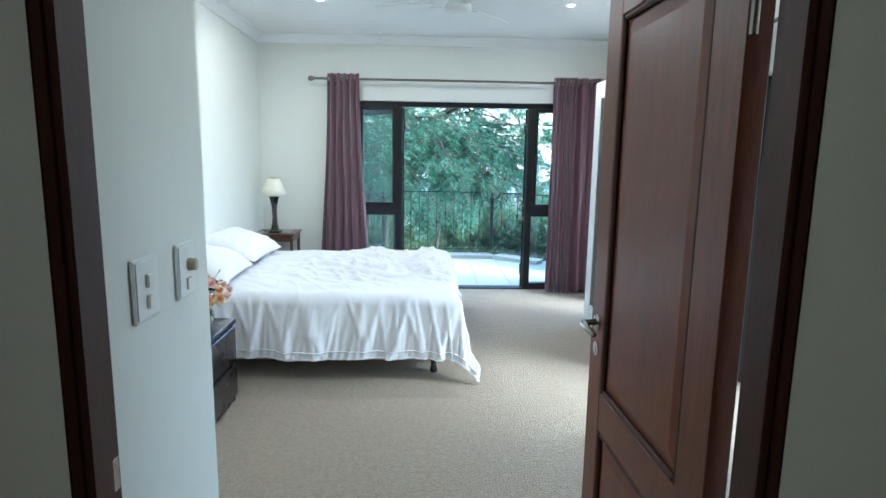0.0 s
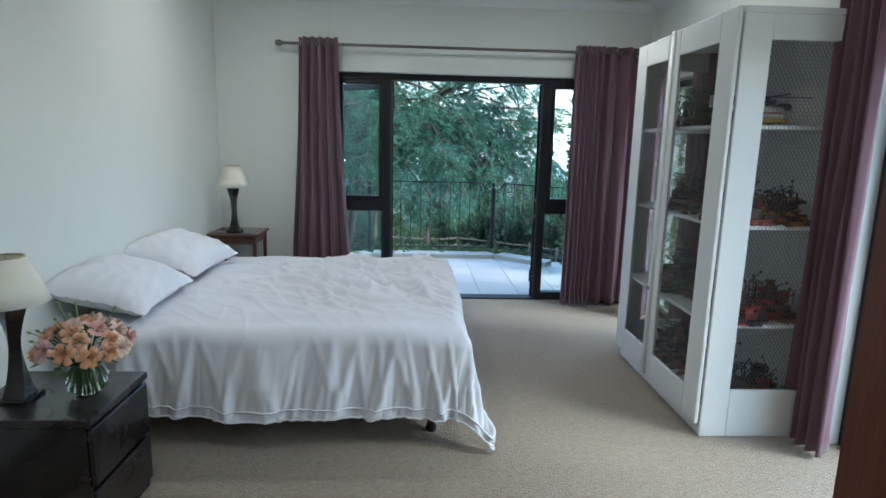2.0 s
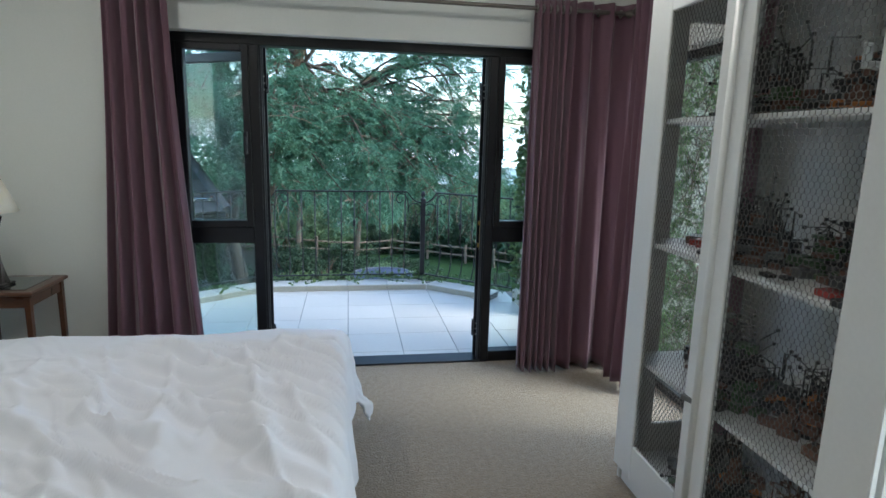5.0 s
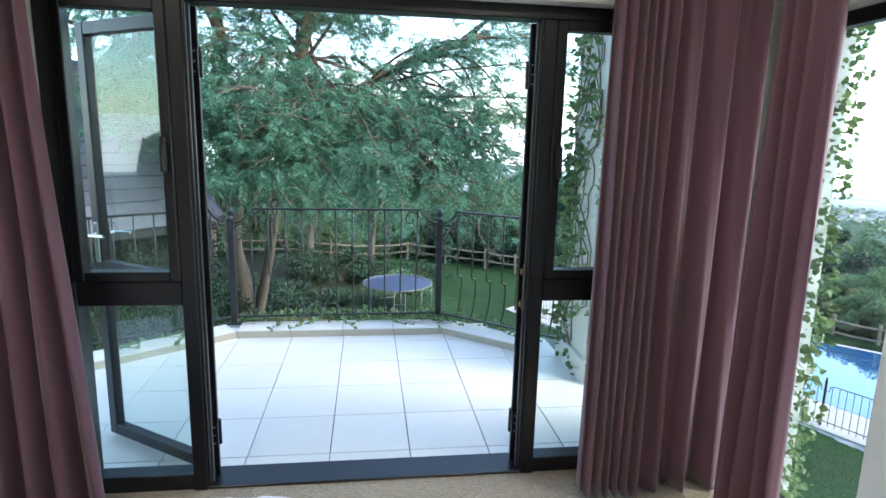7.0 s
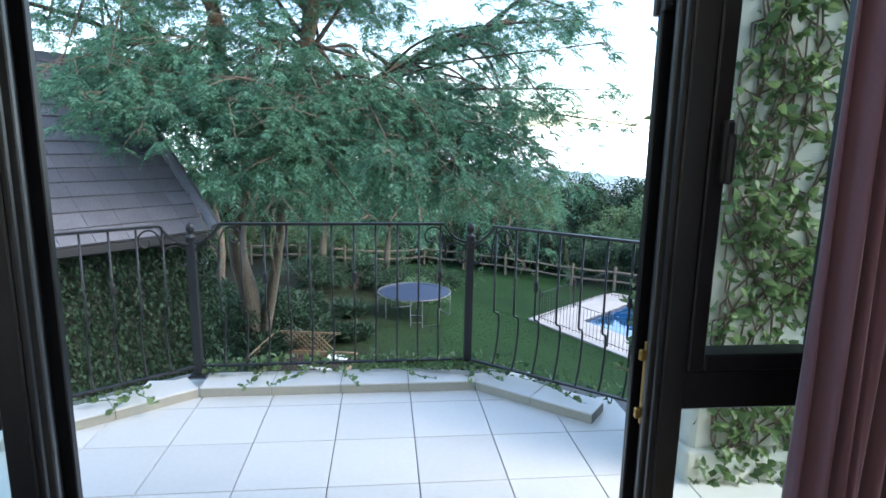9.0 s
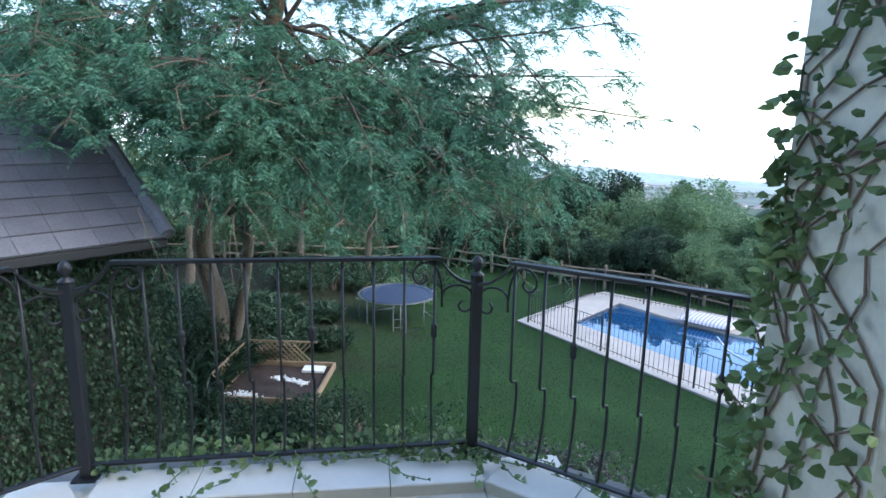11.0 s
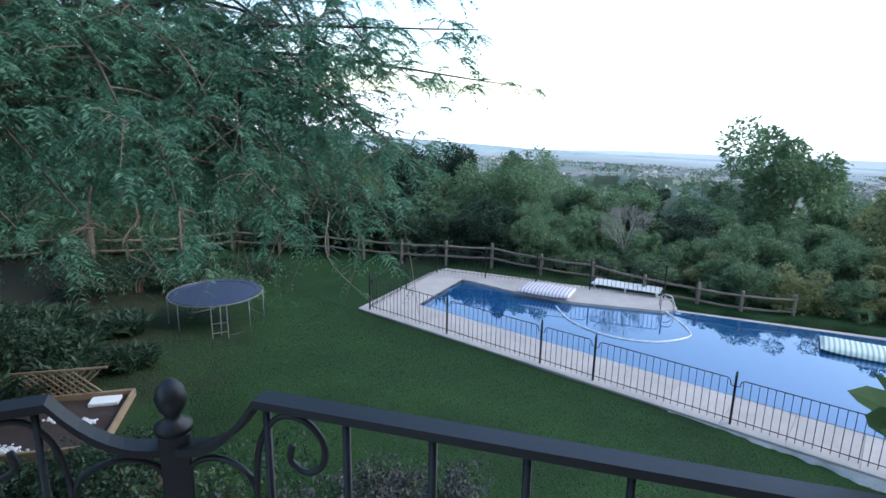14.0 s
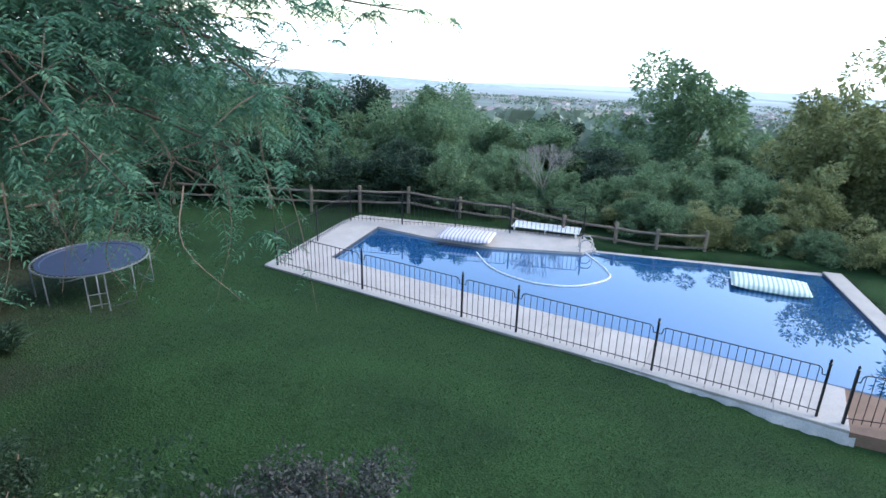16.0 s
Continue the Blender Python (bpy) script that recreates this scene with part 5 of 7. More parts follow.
pool = thing("swimming_pool", "dark-lined infinity swimming pool full of still water", "pool")
tagged(pool, kind="structure")
part("basin", poly_slab([P1, P2, P3, P4], -6.5, -6.3), POOLTILE, pool)
for i, (a, b_) in enumerate(((P1, P2), (P2, P3), (P3, P4), (P4, P1))):
    d = (b_ - a).normalized(); nn = Vector((-d.y, d.x))
    top = -4.735 if i == 1 else -4.66
    part("pool_wall", poly_slab([a, b_, b_ + nn * 0.18, a + nn * 0.18], -6.5, top), POOLTILE, pool)
WATER = bpy.data.materials.new("pool_water"); WATER.use_nodes = True
nt = WATER.node_tree
b = nt.nodes["Principled BSDF"]
b.inputs["Base Color"].default_value = (0.012, 0.075, 0.19, 1)
b.inputs["Specular Tint"].default_value = (0.72, 0.88, 1.0, 1)
b.inputs["Roughness"].default_value, b.inputs["IOR"].default_value = 0.01, 1.75
b.inputs["Coat Weight"].default_value = 1.0
b.inputs["Coat Roughness"].default_value = 0.0
tc, n1, bp = nt.nodes.new("ShaderNodeTexCoord"), nt.nodes.new("ShaderNodeTexNoise"), nt.nodes.new("ShaderNodeBump")
nt.links.new(tc.outputs["Object"], n1.inputs["Vector"]); n1.inputs["Scale"].default_value = 0.8; n1.inputs["Detail"].default_value = 3
nt.links.new(n1.outputs["Fac"], bp.inputs["Height"]); bp.inputs["Strength"].default_value = 0.02; bp.inputs["Distance"].default_value = 0.05
nt.links.new(bp.outputs[0], b.inputs["Normal"])
part("water", poly_slab([P1, P2, P3, P4], -4.80, -4.725), WATER, pool, "still water mirroring the sky")


def paving(name, a, b_, w, label, piece=0.6, z1=POOLZ, z0=-5.3):
    """A strip of paving slabs from a to b, w wide to the left of its line."""
    d = (b_ - a).normalized(); L_ = (b_ - a).length
    t = tagged(thing(name, label, "paving", at=(a.x, a.y, 0), rz=math.degrees(math.atan2(d.y, d.x))), kind="structure")
    part("bed", Shape().box((0, 0.01, z0), (L_, w - 0.01, z1 - 0.03), 0.01), STONE, t)
    c = max(1, round(L_ / piece))
    for i in range(c):
        part("slab", Shape().box((L_ * i / c + 0.003, 0, z1 - 0.05), (L_ * (i + 1) / c - 0.003, w, z1 + 0.002 * ((i * 7) % 3)), 0.008), STONE, t)
    return t


near_end = FO + FD * 13.7
paving("pavement", FO - FD * 0.35 + FN * 0.18, near_end + FN * 0.18, 1.52, "pale paving strip along the pool", 1.2)
s = poly_slab([FO - FD * 0.36 + FN * 0.16, Vector((9.35, 27.25)), Vector((10.15, 27.6)), Vector((15.75, 21.7)), Vector((15.22, 20.66)), Vector((14.55, 20.62)), Vector((12.35, 22.40)), Vector((11.16, 24.02)), P2, P1], -5.3, POOLZ - 0.003)
setting("pool_deck", s, STONE, "pale paved deck round the end of the pool", "paving")
s = poly_slab([P2 + Vector((5.1, -5.36)), P3 + Vector((0.12, 0.1)), P3 + Vector((0.0, -0.1)), P2 + Vector((5.0, -5.46))], -6.5, -4.715)
setting("infinity_edge", s, STONE, "narrow stone rim of the infinity edge", "pool edge")
d_ = (P4 - P3).normalized(); nn = Vector((-d_.y, d_.x))
s = poly_slab([P3 + Vector((0.1, 0.05)), P4, P4 + nn * 0.45, P3 + nn * 0.45 + Vector((0.1, 0))], -6.6, POOLZ)
setting("pool_rim", s, STONE, "pale stone rim at the pool's end", "pool edge")
setting("retaining_wall", poly_slab([near_end + FN * 0.2, near_end - FN * 1.34, near_end - FN * 1.34 + FD * 3.5, near_end + FD * 3.2 - FN * 0.3], -6.8, POOLZ - 0.01), mat("brown_plaster", (0.20, 0.125, 0.085), 0.9, var=0.2, scale=2, fine=30, bump=0.3, depth=0.01), "low plastered wall holding the pool terrace", "wall")


def footing(u, v):
    """Rough pale concrete that shows under the paving where the lawn falls away."""
    q = FO + FD * (9.2 + 4.6 * u) + FN * (0.15 + (0.13 + 0.11 * nz(u * 22, 1.5, 0)) * v)
    top = POOLZ - 0.045
    return Vector((q.x, q.y, top + (min(top - 0.02, ground(q.x, q.y) - 0.05) - top) * v ** 1.6))


setting("footing", Shape().grid(footing, 90, 6), mat("pale_concrete", (0.46, 0.44, 0.41), 0.9, var=0.2, scale=5, fine=40, bump=0.5, depth=0.01), "rough pale concrete footing under the pool paving", "footing", smooth=True)


def pool_fence(a, b_, panels, z, gates=()):
    d = (b_ - a).normalized(); L_ = (b_ - a).length
    t = thing("pool_fence", "black iron pool fence with upright bars", "fence", "pool fences", (a.x, a.y, z), math.degrees(math.atan2(d.y, d.x)))
    edges = [0.0] + list(panels) + [L_]
    for i, u in enumerate(edges):
        part("post", Shape().box((u - 0.022, -0.022, 0), (u + 0.022, 0.022, 1.06), 0.004).lathe([(0.03, 1.06), (0.034, 1.075), (0.014, 1.09), (0.026, 1.12), (0.016, 1.15), (0.001, 1.165)], (u, 0, 0), 10), IRON, t)
    for u0, u1 in zip(edges[:-1], edges[1:]):
        g = 0.10
        part("rail", Shape().tube([(u0 + 0.02, 0, 0.84), (u0 + g * 0.8, 0, 0.84), (u0 + g, 0, 0.95), (u0 + g + 0.05, 0, 0.985), (u1 - g - 0.05, 0, 0.985), (u1 - g, 0, 0.95), (u1 - g * 0.8, 0, 0.84), (u1 - 0.02, 0, 0.84)], 0.011, 6), IRON, t)
        part("rail", Shape().tube([(u0 + 0.02, 0, 0.12), (u1 - 0.02, 0, 0.12)], 0.010, 6), IRON, t)
        c = max(2, round((u1 - u0) / 0.145))
        for k in range(1, c):
            u = u0 + (u1 - u0) * k / c
            top = 0.98 if (u - u0 > g and u1 - u > g) else 0.84
            part("bar", Shape().tube([(u, 0, 0.03), (u, 0, top)], 0.0075, 5), IRON, t)
    return t


pool_fence(FO, near_end - FD * 0.5, [3.05, 6.0, 7.40, 10.36], POOLZ)
pool_fence(FO, Vector((9.55, 27.1)), [2.3], POOLZ)
pool_fence(Vector((9.55, 27.1)), Vector((15.55, 21.6)), [1.9, 3.8, 5.7], POOLZ)
pool_fence(near_end - FD * 0.1, near_end - FD * 0.1 + Vector((1.9, -1.9)), [], POOLZ)

# pool hose: a pale ring lying on the water
HZ = -4.715
hose = catmull([(11.76, 22.4, HZ), (11.38, 21.1, HZ), (11.58, 19.9, HZ), (12.15, 19.15, HZ), (12.85, 18.8, HZ), (13.8, 18.8, HZ), (14.24, 19.3, HZ), (14.67, 20.4, HZ), (14.75, 21.0, POOLZ)])
single("pool_hose", Shape().tube(hose, 0.026, 8), flat("white_hose", (0.72, 0.74, 0.72), 0.4), "white pool-cleaner hose floating in a loop", "hose", smooth=True)


def striped(name, a, b_):
    """Cloth in broad stripes along its local y."""
    m = mat(name, a, 0.8, var=0.05, scale=5, fine=90, bump=0.1, depth=0.002)
    nt = m.node_tree
    wv = nt.nodes.new("ShaderNodeTexWave"); wv.bands_direction = "Y"; wv.inputs["Scale"].default_value = 2.6; wv.inputs["Distortion"].default_value = 0.0
    tc = nt.nodes.new("ShaderNodeTexCoord"); nt.links.new(tc.outputs["Object"], wv.inputs["Vector"])
    rp = nt.nodes.new("ShaderNodeValToRGB"); rp.color_ramp.interpolation = "CONSTANT"
    rp.color_ramp.elements[0].color, rp.color_ramp.elements[1].color = (*a, 1), (*b_, 1)
    rp.color_ramp.elements[1].position = 0.6
    nt.links.new(wv.outputs["Fac"], rp.inputs[0]); nt.links.new(rp.outputs[0], nt.nodes["Principled BSDF"].inputs["Base Color"])
    return m


def float_cushion(at, rz, w, l, h, material, label):
    def pt(u, v, sg):
        a, b_ = 2 * u - 1, 2 * v - 1
        e = (max(0.0, 1 - abs(a) ** 3.2) * max(0.0, 1 - abs(b_) ** 3.2)) ** 0.5
        return Vector((a * w / 2, b_ * l / 2, sg * h * e + 0.015 * nz(a * 4, b_ * 4, 3) * e + (0.05 * abs(b_) ** 3)))
    s = Shape().grid(lambda u, v: pt(u, v, 1), 26, 34)
    s.grid(lambda u, v: pt(v, u, -0.6), 34, 26)
    o = single("float_cushion", s, material, label, "pool float", "pool floats", smooth=True)
    o.matrix_world = pose(*at, 0, 0, rz)


float_cushion((12.05, 23.35, -4.52), 41, 1.15, 1.75, 0.15, striped("stripe_white_mauve", (0.62, 0.60, 0.62), (0.36, 0.32, 0.36)), "striped white floor cushion lying on the pool edge")
float_cushion((17.3, 16.2, -4.66), 35, 1.1, 1.95, 0.16, striped("stripe_white_green", (0.66, 0.70, 0.62), (0.30, 0.42, 0.36)), "striped white and green cushion floating in the pool")

bench = thing("deck_bench", "long white slatted bench on the pool deck", "bench", at=(14.95, 22.75, POOLZ), rz=-51.5)
for i in range(9):
    part("slat", Shape().box((-1.15, -0.36 + i * 0.085, 0.15), (1.15, -0.36 + i * 0.085 + 0.07, 0.175), 0.004), PLASTIC, bench)
for x in (-1.05, 0, 1.05):
    part("bearer", Shape().box((x - 0.03, -0.36, 0.10), (x + 0.03, 0.41, 0.15), 0.004), PLASTIC, bench)
    for y in (-0.32, 0.36):
        part("leg", Shape().box((x - 0.025, y - 0.025, 0.0), (x + 0.025, y + 0.025, 0.10), 0.004), PLASTIC, bench)
lad = thing("pool_ladder", "small steel pool ladder rail on the deck end", "ladder", at=(14.85, 20.75, POOLZ), rz=-40)
for y in (-0.22, 0.22):
    part("rail", Shape().tube([(-0.2, y, 0), (-0.2, y, 0.30), (-0.1, y, 0.38), (0.1, y, 0.38), (0.2, y, 0.28), (0.2, y, -0.5)], 0.018, 8), STEEL, lad, smooth=True)

# ---------------------------------------------------------------- trampoline
GALV = mat("dull_galvanised_tube", (0.16, 0.165, 0.17), 0.5, metal=0.4, var=0.25, scale=10, fine=90, bump=0.05, depth=0.001)
TR = Vector((1.55, 23.1))
tz = ground(TR.x, TR.y)
tr = thing("trampoline", "round trampoline with a blue-black mat on tubular steel legs", "trampoline", at=(TR.x, TR.y, tz))
R_ = 1.17
rz_ = -3.30 - tz
circle = lambda r, z, n=40: [(r * math.cos(2 * math.pi * k / n), r * math.sin(2 * math.pi * k / n), z) for k in range(n + 1)]
part("rim", Shape().tube(circle(R_, rz_), 0.018, 8, cap=False), GALV, tr, smooth=True)
part("jump_mat", Shape().lathe([(0.98, rz_ - 0.022), (0.98, rz_ - 0.014), (0.6, rz_ - 0.03), (0.001, rz_ - 0.035)], n=40), BLUEMAT, tr)
part("pad", Shape().lathe([(0.99, rz_ - 0.005), (1.0, rz_ + 0.008), (1.10, rz_ + 0.010), (1.10, rz_ - 0.006)], n=40), flat("blue_pad", (0.025, 0.035, 0.07)), tr)
s = Shape()
for k in range(60):
    a = 2 * math.pi * k / 60
    s.tube([(0.98 * math.cos(a), 0.98 * math.sin(a), rz_ - 0.018), ((R_ - 0.01) * math.cos(a), (R_ - 0.01) * math.sin(a), rz_)], 0.007, 4)
tagged(part("spring_ring", s, STEEL, tr), kind="stuff")
for k in range(4):
    a = radians(20 + 90 * k)
    p, q = (a - 0.32), (a + 0.32)
    part("leg", Shape().tube([(R_ * math.cos(p), R_ * math.sin(p), rz_), (R_ * math.cos(p), R_ * math.sin(p), 0.03), (R_ * math.cos(p) * 0.99, R_ * math.sin(p) * 0.99, 0.015), (R_ * math.cos(q) * 0.99, R_ * math.sin(q) * 0.99, 0.015), (R_ * math.cos(q), R_ * math.sin(q), 0.03), (R_ * math.cos(q), R_ * math.sin(q), rz_)], 0.016, 8), GALV, tr, smooth=True)
st = part("ladder", Shape().tube([(-0.18, -R_ - 0.02, rz_), (-0.18, -R_ - 0.22, -0.02)], 0.014, 6).tube([(0.18, -R_ - 0.02, rz_), (0.18, -R_ - 0.22, -0.02)], 0.014, 6), GALV, tr)
for z in (0.2, 0.42):
    part("rung", Shape().tube([(-0.18, -R_ - 0.20 + z * 0.3, z), (0.18, -R_ - 0.20 + z * 0.3, z)], 0.012, 6), GALV, st)

# ---------------------------------------------------------------- sandpit
sb = thing("sand_pit", "timber-edged soil pit with lattice sides and white pebbles", "sandpit", at=(-1.30, 18.35, -3.98), rz=-10)
for lo, hi in (((-1.05, -0.98, -0.1), (1.05, -0.92, 0.16)), ((-1.05, 0.92, -0.1), (1.05, 0.98, 0.16)), ((0.99, -0.92, -0.1), (1.05, 0.92, 0.16)), ((-1.05, -0.92, -0.1), (-0.99, 0.92, 0.16))):
    part("board", Shape().box(lo, hi, 0.008), PALETIMBER, sb)
part("soil", Shape().grid(lambda u, v: Vector((-1 + 2 * u, -0.93 + 1.86 * v, 0.05 + 0.03 * nz(u * 6, v * 6, 1))), 24, 24), EARTH, sb)
for (ax, ay), (bx, by) in (((-1.03, -0.95), (-1.03, 0.95)), ((-1.03, 0.96), (0.6, 0.96))):
    la = part("lattice", Shape().box((min(ax, bx) - 0.015, min(ay, by) - 0.015, 0.62), (max(ax, bx) + 0.015, max(ay, by) + 0.015, 0.66), 0.004), PALETIMBER, sb)
    d = Vector((bx - ax, by - ay, 0)); L_ = d.length; d.normalize()
    for i in range(-4, int(L_ / 0.13)):
        for sg in (1, -1):
            u0 = i * 0.13
            p0 = (u0, 0.12) if sg > 0 else (u0 + 0.5, 0.12)
            p1 = (u0 + 0.5, 0.62) if sg > 0 else (u0, 0.62)
            if min(p0[0], p1[0]) < 0 or max(p0[0], p1[0]) > L_:
                continue
            A_ = Vector((ax, ay, 0))
            part("lath", Shape().tube([A_ + d * p0[0] + Vector((0, 0, p0[1])), A_ + d * p1[0] + Vector((0, 0, p1[1]))], 0.017, 4), PALETIMBER, la)
rn = random.Random(3)
s = Shape()
for k in range(240):
    if k < 130:
        u = rn.uniform(0, 1); x, y = -0.2 + 0.85 * u + rn.gauss(0, 0.04), 0.25 - 0.28 * u + rn.gauss(0, 0.05)
    else:
        x, y = rn.gauss(-0.55, 0.22), rn.gauss(-0.7, 0.10)
    r = rn.uniform(0.015, 0.035)
    s.tube([(x - r, y, 0.06), (x - r * 0.6, y, 0.06), (x + r * 0.6, y, 0.06), (x + r, y, 0.06)], [r * 0.2, r, r, r * 0.2], 6)
tagged(part("pebbles", s, flat("white_pebble", (0.72, 0.72, 0.70)), sb, "scattered white pebbles"), kind="stuff")
part("tray", Shape().box((0.35, 0.55, 0.05), (0.85, 0.85, 0.12), 0.01), PLASTIC, sb, "white plastic tray")

# ---------------------------------------------------------------- wooden fence
def wood_fence(line):
    t = thing("wooden_fence", "weathered post-and-rail timber fence round the garden", "fence", "garden fence")
    pts = []
    for a, b_ in zip(line[:-1], line[1:]):
        a, b_ = Vector(a), Vector(b_)
        n = max(1, round((b_ - a).length / 1.95))
        pts += [a.lerp(b_, i / n) for i in range(n)]
    pts.append(Vector(line[-1]))
    rn = random.Random(2)
    tops = []
    for p in pts:
        g = ground(p.x, p.y) - (0.30 if p.x > 15 else 0.15 if p.x > 12 else 0.0)
        h = 0.98 + rn.uniform(-0.05, 0.06)
        lean = Vector((rn.uniform(-0.03, 0.03), rn.uniform(-0.03, 0.03), 0))
        b0 = Vector((p.x, p.y, g - 0.15))
        part("post", Shape().tube([b0, b0 + Vector((0, 0, h + 0.12)) + lean, b0 + Vector((0, 0, h + 0.15)) + lean], [0.065, 0.062, 0.045], 9), TIMBER, t)
        tops.append((p, g))
    for (p, g), (q, g2) in zip(tops[:-1], tops[1:]):
        for z in (0.42, 0.82):
            part("rail", Shape().tube([(p.x, p.y, g + z), ((p.x + q.x) / 2, (p.y + q.y) / 2, (g + g2) / 2 + z - 0.03), (q.x, q.y, g2 + z)], 0.042, 7), TIMBER, t)


wood_fence([(-12, 30.2), (-5.2, 30.4), (2.6, 33.6), (6.3, 31.3), (8.8, 29.1), (11.9, 27.1), (13.3, 25.7), (14.5, 24.1), (15.45, 22.45), (16.3, 20.85), (17.05, 19.8), (18.3, 18.9)])


# ---------------------------------------------------------------- leaves
def leaf_cloud(name, pos, axis, size, width, material, rng, droop=0.25):
    """Many small pointed leaves as one mesh: pos (n,3), axis (n,3) directions, size (n,)."""
    n = len(pos)
    ax = axis / (np.linalg.norm(axis, axis=1, keepdims=True) + 1e-9)
    ref = rng.normal(size=(n, 3))
    sd = np.cross(ax, ref); sd /= (np.linalg.norm(sd, axis=1, keepdims=True) + 1e-9)
    L_ = size[:, None]
    v = np.empty((n, 4, 3))
    v[:, 0] = pos
    v[:, 1] = pos + ax * L_ * 0.45 + sd * L_ * width
    v[:, 2] = pos + ax * L_ + np.array([0, 0, -1]) * L_ * droop
    v[:, 3] = pos + ax * L_ * 0.45 - sd * L_ * width
    me = bpy.data.meshes.new(name)
    me.vertices.add(4 * n); me.loops.add(4 * n); me.polygons.add(n)
    me.vertices.foreach_set("co", v.reshape(-1))
    me.loops.foreach_set("vertex_index", np.arange(4 * n, dtype=np.int32))
    me.polygons.foreach_set("loop_start", np.arange(0, 4 * n, 4, dtype=np.int32))
    me.polygons.foreach_set("loop_total", np.full(n, 4, dtype=np.int32))
    me.materials.append(material)
    me.update(calc_edges=True)
    return me


rng = np.random.default_rng(4)


def feather_tree():
    """Wide flat-topped acacia: limbs spread from a fork and droop into feathery sprays."""
    t = thing("acacia_tree", "large spreading acacia with feathery drooping foliage", "tree", at=(0, 0, 0))
    bole, wood, boughs, twigs = Shape(), Shape(), Shape(), Shape()
    base = Vector((-2.9, 19.6, ground(-2.9, 19.6) - 0.2))
    trunk = catmull([base, base + Vector((0.15, -0.2, 1.6)), base + Vector((0.0, -0.6, 3.2)), Vector((-2.3, 18.2, 1.0))], 6)
    bole.tube(trunk, list(np.linspace(0.27, 0.17, len(trunk))), 12)
    side = catmull([base + Vector((0.25, 0.1, 0)), base + Vector((0.65, -0.2, 1.7)), base + Vector((1.05, -0.9, 3.4)), Vector((-1.2, 16.6, 2.1))], 6)
    bole.tube(side, list(np.linspace(0.16, 0.09, len(side))), 10)
    forks = [(trunk[-1], [Vector((-1.2, 16.6, 2.1)), Vector((-0.75, 15.4, 2.9)), Vector((-0.35, 15.2, 4.4))], 0.20),
             (trunk[-1], [Vector((-2.6, 16.8, 2.2)), Vector((-2.2, 15.6, 3.4)), Vector((-2.8, 15.2, 5.0))], 0.19),
             (trunk[-1], [Vector((-3.2, 17.2, 2.4)), Vector((-3.6, 15.8, 3.6)), Vector((-4.6, 15.4, 5.2))], 0.18),
             (trunk[-1], [Vector((-0.6, 17.4, 2.0)), Vector((1.4, 17.2, 3.2)), Vector((3.2, 17.0, 3.9))], 0.18)]
    stems = []
    for s0, pts, r in forks:
        c = catmull([s0, *pts], 7)
        wood.tube(c, list(np.linspace(r, r * 0.45, len(c))), 9)
        stems.append(c)
    rn = random.Random(21)
    P, A, S = [], [], []

    def spray(p, d, n_leaf, ln):
        """One feather: leaflets either side of a drooping midrib."""
        d = d.normalized()
        side = d.cross(Vector((0, 0, 1)))
        side = side.normalized() if side.length > 0.1 else Vector((1, 0, 0))
        for i in range(n_leaf):
            u = (i + 0.5) / n_leaf
            c = p + d * ln * u + Vector((0, 0, -0.45 * ln * u * u))
            for sg in (-1, 1):
                P.append(c); A.append(side * sg * 1.0 + d * 0.55 + Vector((rn.gauss(0, .12), rn.gauss(0, .12), rn.gauss(-0.1, .15))))
                S.append(ln * 0.25 * (1.15 - 0.6 * abs(u - 0.4)))

    def branch(start, target, r0, sprays, spread, droop, flatness=0.35):
        mid = start.lerp(target, 0.5) + Vector((rn.gauss(0, .25), rn.gauss(0, .25), abs(rn.gauss(0.35, .15))))
        c = catmull([start, mid, target], 7)
        boughs.tube(c, list(np.linspace(r0 * 0.8, 0.006, len(c))), 6)
        for k in range(sprays):
            u = 0.30 + 0.70 * rn.random() ** 0.8
            i = min(len(c) - 2, int(u * (len(c) - 1)))
            q = c[i].lerp(c[i + 1], rn.random())
            off = Vector((rn.gauss(0, spread), rn.gauss(0, spread), rn.gauss(-0.02, spread * flatness)))
            e = q + off - Vector((0, 0, droop * (off.length) ** 1.2))
            if k % 2 == 0:
                twigs.tube([q, q.lerp(e, 0.5) + Vector((0, 0, 0.03)), e], [0.008, 0.006, 0.003], 4, cap=False)
            for _ in range(5):
                d = (target - start).normalized() * 0.5 + Vector((rn.gauss(0, .6), rn.gauss(0, .6), rn.gauss(-0.1, .3)))
                spray(e, d, 9, rn.uniform(0.16, 0.32))
    # drooping lower skirt towards the house
    for i in range(72):
        x = rn.uniform(-4.4, 3.3)
        y = rn.uniform(12.6, 15.8) + 0.25 * abs(x + 0.5)
        top = 2.40 - 0.10 * max(0, x + 1) + rn.uniform(-0.25, 0.2)
        low = 0.50 + 0.10 * abs(x) + (0.75 if x < -1.8 else 0)
        tgt = Vector((x, y, rn.uniform(low, max(top, low + 0.3))))
        c = min(stems, key=lambda c: (c[len(c) // 2] - tgt).length)
        branch(c[rn.randrange(4, len(c) - 4)], tgt, 0.05, 42, 0.40, 0.28)
    # dense inner growth over the lawn's edge
    for i in range(15):
        tgt = Vector((rn.uniform(0.0, 2.9), rn.uniform(13.6, 16.4), rn.uniform(0.35, 1.5)))
        branch(stems[3][rn.randrange(5, 14)], tgt, 0.04, 38, 0.42, 0.3)
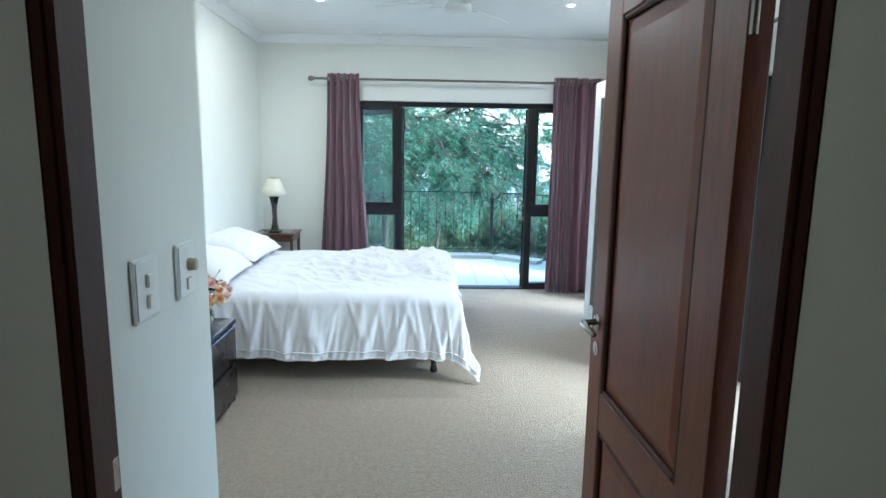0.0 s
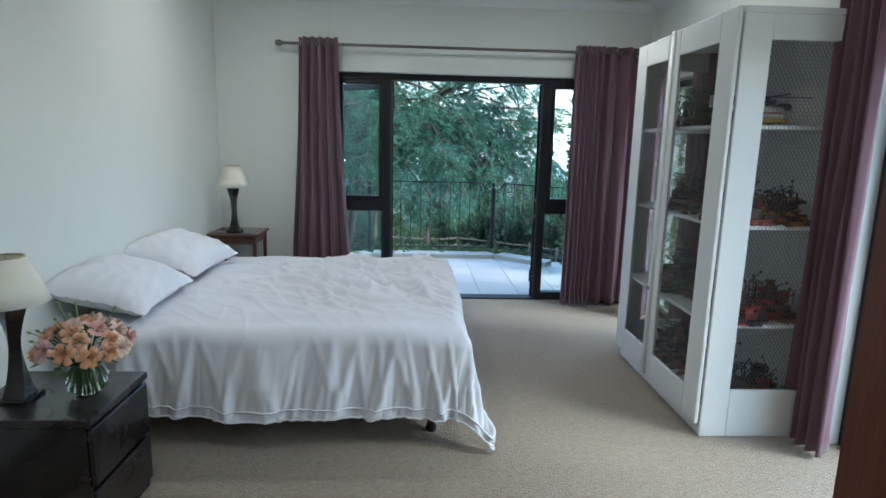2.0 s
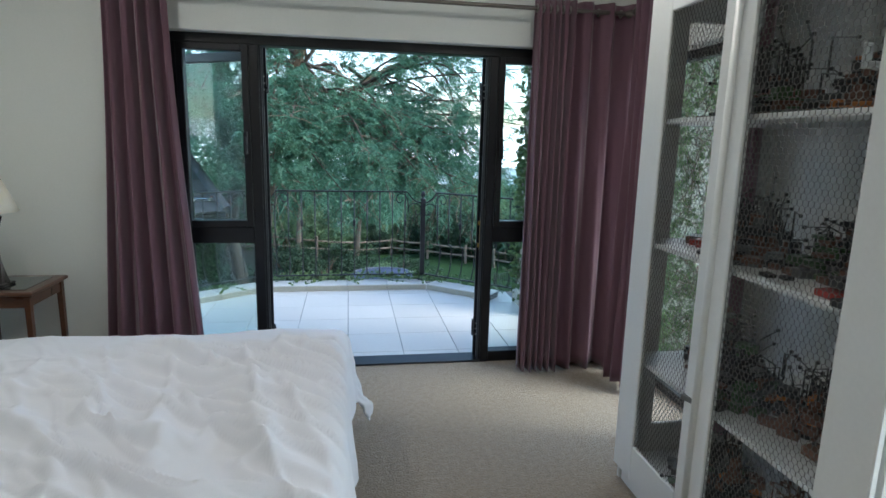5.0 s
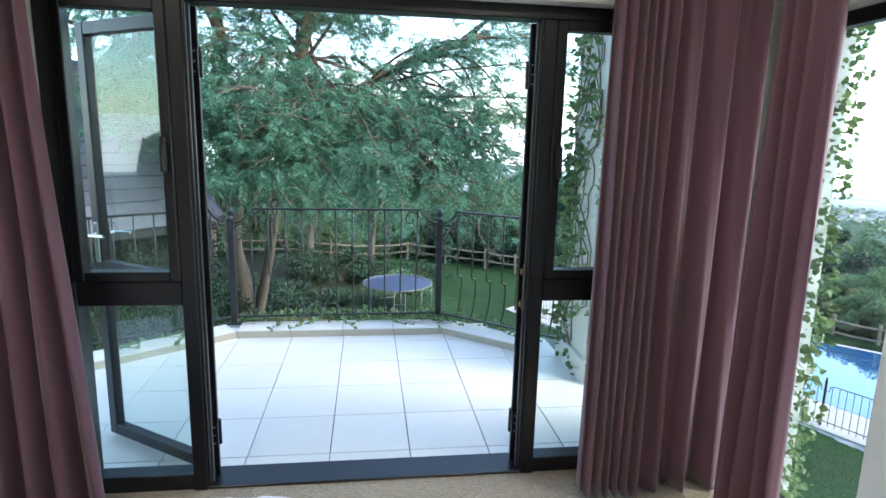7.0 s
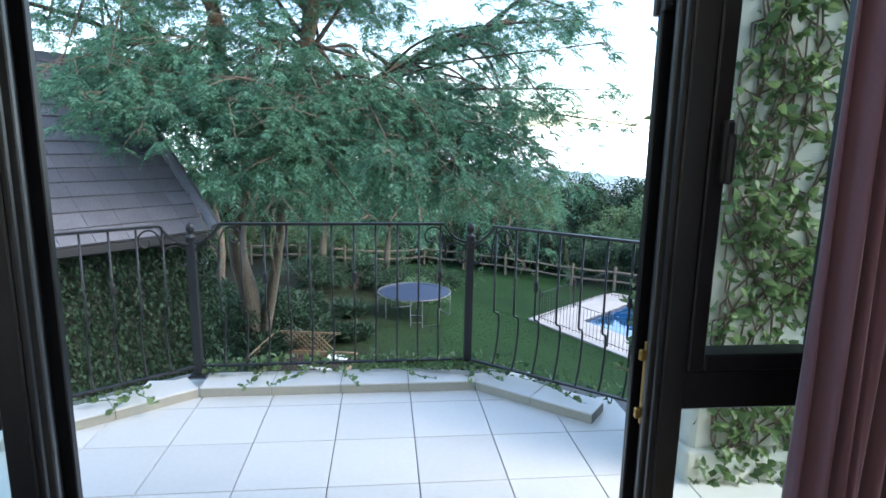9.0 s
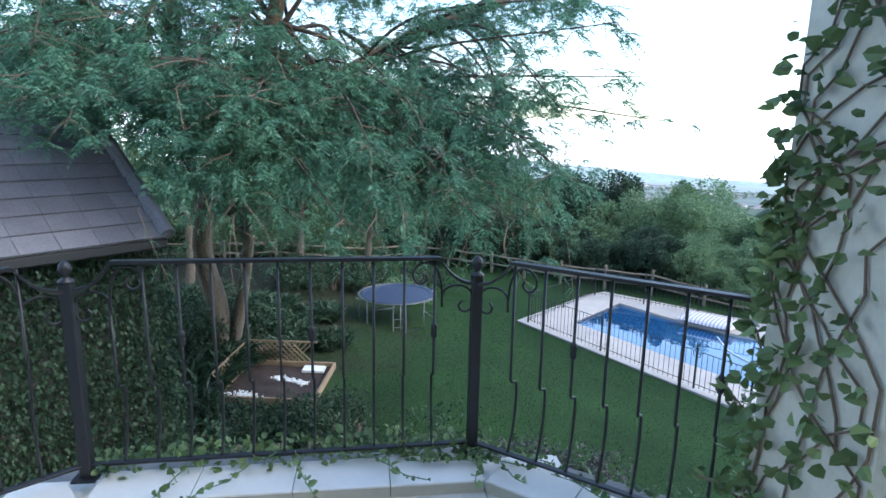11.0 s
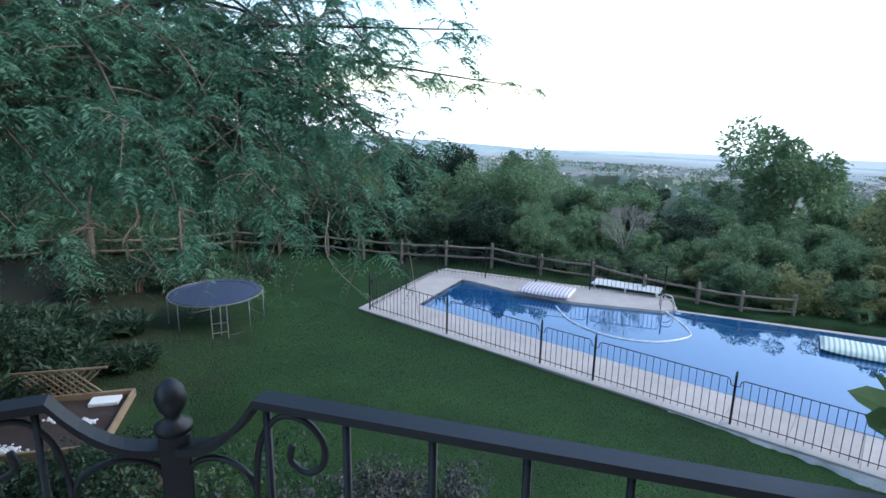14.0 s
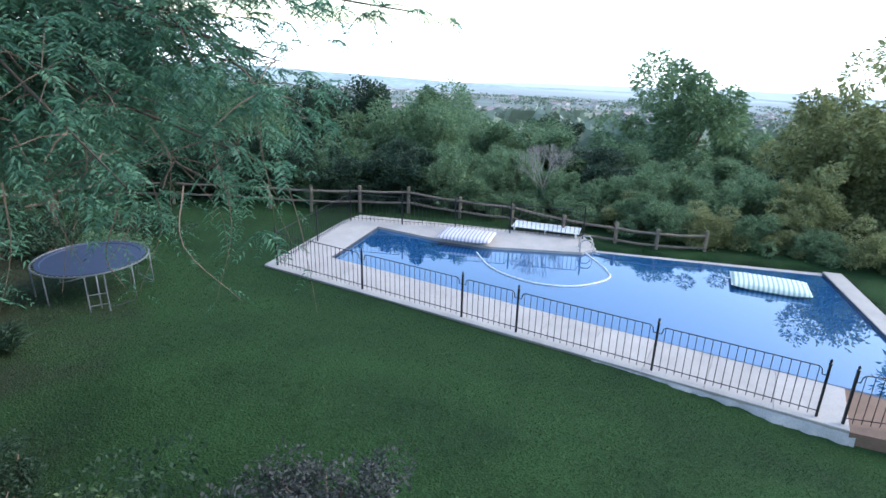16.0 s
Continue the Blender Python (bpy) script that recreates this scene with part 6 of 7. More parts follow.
    # flat tiers of the crown, one above the other
    for i in range(36):
        x = rn.uniform(-6.8, 4.2)
        z = rn.choice((3.15, 3.65, 4.15, 4.8)) + rn.uniform(-0.12, 0.12)
        if x > 1.5:
            z = min(z, 3.9 - 0.12 * (x - 1.5))
        tgt = Vector((x, rn.uniform(14.2, 18.6), z))
        c = min(stems, key=lambda c: (c[-1] - tgt).length)
        branch(c[rn.randrange(len(c) // 2, len(c))], tgt, 0.07, 40, 0.55, 0.05, 0.16)
    # long boughs reaching out over the lawn
    for tgt in ((4.75, 13.9, 1.75), (4.2, 13.6, 2.3), (3.7, 13.3, 2.9), (3.9, 14.2, 3.4), (3.4, 13.2, 0.85), (3.3, 13.6, 1.3), (2.9, 13.2, 0.6), (2.0, 13.0, 0.5), (1.1, 12.8, 0.45), (0.4, 13.2, 0.4), (-1.6, 14.6, 0.55), (-0.8, 14.2, 0.5), (-0.3, 13.6, 0.45), (0.9, 13.4, 0.5), (-3.0, 12.6, 1.9), (-3.6, 12.9, 2.3), (-2.4, 12.6, 1.5)):
        branch(stems[3][rn.randrange(6, 12)] if tgt[0] > 0.5 else stems[1][8], Vector(tgt), 0.05, 44, 0.27, 0.35)
    # thin dry shoots hanging under the crown
    for i in range(70):
        x = rn.uniform(-2.2, 3.2)
        p0 = Vector((x, rn.uniform(12.8, 15.4), rn.uniform(0.3, 0.9)))
        ln_ = rn.uniform(0.4, 1.0) + (0.45 if x > 0.8 and rn.random() < 0.5 else 0)
        p1 = p0 + Vector((rn.gauss(0, 0.25), rn.gauss(0, 0.25), -ln_))
        mid = p0.lerp(p1, 0.5) + Vector((rn.gauss(0, 0.12), rn.gauss(0, 0.12), 0))
        c = catmull([p0, mid, p1], 4)
        twigs.tube(c, list(np.linspace(0.007, 0.002, len(c))), 4, cap=False)
        for q in c[2:]:
            if rn.random() < 0.55:
                spray(q, Vector((rn.gauss(0, .7), rn.gauss(0, .7), -0.3)), 6, rn.uniform(0.10, 0.22))
    part("trunk", bole, BARK, t, "grey-brown leaning trunk", smooth=True)
    tagged(part("branching", wood, LIMB, t, "orange-brown spreading limbs", smooth=True), kind="stuff")
    tagged(part("bough_mass", boughs, BOUGH, t, "thin dark brown boughs", smooth=True), kind="stuff")
    tagged(part("twig_mass", twigs, TWIG, t, "dry hanging twigs"), kind="stuff")
    P_, A_, S_ = np.array([tuple(p) for p in P]), np.array([tuple(a) for a in A]), np.array(S)
    me = leaf_cloud("crown", P_, A_, S_, 0.12, TREELEAF, rng)
    tagged(part("crown", me, None, t, "feathery blue-green leaves"), kind="stuff")


feather_tree()
for x, y, h in ((-1.9, 27.6, 5), (-5.5, 26.6, 5.5), (-8.0, 25.0, 5), (0.6, 28.6, 4.5)):
    g = ground(x, y) - 0.1
    tt = thing("garden_tree", "slim dark tree at the back of the lawn", "tree", "back trees", (x, y, g))
    rn = random.Random(int(x * 10))
    sh = Shape()
    tip = Vector((rn.uniform(-0.5, 0.5), rn.uniform(-0.5, 0.5), h * 0.7))
    sh.tube(catmull([(0, 0, 0), (0.12, 0.05, h * 0.35), tip], 6), list(np.linspace(0.17, 0.07, 13)), 9)
    for k in range(7):
        a = rn.uniform(0, 6.28)
        sh.tube(catmull([tip * rn.uniform(0.6, 0.95), tip + Vector((math.cos(a) * 0.8, math.sin(a) * 0.8, 0.5)), tip + Vector((math.cos(a) * 1.7, math.sin(a) * 1.7, 1.0))], 4), list(np.linspace(0.05, 0.012, 9)), 6)
    part("trunk", sh, BARK, tt, smooth=True)
    n = 5200
    d = rng.normal(size=(n, 3)); d /= np.linalg.norm(d, axis=1, keepdims=True)
    pos = d * np.array([2.1, 2.1, 1.5]) * rng.uniform(0.35, 1.0, (n, 1)) + np.array([tip.x, tip.y, h * 0.82]) + rng.normal(0, 0.12, (n, 3))
    pos += 0.35 * np.sin(pos[:, [1, 2, 0]] * 3.1)
    tagged(part("crown", leaf_cloud("crown", pos, d + rng.normal(0, .6, (n, 3)), rng.uniform(0.14, 0.30, n), 0.16, TREELEAF if x > -6 else SHRUBLEAF, rng), None, tt, "dull green leaves"), kind="stuff")


# ---------------------------------------------------------------- shrubs
def shrub_mesh(n, rx, rz, leaf, material, seed, lobes=9):
    """Leaves over a set of lobes: an uneven outline with gaps."""
    g = np.random.default_rng(seed)
    lobes *= 3
    c = g.normal(size=(lobes, 3)) * np.array([0.46 * rx, 0.46 * rx, 0.27 * rz]) + np.array([0, 0, 0.55 * rz])
    rad = g.uniform(0.14, 0.38, lobes)
    k = g.integers(0, lobes, n)
    d = g.normal(size=(n, 3)); d /= np.linalg.norm(d, axis=1, keepdims=True)
    pos = c[k] + d * rad[k][:, None] * np.array([rx, rx, rz * 0.62]) * g.uniform(0.6, 1.05, (n, 1)) + g.normal(0, 0.03 * rx, (n, 3))
    pos[:, 2] = np.abs(pos[:, 2])
    return leaf_cloud("leaves", pos, d + g.normal(0, .5, (n, 3)) + np.array([0, 0, 0.25]), g.uniform(0.6, 1.3, n) * leaf, 0.22, material, g)


def stems_shape(seed, rx, h, cnt=7):
    rn = random.Random(seed)
    s = Shape()
    for k in range(cnt):
        a = rn.uniform(0, 6.28)
        s.tube(catmull([(0.1 * math.cos(a), 0.1 * math.sin(a), -0.2), (0.25 * rx * math.cos(a), 0.25 * rx * math.sin(a), 0.4 * h), (0.5 * rx * math.cos(a + .4), 0.5 * rx * math.sin(a + .4), 0.9 * h)], 4), list(np.linspace(0.05, 0.008, 9)), 5)
    return s


protos = []
for i, (material, lab) in enumerate(((SHRUBLEAF, "dense dark green shrub behind the garden fence"), (SHRUBLEAF, "bushy green shrub on the slope below the fence"), (YELLOWLEAF, "olive-green shrub with small pale leaves"), (DARKLEAF, "tall dark shrub with a loose crown"))):
    sh = thing("shrub", lab, "shrub", "hillside shrubs", (0, -40 - 6 * i, 0))
    tagged(part("branching", stems_shape(i, 1.9, 4.0), TWIG, sh), kind="stuff")
    tagged(part("leaves", shrub_mesh(14000, 1.9, 4.4, 0.19, material, 60 + i, 11), None, sh), kind="stuff")
    protos.append(sh)
rn = random.Random(8)
spots = []
line = [(-14, 33, 5.4), (-10, 33, 5.2), (-6, 34, 5.2), (-2, 35, 5.0), (2, 36, 4.8), (5.5, 37, 5.4), (8.2, 35.5, 5.3), (10.4, 33.6, 5.3), (12.6, 31.6, 4.7), (14.2, 29.6, 4.5), (16.0, 28.0, 4.4), (17.4, 26.6, 3.0), (18.8, 24.4, 2.3), (19.8, 22.4, 2.0), (20.9, 20.8, 1.8), (22.6, 19.8, 1.9), (16.6, 31.5, 5.0), (13.5, 35, 5.6), (19.6, 28.6, 4.3), (21.6, 26.0, 3.0), (24.5, 23.0, 2.6), (25.8, 25.8, 6.0), (22.2, 17.2, 4.2), (23.6, 15.2, 4.7), (24.8, 18.4, 5.0), (22.4, 13.6, 4.4), (26.4, 16.6, 5.4), (30, 22, 4.0), (9, 40, 6.4), (3, 41, 6.4), (-5, 39, 6.4), (28, 30, 4.2), (23, 32, 4.6), (18, 36, 5.8), (33, 27, 4.2), (9.0, 34.0, 2.0), (11.2, 32.0, 2.0), (13.2, 30.0, 2.05), (14.8, 28.2, 2.0), (16.2, 26.6, 1.8), (17.2, 25.0, 1.6), (18.2, 23.4, 1.5), (19.4, 24.6, 1.6), (21.4, 22.6, 1.7), (17.6, 28.0, 2.0), (22.6, 18.0, 1.9), (24.2, 20.4, 2.0)]
for i, (x, y, h) in enumerate(line):
    if y > 27.5 and h > 4:
        h -= 1.15
    pi = 2 if x > 21.5 and y < 19 else (3 if i % 5 == 2 else (1 if i % 3 else 0))
    far_ = 1.0 if x < 9 or h < 2.1 else (1.22 if pi == 2 else (1.25 if y > 28 and x < 15 else 1.6))     # the slope beyond the pool
    top = 1.5 + far_ * (ground(x, y) + h - 1.6)
    k = far_ * h / 4.4 * (1.05 if h > 3 else 1.4)
    x, y = 1.5 + far_ * (x - 1.5), 8.4 + far_ * (y - 8.4)
    g = ground(x, y) - 0.1
    o = copy_thing(protos[pi], pose(x, y, g, 0, 0, rn.uniform(0, 360)) @ Matrix.Diagonal((k, k, max(1.2, top - g) / 4.4, 1)))
# undergrowth close behind the fence
hedge = [(-13, 31.6), (-5.4, 31.8), (2.8, 35.0), (6.9, 32.6), (9.5, 30.4), (12.5, 28.2), (14.3, 26.5), (15.9, 24.1), (17.3, 22.0), (18.9, 20.4), (21.2, 19.4)]
for a, b_ in zip(hedge[:-1], hedge[1:]):
    a, b_ = Vector(a), Vector(b_)
    m_ = max(1, round((b_ - a).length / 1.35))
    for i in range(m_):
        q = a.lerp(b_, (i + rn.uniform(-0.3, 0.3)) / m_) + Vector((rn.uniform(-0.4, 0.4), rn.uniform(-0.2, 0.6)))
        low = q.x > 15
        k, hh = rn.uniform(0.42, 0.62), rn.uniform(0.9, 1.4) if low else rn.uniform(1.5, 2.6)
        copy_thing(protos[rn.choice((1, 1, 0, 2)) if low else rn.choice((0, 3, 3, 1))], pose(q.x, q.y, ground(q.x, q.y) - 0.25, 0, 0, rn.uniform(0, 360)) @ Matrix.Diagonal((k, k, hh / 4.4, 1)))
for a, b_ in (((17.8, 20.2), (19.6, 18.4)), ((19.6, 18.4), (21.0, 16.4)), ((21.0, 16.4), (22.0, 13.6))):     # and below the pool's far edge
    a, b_ = Vector(a), Vector(b_)
    for i in range(3):
        q = a.lerp(b_, (i + rn.uniform(0, 0.6)) / 3) + Vector((rn.uniform(0, 0.5), rn.uniform(0, 0.5)))
        k = rn.uniform(0.38, 0.52)
        copy_thing(protos[rn.choice((1, 0, 2))], pose(q.x, q.y, ground(q.x, q.y) - 0.35, 0, 0, rn.uniform(0, 360)) @ Matrix.Diagonal((k, k, rn.uniform(0.9, 1.3) / 4.4, 1)))
for p in protos:
    for c in p.children_recursive:
        bpy.data.objects.remove(c)
    bpy.data.objects.remove(p)

# bare twiggy bush by the fence
bt = Shape()
rn = random.Random(77)


def twig_tree(p, d, ln, r, depth):
    e = p + d * ln
    bt.tube([p, p.lerp(e, 0.5) + Vector((rn.gauss(0, .04), rn.gauss(0, .04), 0)) * ln, e], [r, r * 0.8, r * 0.6], 4, cap=False)
    if depth:
        for k in range(3):
            twig_tree(e, (d + Vector((rn.gauss(0, .4), rn.gauss(0, .4), rn.gauss(0.1, .2)))).normalized(), ln * 0.72, r * 0.62, depth - 1)


for k in range(5):
    twig_tree(Vector((rn.gauss(0, .15), rn.gauss(0, .15), 0)), Vector((rn.gauss(0, .35), rn.gauss(0, .35), 1)).normalized(), 0.95, 0.022, 4)
single("bare_bush", bt, mat("bare_grey_twig", (0.30, 0.27, 0.24), 0.9, var=0.2, scale=5, fine=40, bump=0), "leafless grey bush behind the pool fence", "shrub", at=(16.6, 24.9, ground(16.6, 24.9)))

# ---------------------------------------------------------------- planting by the house and under the tree
def low_bush(at, rx, h, n, leaf, material, label, seed):
    b_ = thing("garden_bush", label, "bush", "garden bushes", at)
    tagged(part("branching", stems_shape(seed, rx, h * 0.8, 5), TWIG, b_), kind="stuff")
    tagged(part("leaves", shrub_mesh(n, rx, h, leaf, material, seed, 8), None, b_), kind="stuff")


LAVENDER = leaf_mat("lavender_leaf", (0.024, 0.030, 0.026), (0.095, 0.098, 0.092), trans=0.2)
low_bush((3.3, 13.6, ground(3.3, 13.6)), 0.95, 0.9, 5200, 0.075, LAVENDER, "grey-green lavender bush below the balcony", 311)
low_bush((2.3, 12.9, ground(2.3, 12.9)), 1.2, 1.1, 6200, 0.080, LAVENDER, "low dark shrub below the balcony", 301)
low_bush((1.2, 13.9, ground(1.2, 13.9)), 1.2, 1.0, 5600, 0.085, DARKLEAF, "low green shrub below the balcony", 302)
low_bush((0.0, 15.2, ground(0, 15.2)), 1.1, 0.8, 4800, 0.085, DARKLEAF, "low dark shrub beside the soil pit", 303)
low_bush((-1.6, 15.4, ground(-1.6, 15.4)), 1.2, 0.7, 4800, 0.085, DARKLEAF, "low dark shrub beside the soil pit", 304)
low_bush((-2.6, 20.9, ground(-2.6, 20.9)), 1.3, 1.1, 5000, 0.11, DARKLEAF, "strap-leaved clump at the lawn's edge", 305)
low_bush((-3.6, 19.2, ground(-3.6, 19.2)), 1.4, 1.4, 5200, 0.11, DARKLEAF, "dark leafy bush beside the soil pit", 306)
low_bush((-4.6, 22.0, ground(-4.6, 22.0)), 1.6, 1.2, 5200, 0.12, DARKLEAF, "dark leafy bush under the tree", 307)
low_bush((1.8, 26.0, ground(1.8, 26.0)), 1.4, 0.8, 4200, 0.10, SHRUBLEAF, "round green bush behind the trampoline", 308)
low_bush((-0.4, 12.2, ground(-0.4, 12.2)), 1.0, 1.0, 4200, 0.10, SHRUBLEAF, "low leafy bush below the balcony", 309)
low_bush((-2.4, 13.4, ground(-2.4, 13.4)), 1.1, 1.3, 4800, 0.10, DARKLEAF, "dark bush beside the neighbouring wall", 310)
for i, (x, y, rx, h) in enumerate(((-0.6, 26.6, 1.3, 1.2), (0.7, 27.4, 1.2, 1.0), (-2.2, 26.2, 1.2, 1.1), (2.6, 28.6, 1.2, 0.8))):
    low_bush((x, y, ground(x, y)), rx, h, 4600, 0.10, DARKLEAF, "dark shaded bush at the back of the lawn", 370 + i)


def strap_clump(at, rx, h, n, seed):
    """A clump of long arching strap leaves that rise from the soil."""
    g = np.random.default_rng(seed)
    c = thing("strap_clump", "dense dark strap-leaved clump in the shade of the tree", "plant", "strap-leaved clumps", at)
    tufts = g.normal(size=(14, 2)) * rx * 0.45
    k = g.integers(0, 14, n)
    pos = np.stack([tufts[k, 0] + g.normal(0, 0.07, n), tufts[k, 1] + g.normal(0, 0.07, n), g.uniform(0, 0.25 * h, n)], 1)
    a = g.uniform(0, 2 * math.pi, n)
    lean = g.uniform(0.15, 1.1, n)
    axis = np.stack([np.cos(a) * lean, np.sin(a) * lean, np.ones(n)], 1)
    tagged(part("leaves", leaf_cloud("leaves", pos, axis, g.uniform(0.6, 1.1, n) * h, 0.035, STRAPLEAF, g, droop=0.35), None, c), kind="stuff")


STRAPLEAF = leaf_mat("strap_leaf", (0.014, 0.036, 0.020), (0.060, 0.105, 0.058), rough=0.4, trans=0.2)
for i, (x, y, rx, h) in enumerate(((-2.75, 18.75, 0.7, 1.0), (-2.0, 21.5, 1.1, 0.9), (-0.9, 22.6, 1.0, 0.7), (-3.0, 23.0, 1.3, 0.9), (-4.9, 19.0, 1.3, 1.1), (-1.5, 20.3, 0.8, 0.75), (-3.2, 17.3, 0.9, 0.95), (-4.2, 18.0, 1.2, 1.0),
                                    (-3.9, 16.2, 1.1, 0.9), (-4.9, 20.9, 1.3, 1.1), (-0.5, 20.6, 0.7, 0.6), (-2.8, 20.2, 1.0, 1.0), (-6.3, 20.4, 1.4, 1.2), (-3.3, 15.0, 0.9, 0.8), (-2.4, 16.4, 0.7, 0.7), (-5.6, 23.4, 1.5, 1.0))):
    strap_clump((x, y, ground(x, y) - 0.05), rx, h, 1500, 320 + i)
for i, x in enumerate((-1.9, -1.1, -0.35, 0.3)):
    low_bush((x, 16.3 + 0.1 * (i % 2), ground(x, 16.3) - 0.1), 0.55, 0.62, 3000, 0.06, DARKLEAF, "clipped low hedge plant beside the soil pit", 350 + i)
for i, (x, y, z) in enumerate(((0.22, 14.6, 0.3), (1.25, 14.9, 0.1), (-0.05, 13.3, 0.2))):
    low_bush((x, y, ground(x, y) + z), 0.32, 0.5, 500, 0.10, IVYLEAF, "young bright green plant growing below the balcony", 360 + i)
for x in (-1.14, 0.04):
    y = 14.62
    p = thing("planter_box", "open weathered timber planter box among the bushes", "planter", "planters", (x, y, ground(x, y)))
    for lo, hi in (((-0.32, -0.36, 0), (0.32, -0.31, 0.50)), ((-0.32, 0.31, 0), (0.32, 0.36, 0.50)), ((-0.37, -0.36, 0), (-0.32, 0.36, 0.50)), ((0.32, -0.36, 0), (0.37, 0.36, 0.50))):
        part("board", Shape().box(lo, hi, 0.008), TIMBER, p)
    part("soil", Shape().grid(lambda u, v: Vector((-0.33 + 0.66 * u, -0.32 + 0.64 * v, 0.24 + 0.04 * nz(u * 5, v * 5, 2))), 12, 12), EARTH, p)

# ---------------------------------------------------------------- neighbouring roof
nb = thing("outbuilding", "outbuilding with a grey tiled roof and an ivy-covered wall", "building")
tip = Vector((-2.0, 14.15, 0.10))
eu = Vector((-0.70, -0.714, 0.0))           # along the eave, towards the house
uh = Vector((-0.714, 0.70, 0.0))            # up the slope, in plan
PITCH = math.radians(38)
up_ = uh * math.cos(PITCH) + Vector((0, 0, math.sin(PITCH)))
nrm = eu.cross(up_).normalized()
if nrm.z < 0:
    nrm = -nrm
EL, ROWS_N, EXPO = 7.5, 15, 0.30
roof = part("roof", Shape(), ROOFTILE, nb, "dark grey tiled hip roof")
apex = ROWS_N * EXPO
q = [tip, tip + eu * EL, tip + eu * EL + up_ * apex, tip + up_ * apex]
q = [p - nrm * 0.03 for p in q]
far = tip + uh * (2 * apex * math.cos(PITCH))
roof.data = Shape().add([*q, far, far + eu * EL], [(0, 1, 2, 3), (0, 3, 4), (3, 2, 5, 4)]).mesh("roof", ROOFTILE)
for r in range(ROWS_N):
    u = 0.0
    tw = 0.42
    while u < EL:
        u1 = min(u + tw, EL)
        a = tip + eu * (u + 0.003) + up_ * (r * EXPO - 0.02)
        b_ = tip + eu * (u1 - 0.003) + up_ * (r * EXPO - 0.02)
        t0, t1 = a + up_ * (EXPO + 0.03), b_ + up_ * (EXPO + 0.03)
        lift, low = nrm * 0.035, nrm * 0.006
        part("roof_tile", Shape().add([a + lift, b_ + lift, t1 + low, t0 + low, a, b_], [(0, 1, 2, 3), (4, 5, 1, 0), (4, 0, 3), (5, 2, 1)]), ROOFTILE, roof)
        u = u1
hip = [tip + up_ * (apex * k / 12) + nrm * 0.04 for k in range(13)]
for a, b_ in zip(hip[:-1], hip[1:]):
    part("ridge_tile", Shape().tube([a, b_ + nrm * 0.015], [0.10, 0.085], 8), ROOFTILE, roof)
part("gutter", Shape().box((0, -0.09, -0.13), (EL, 0.02, 0.0), 0.02, Matrix.Translation(tip + Vector((0, 0, -0.02))) @ Matrix.Rotation(math.atan2(eu.y, eu.x), 4, "Z")), flat("black_gutter", (0.014, 0.014, 0.016), 0.5), nb, "black gutter")
wb = [tip + uh * 0.45, tip + uh * 0.45 + eu * EL, tip + uh * 5 + eu * EL, tip + uh * 5]
# wall coloured near-black for the shade between the creeper's leaves
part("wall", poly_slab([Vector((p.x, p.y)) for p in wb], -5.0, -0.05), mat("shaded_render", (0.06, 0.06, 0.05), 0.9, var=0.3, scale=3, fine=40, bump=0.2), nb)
n = 60000
u, v = rng.uniform(-0.2, EL, n), rng.uniform(-4.4, -0.1, n)
pos = np.array([tip.x, tip.y, 0]) + np.outer(u, np.array(eu)) + np.array([uh.x, uh.y, 0]) * 0.45 - np.outer(np.abs(rng.normal(0, 0.14, n)), np.array([uh.x, uh.y, 0]))
pos[:, 2] = v
axis = -np.array([uh.x, uh.y, 0]) * 0.7 + rng.normal(0, .5, (n, 3)) + np.array([0, 0, -0.4])
iv = thing("ivy_curtain", "thick dark creeper covering the outbuilding wall", "creeper")
tagged(part("leaves", leaf_cloud("leaves", pos, axis, rng.uniform(0.035, 0.075, n), 0.34, DARKLEAF, rng), None, iv), kind="stuff")


# ---------------------------------------------------------------- ivy on the pier and the kerbs
def oval_leaves(P, A, S, width, rn):
    """Rounded leaves folded along the midrib, with a pointed tip."""
    s = Shape()
    for p, a, L_ in zip(P, A, S):
        a = Vector(a).normalized()
        sd = a.cross(Vector((rn.gauss(0, 1), rn.gauss(0, 1), rn.gauss(0, 1))))
        if sd.length < 0.05:
            continue
        sd.normalize()
        n = a.cross(sd)
        lift = n * L_ * rn.uniform(0.06, 0.16)
        bend = n * -L_ * rn.uniform(0.0, 0.18)
        w = width * L_ * rn.uniform(0.85, 1.15)
        mid = [p, p + a * L_ * 0.35, p + a * L_ * 0.72 + bend * 0.5, p + a * L_ + bend]
        lf = [mid[1] + sd * w + lift - a * L_ * 0.08, mid[2] + sd * w * 0.72 + lift]
        rt = [mid[1] - sd * w + lift - a * L_ * 0.08, mid[2] - sd * w * 0.72 + lift]
        s.add([*mid, *lf, *rt], [(0, 1, 4), (1, 2, 5, 4), (2, 3, 5), (0, 6, 1), (1, 6, 7, 2), (2, 7, 3)])
    return s


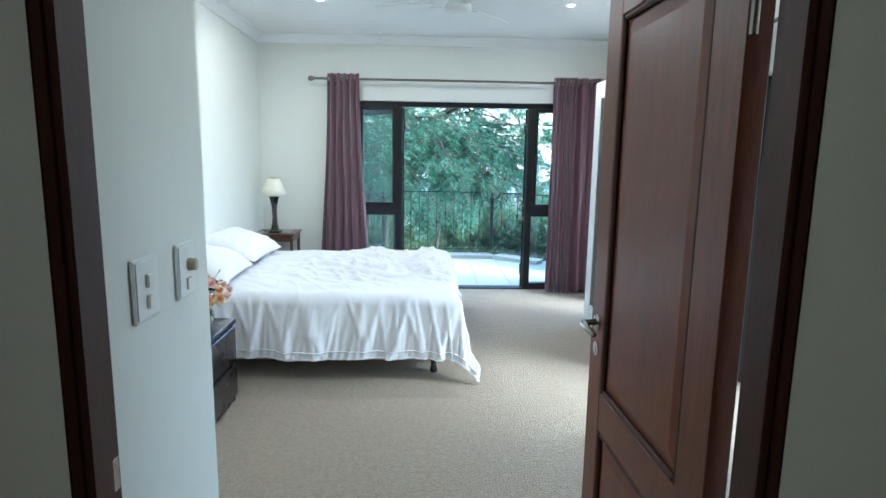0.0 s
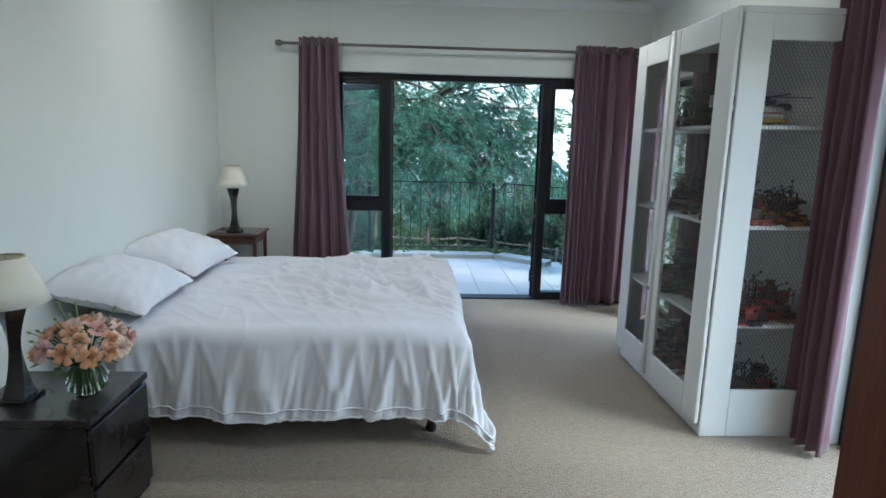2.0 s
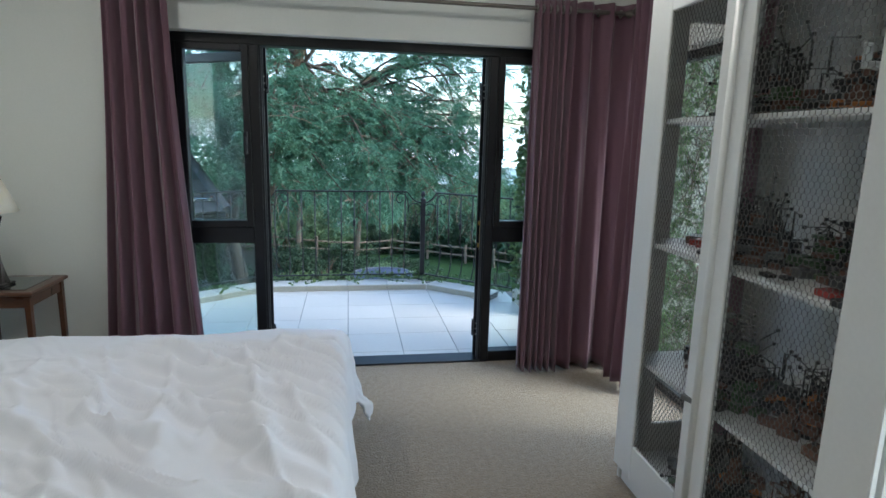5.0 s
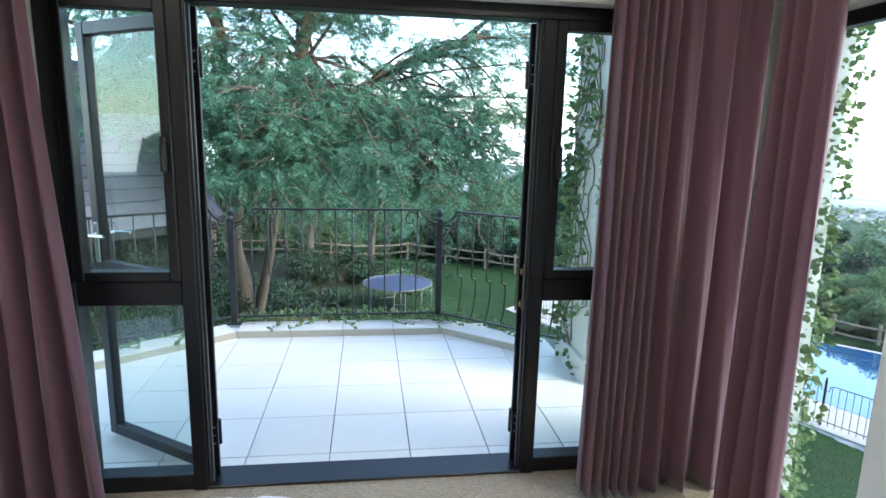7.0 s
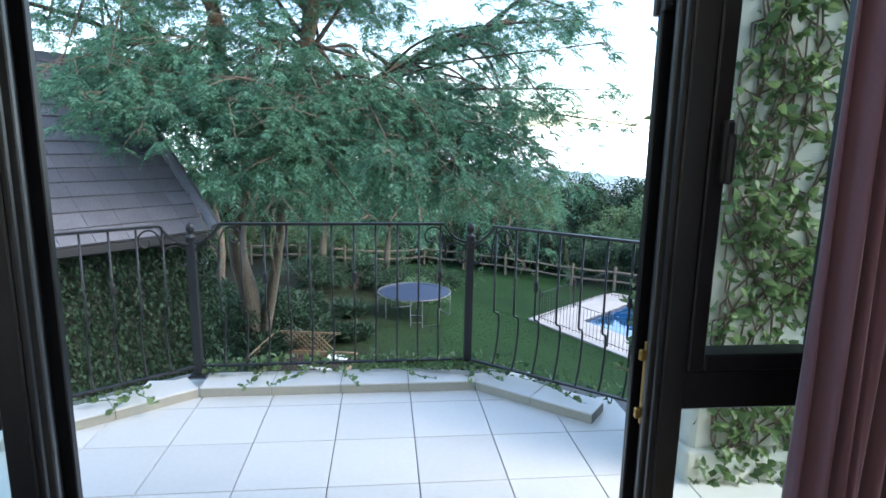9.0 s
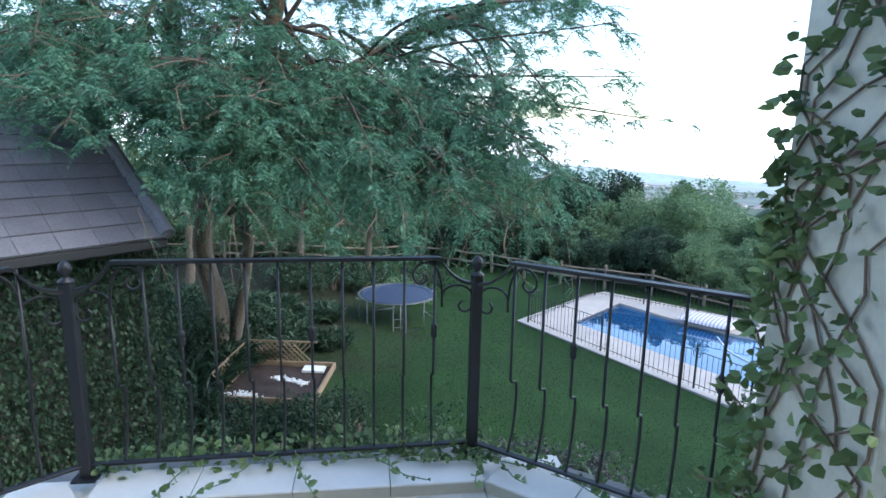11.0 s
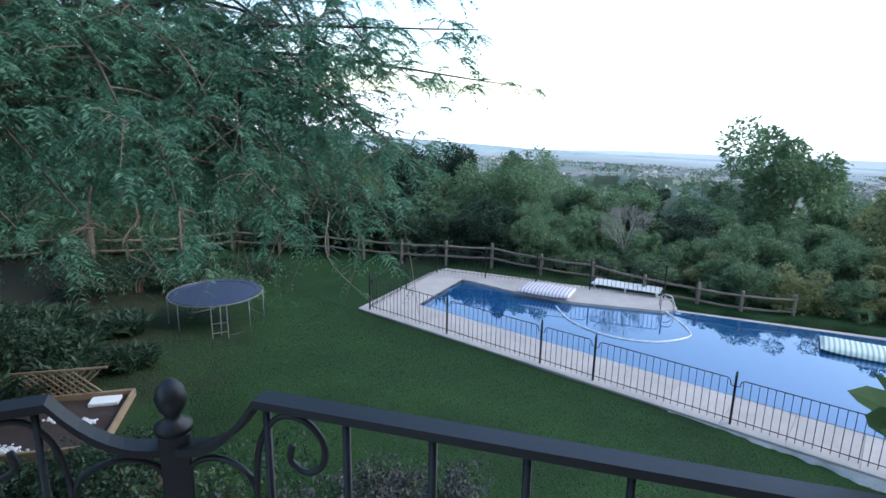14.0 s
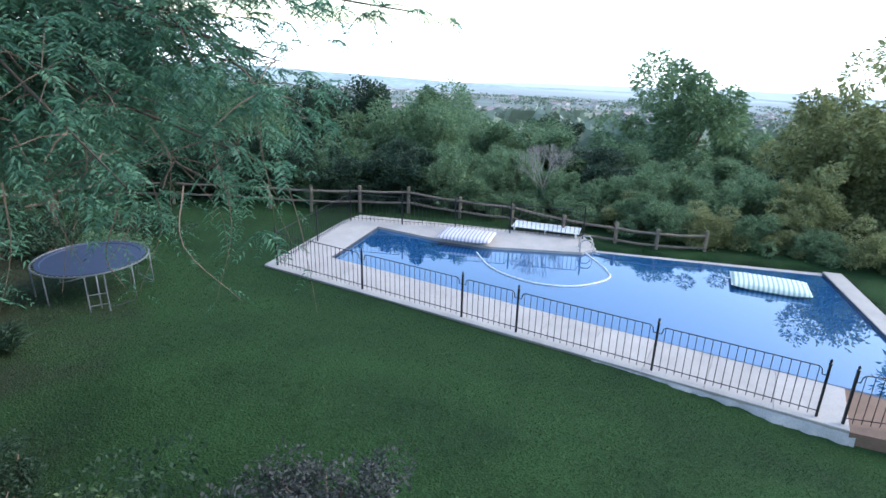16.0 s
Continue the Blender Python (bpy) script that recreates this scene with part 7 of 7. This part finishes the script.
iv = thing("ivy", "leafy ivy climbing over the cream pier", "ivy")
rn = random.Random(14)
vines = Shape()
P, A, S = [], [], []
for k in range(185):
    face = rn.choice((0,) + (1,) * 17 + (2,))
    if face == 0:
        p, un, ut = Vector((1.96, rn.uniform(7.42, 7.86), rn.uniform(-1.0, 1.6))), Vector((-1, 0, 0)), Vector((0, 1, 0))
    elif face == 1:
        p, un, ut = Vector((rn.uniform(2.02, 3.58), 7.37, rn.uniform(-3.8, 2.2))), Vector((0, -1, 0)), Vector((1, 0, 0))
    else:
        p, un, ut = Vector((rn.uniform(2.0, 2.6), 7.90, rn.uniform(-1, 0.8))), Vector((0, 1, 0)), Vector((1, 0, 0))
    path = [p]
    a = rn.gauss(0, 0.4)
    for i in range(26):
        a = max(-1.2, min(1.2, a + rn.gauss(0, 0.35)))
        q_ = p + ut * math.sin(a) * 0.11 + Vector((0, 0, math.cos(a) * 0.11))
        lo_, hi_ = (7.40, 7.87) if face == 0 else (2.0, 3.59)
        c_ = q_.y if face == 0 else q_.x
        if not lo_ < c_ < hi_:
            a = -a
            q_ = p + Vector((0, 0, 0.1))
        p = q_
        if p.z > 3.4:
            break
        path.append(p)
        for _ in range(rn.choice((2, 3) if face == 0 else (2, 3, 3))):
            d = un * rn.uniform(0.3, 1.2) + ut * rn.gauss(0, 0.8) + Vector((0, 0, rn.gauss(-0.2, 0.5)))
            c = p + un * rn.uniform(0.0, 0.05) + ut * rn.gauss(0, 0.04)
            P.append(c); A.append(d); S.append(rn.uniform(0.030, 0.060))
    if len(path) > 2:
        vines.tube(path, 0.0045, 5)
for k in range(170):     # bushy edge, thickest round the end of the rail
    z = rn.choice((rn.gauss(0.75, 0.32), rn.gauss(1.35, 0.12), rn.uniform(-0.2, 3.2)))
    b_ = 0.018 + 0.035 * max(0, nz(z * 1.7, 2, 1)) + (0.03 if 0.4 < z < 1.1 else 0)
    c = Vector((1.965 - abs(rn.gauss(0, b_)), 7.88 - abs(rn.gauss(0, 0.10)) + 0.02, z))
    P.append(c); A.append(Vector((-1, rn.gauss(0, .8), rn.gauss(0, .7)))); S.append(rn.uniform(0.035, 0.068))
for z0, tip, big in ((0.98, (2.05, 8.03, 1.05), 0.075), (0.80, (2.0, 7.99, 0.90), 0.07), (0.55, (1.92, 7.98, 0.64), 0.06), (0.25, (1.86, 7.98, 0.30), 0.06), (1.95, (1.93, 7.99, 2.05), 0.05)):
    a_, b_ = Vector((1.975, 7.87, z0)), Vector(tip)   # shoots that stand clear of the wall
    path = [a_, a_.lerp(b_, 0.5) + Vector((0, 0, 0.02)), b_]
    vines.tube(path, 0.004, 5)
    for k in range(9):
        c = a_.lerp(b_, 0.35 + 0.65 * k / 8)
        P.append(c); A.append(Vector((rn.gauss(-.2, .6), rn.gauss(.4, .5), rn.uniform(0.1, 0.9)))); S.append(big * rn.uniform(0.7, 1.1))
for k in range(520):     # round the outer edge of the corner window
    c = Vector((rn.uniform(2.37, 2.50), 6.085 - abs(rn.gauss(0, 0.03)), rn.uniform(-0.1, 2.1)))
    P.append(c); A.append(Vector((rn.gauss(0, .6), -1, rn.gauss(-0.2, .7)))); S.append(rn.uniform(0.020, 0.042))
part("vines", vines, TWIG, iv, "brown climbing stems", smooth=True)
tagged(part("leaves", oval_leaves(P, A, S, 0.40, rn), IVYLEAF, iv, "green ivy leaves"), kind="stuff")
ki = thing("kerb_ivy", "trailing ivy shoots along the balcony kerb", "ivy")
P, A, S = [], [], []
kv = Shape()
for a, b_ in ((PL, PR), (PR, PR + RIGHT * 0.9), (PL, PL + LEFT * 1.5)):
    for k in range(9):
        c0 = a.lerp(b_, rn.random())
        c = Vector((c0.x, c0.y - 0.03, 0.09))
        d = Vector((rn.gauss(0, 1), rn.gauss(-0.3, 0.6), 0)).normalized()
        path = [c + Vector((0, 0.1, -0.03))]
        for i in range(7):
            c = c + d * 0.04 + Vector((rn.gauss(0, .012), rn.gauss(0, .012), 0))
            path.append(Vector((c.x, c.y, 0.095)))
            for _ in range(2):
                P.append(Vector((c.x, c.y, 0.095))); A.append(Vector((rn.gauss(0, 1), rn.gauss(0, 1), rn.uniform(0.1, 0.8)))); S.append(rn.uniform(0.02, 0.045))
        kv.tube(path, 0.0022, 4)
for k in range(150):
    c0 = PR.lerp(PR + RIGHT * 1.0, rn.random())
    P.append(Vector((c0.x + 0.05, c0.y + 0.12, rn.uniform(-0.1, 0.14)))); A.append(Vector((rn.gauss(0, 1), rn.gauss(0, 1), 0.6))); S.append(rn.uniform(0.025, 0.05))
for k in range(420):
    c0 = PL.lerp(PR, rn.random())
    P.append(Vector((c0.x, c0.y + rn.uniform(-0.04, 0.16), rn.uniform(0.06, 0.12)))); A.append(Vector((rn.gauss(0, 1), rn.gauss(0, 1), 0.6))); S.append(rn.uniform(0.025, 0.05))
tagged(part("shoots", kv, STEMG, ki), kind="stuff")
tagged(part("leaves", oval_leaves(P, A, S, 0.40, rn), IVYLEAF, ki), kind="stuff")

# ---------------------------------------------------------------- blades of grass on the lawn
n = 120000
gx, gy = rng.uniform(-1.5, 14, n), rng.uniform(9.5, 27, n)
dd = (gx - FO.x) * FN.x + (gy - FO.y) * FN.y
keep = (dd > 0.22) & ((gx + 1.3) ** 2 * 0.8 + (gy - 18.3) ** 2 > 1.7)
gx, gy = gx[keep], gy[keep]
gz = np.array([ground(a, b_) for a, b_ in zip(gx, gy)]) - 0.005
gd = rng.normal(0, 0.55, (len(gx), 3)); gd[:, 2] = 1.0
tagged(single("grass", Shape(), None, "short green blades of mown lawn", "grass"), kind="stuff").data = leaf_cloud("grass", np.stack([gx, gy, gz], 1), gd, rng.uniform(0.03, 0.075, len(gx)), 0.10, leaf_mat("grass_blade", (0.016, 0.049, 0.014), (0.054, 0.122, 0.037), trans=0.3), rng)

# ---------------------------------------------------------------- far town and woods
s1, s2 = Shape(), Shape()
rn = random.Random(31)
for k in range(260):
    r, a = rn.uniform(260, 1500), radians(rn.uniform(8, 85))
    x, y = r * math.sin(a), r * math.cos(a)
    g = ground(x, y)
    w, l, h = rn.uniform(5, 12), rn.uniform(5, 14), rn.uniform(2.5, 5)
    m_ = pose(x, y, g, 0, 0, rn.uniform(0, 180))
    s1.box((-w / 2, -l / 2, 0), (w / 2, l / 2, h), 0.05, m_)
    s2.add([m_ @ Vector(p) for p in ((-w / 2 - .4, -l / 2, h), (w / 2 + .4, -l / 2, h), (w / 2 + .4, l / 2, h), (-w / 2 - .4, l / 2, h), (0, -l / 2, h + 1.6), (0, l / 2, h + 1.6))], [(0, 4, 5, 3), (4, 1, 2, 5), (0, 1, 4), (3, 5, 2)])
town = thing("far_town", "pale houses of a town scattered over the far valley", "town")
tagged(part("walls", s1, flat("far_wall", (0.55, 0.53, 0.50), 0.9), town), kind="stuff")
tagged(part("roofing", s2, mat("far_roof", (0.30, 0.24, 0.22), 0.9, var=0.4, scale=0.01, fine=0.1, bump=0), town), kind="stuff")
n = 26000
r, a = rng.uniform(60, 1900, n) ** 1.0, np.radians(rng.uniform(-25, 95, n))
r = 70 + (r - 60)
x, y = r * np.sin(a), r * np.cos(a)
keep = np.array([nz(x[i], y[i], 7, 0.012) > -0.02 for i in range(n)])
x, y, r = x[keep], y[keep], r[keep]
z = np.array([ground(x[i], y[i]) for i in range(len(x))])
m_ = len(x) * 4
pos = np.repeat(np.stack([x, y, z + 1.5], 1), 4, 0) + rng.normal(0, 1, (m_, 3)) * np.array([2.2, 2.2, 1.2])
# the leaf colour is lightened to stand for haze over the valley
tagged(single("far_woods", Shape(), None, "woods and scrub covering the valley, paled in colour for haze", "woods"), kind="stuff").data = leaf_cloud("far_woods", pos, rng.normal(0, 1, (m_, 3)), rng.uniform(2.5, 5.0, m_), 0.4, leaf_mat("far_leaf_hazed", (0.115, 0.155, 0.115), (0.25, 0.29, 0.20), trans=0.1), rng)

# ---------------------------------------------------------------- balcony tiles
TS, TX, TY = 0.405, 0.336, 7.838
tile = Shape().box((0.0025, 0.0025, -0.010), (TS - 0.0025, TS - 0.0025, 0.0), 0.0018).mesh("floor_tile", TILE)
strip = Shape().box((0.0025, -0.074, -0.010), (TS - 0.0025, -0.0025, 0.0), 0.0018).mesh("floor_tile", TILE)
for i in range(-8, 6):
    for j in range(-4, 2):
        x0, y0 = TX + i * TS, TY + j * TS
        c = Vector((x0 + TS / 2, y0 + TS / 2))
        if y0 + TS > KY + 0.12 + TS * 0.6 or y0 < 6.5:
            continue
        far_r = (c - KR0).cross(RIGHT) < -0.30
        far_l = (c - KL0).cross(LEFT) > 0.30
        if far_r and c.x > 1.1 or far_l and c.x < -0.5 or x0 > 2.05:
            continue
        if j == -3:
            o = part("floor_tile", strip, None, balc)
            o.location = (x0, y0, 0.0)
        o = part("floor_tile", tile, None, balc)
        o.location = (x0, y0, 0.0 if y0 > 6.56 else -0.001)
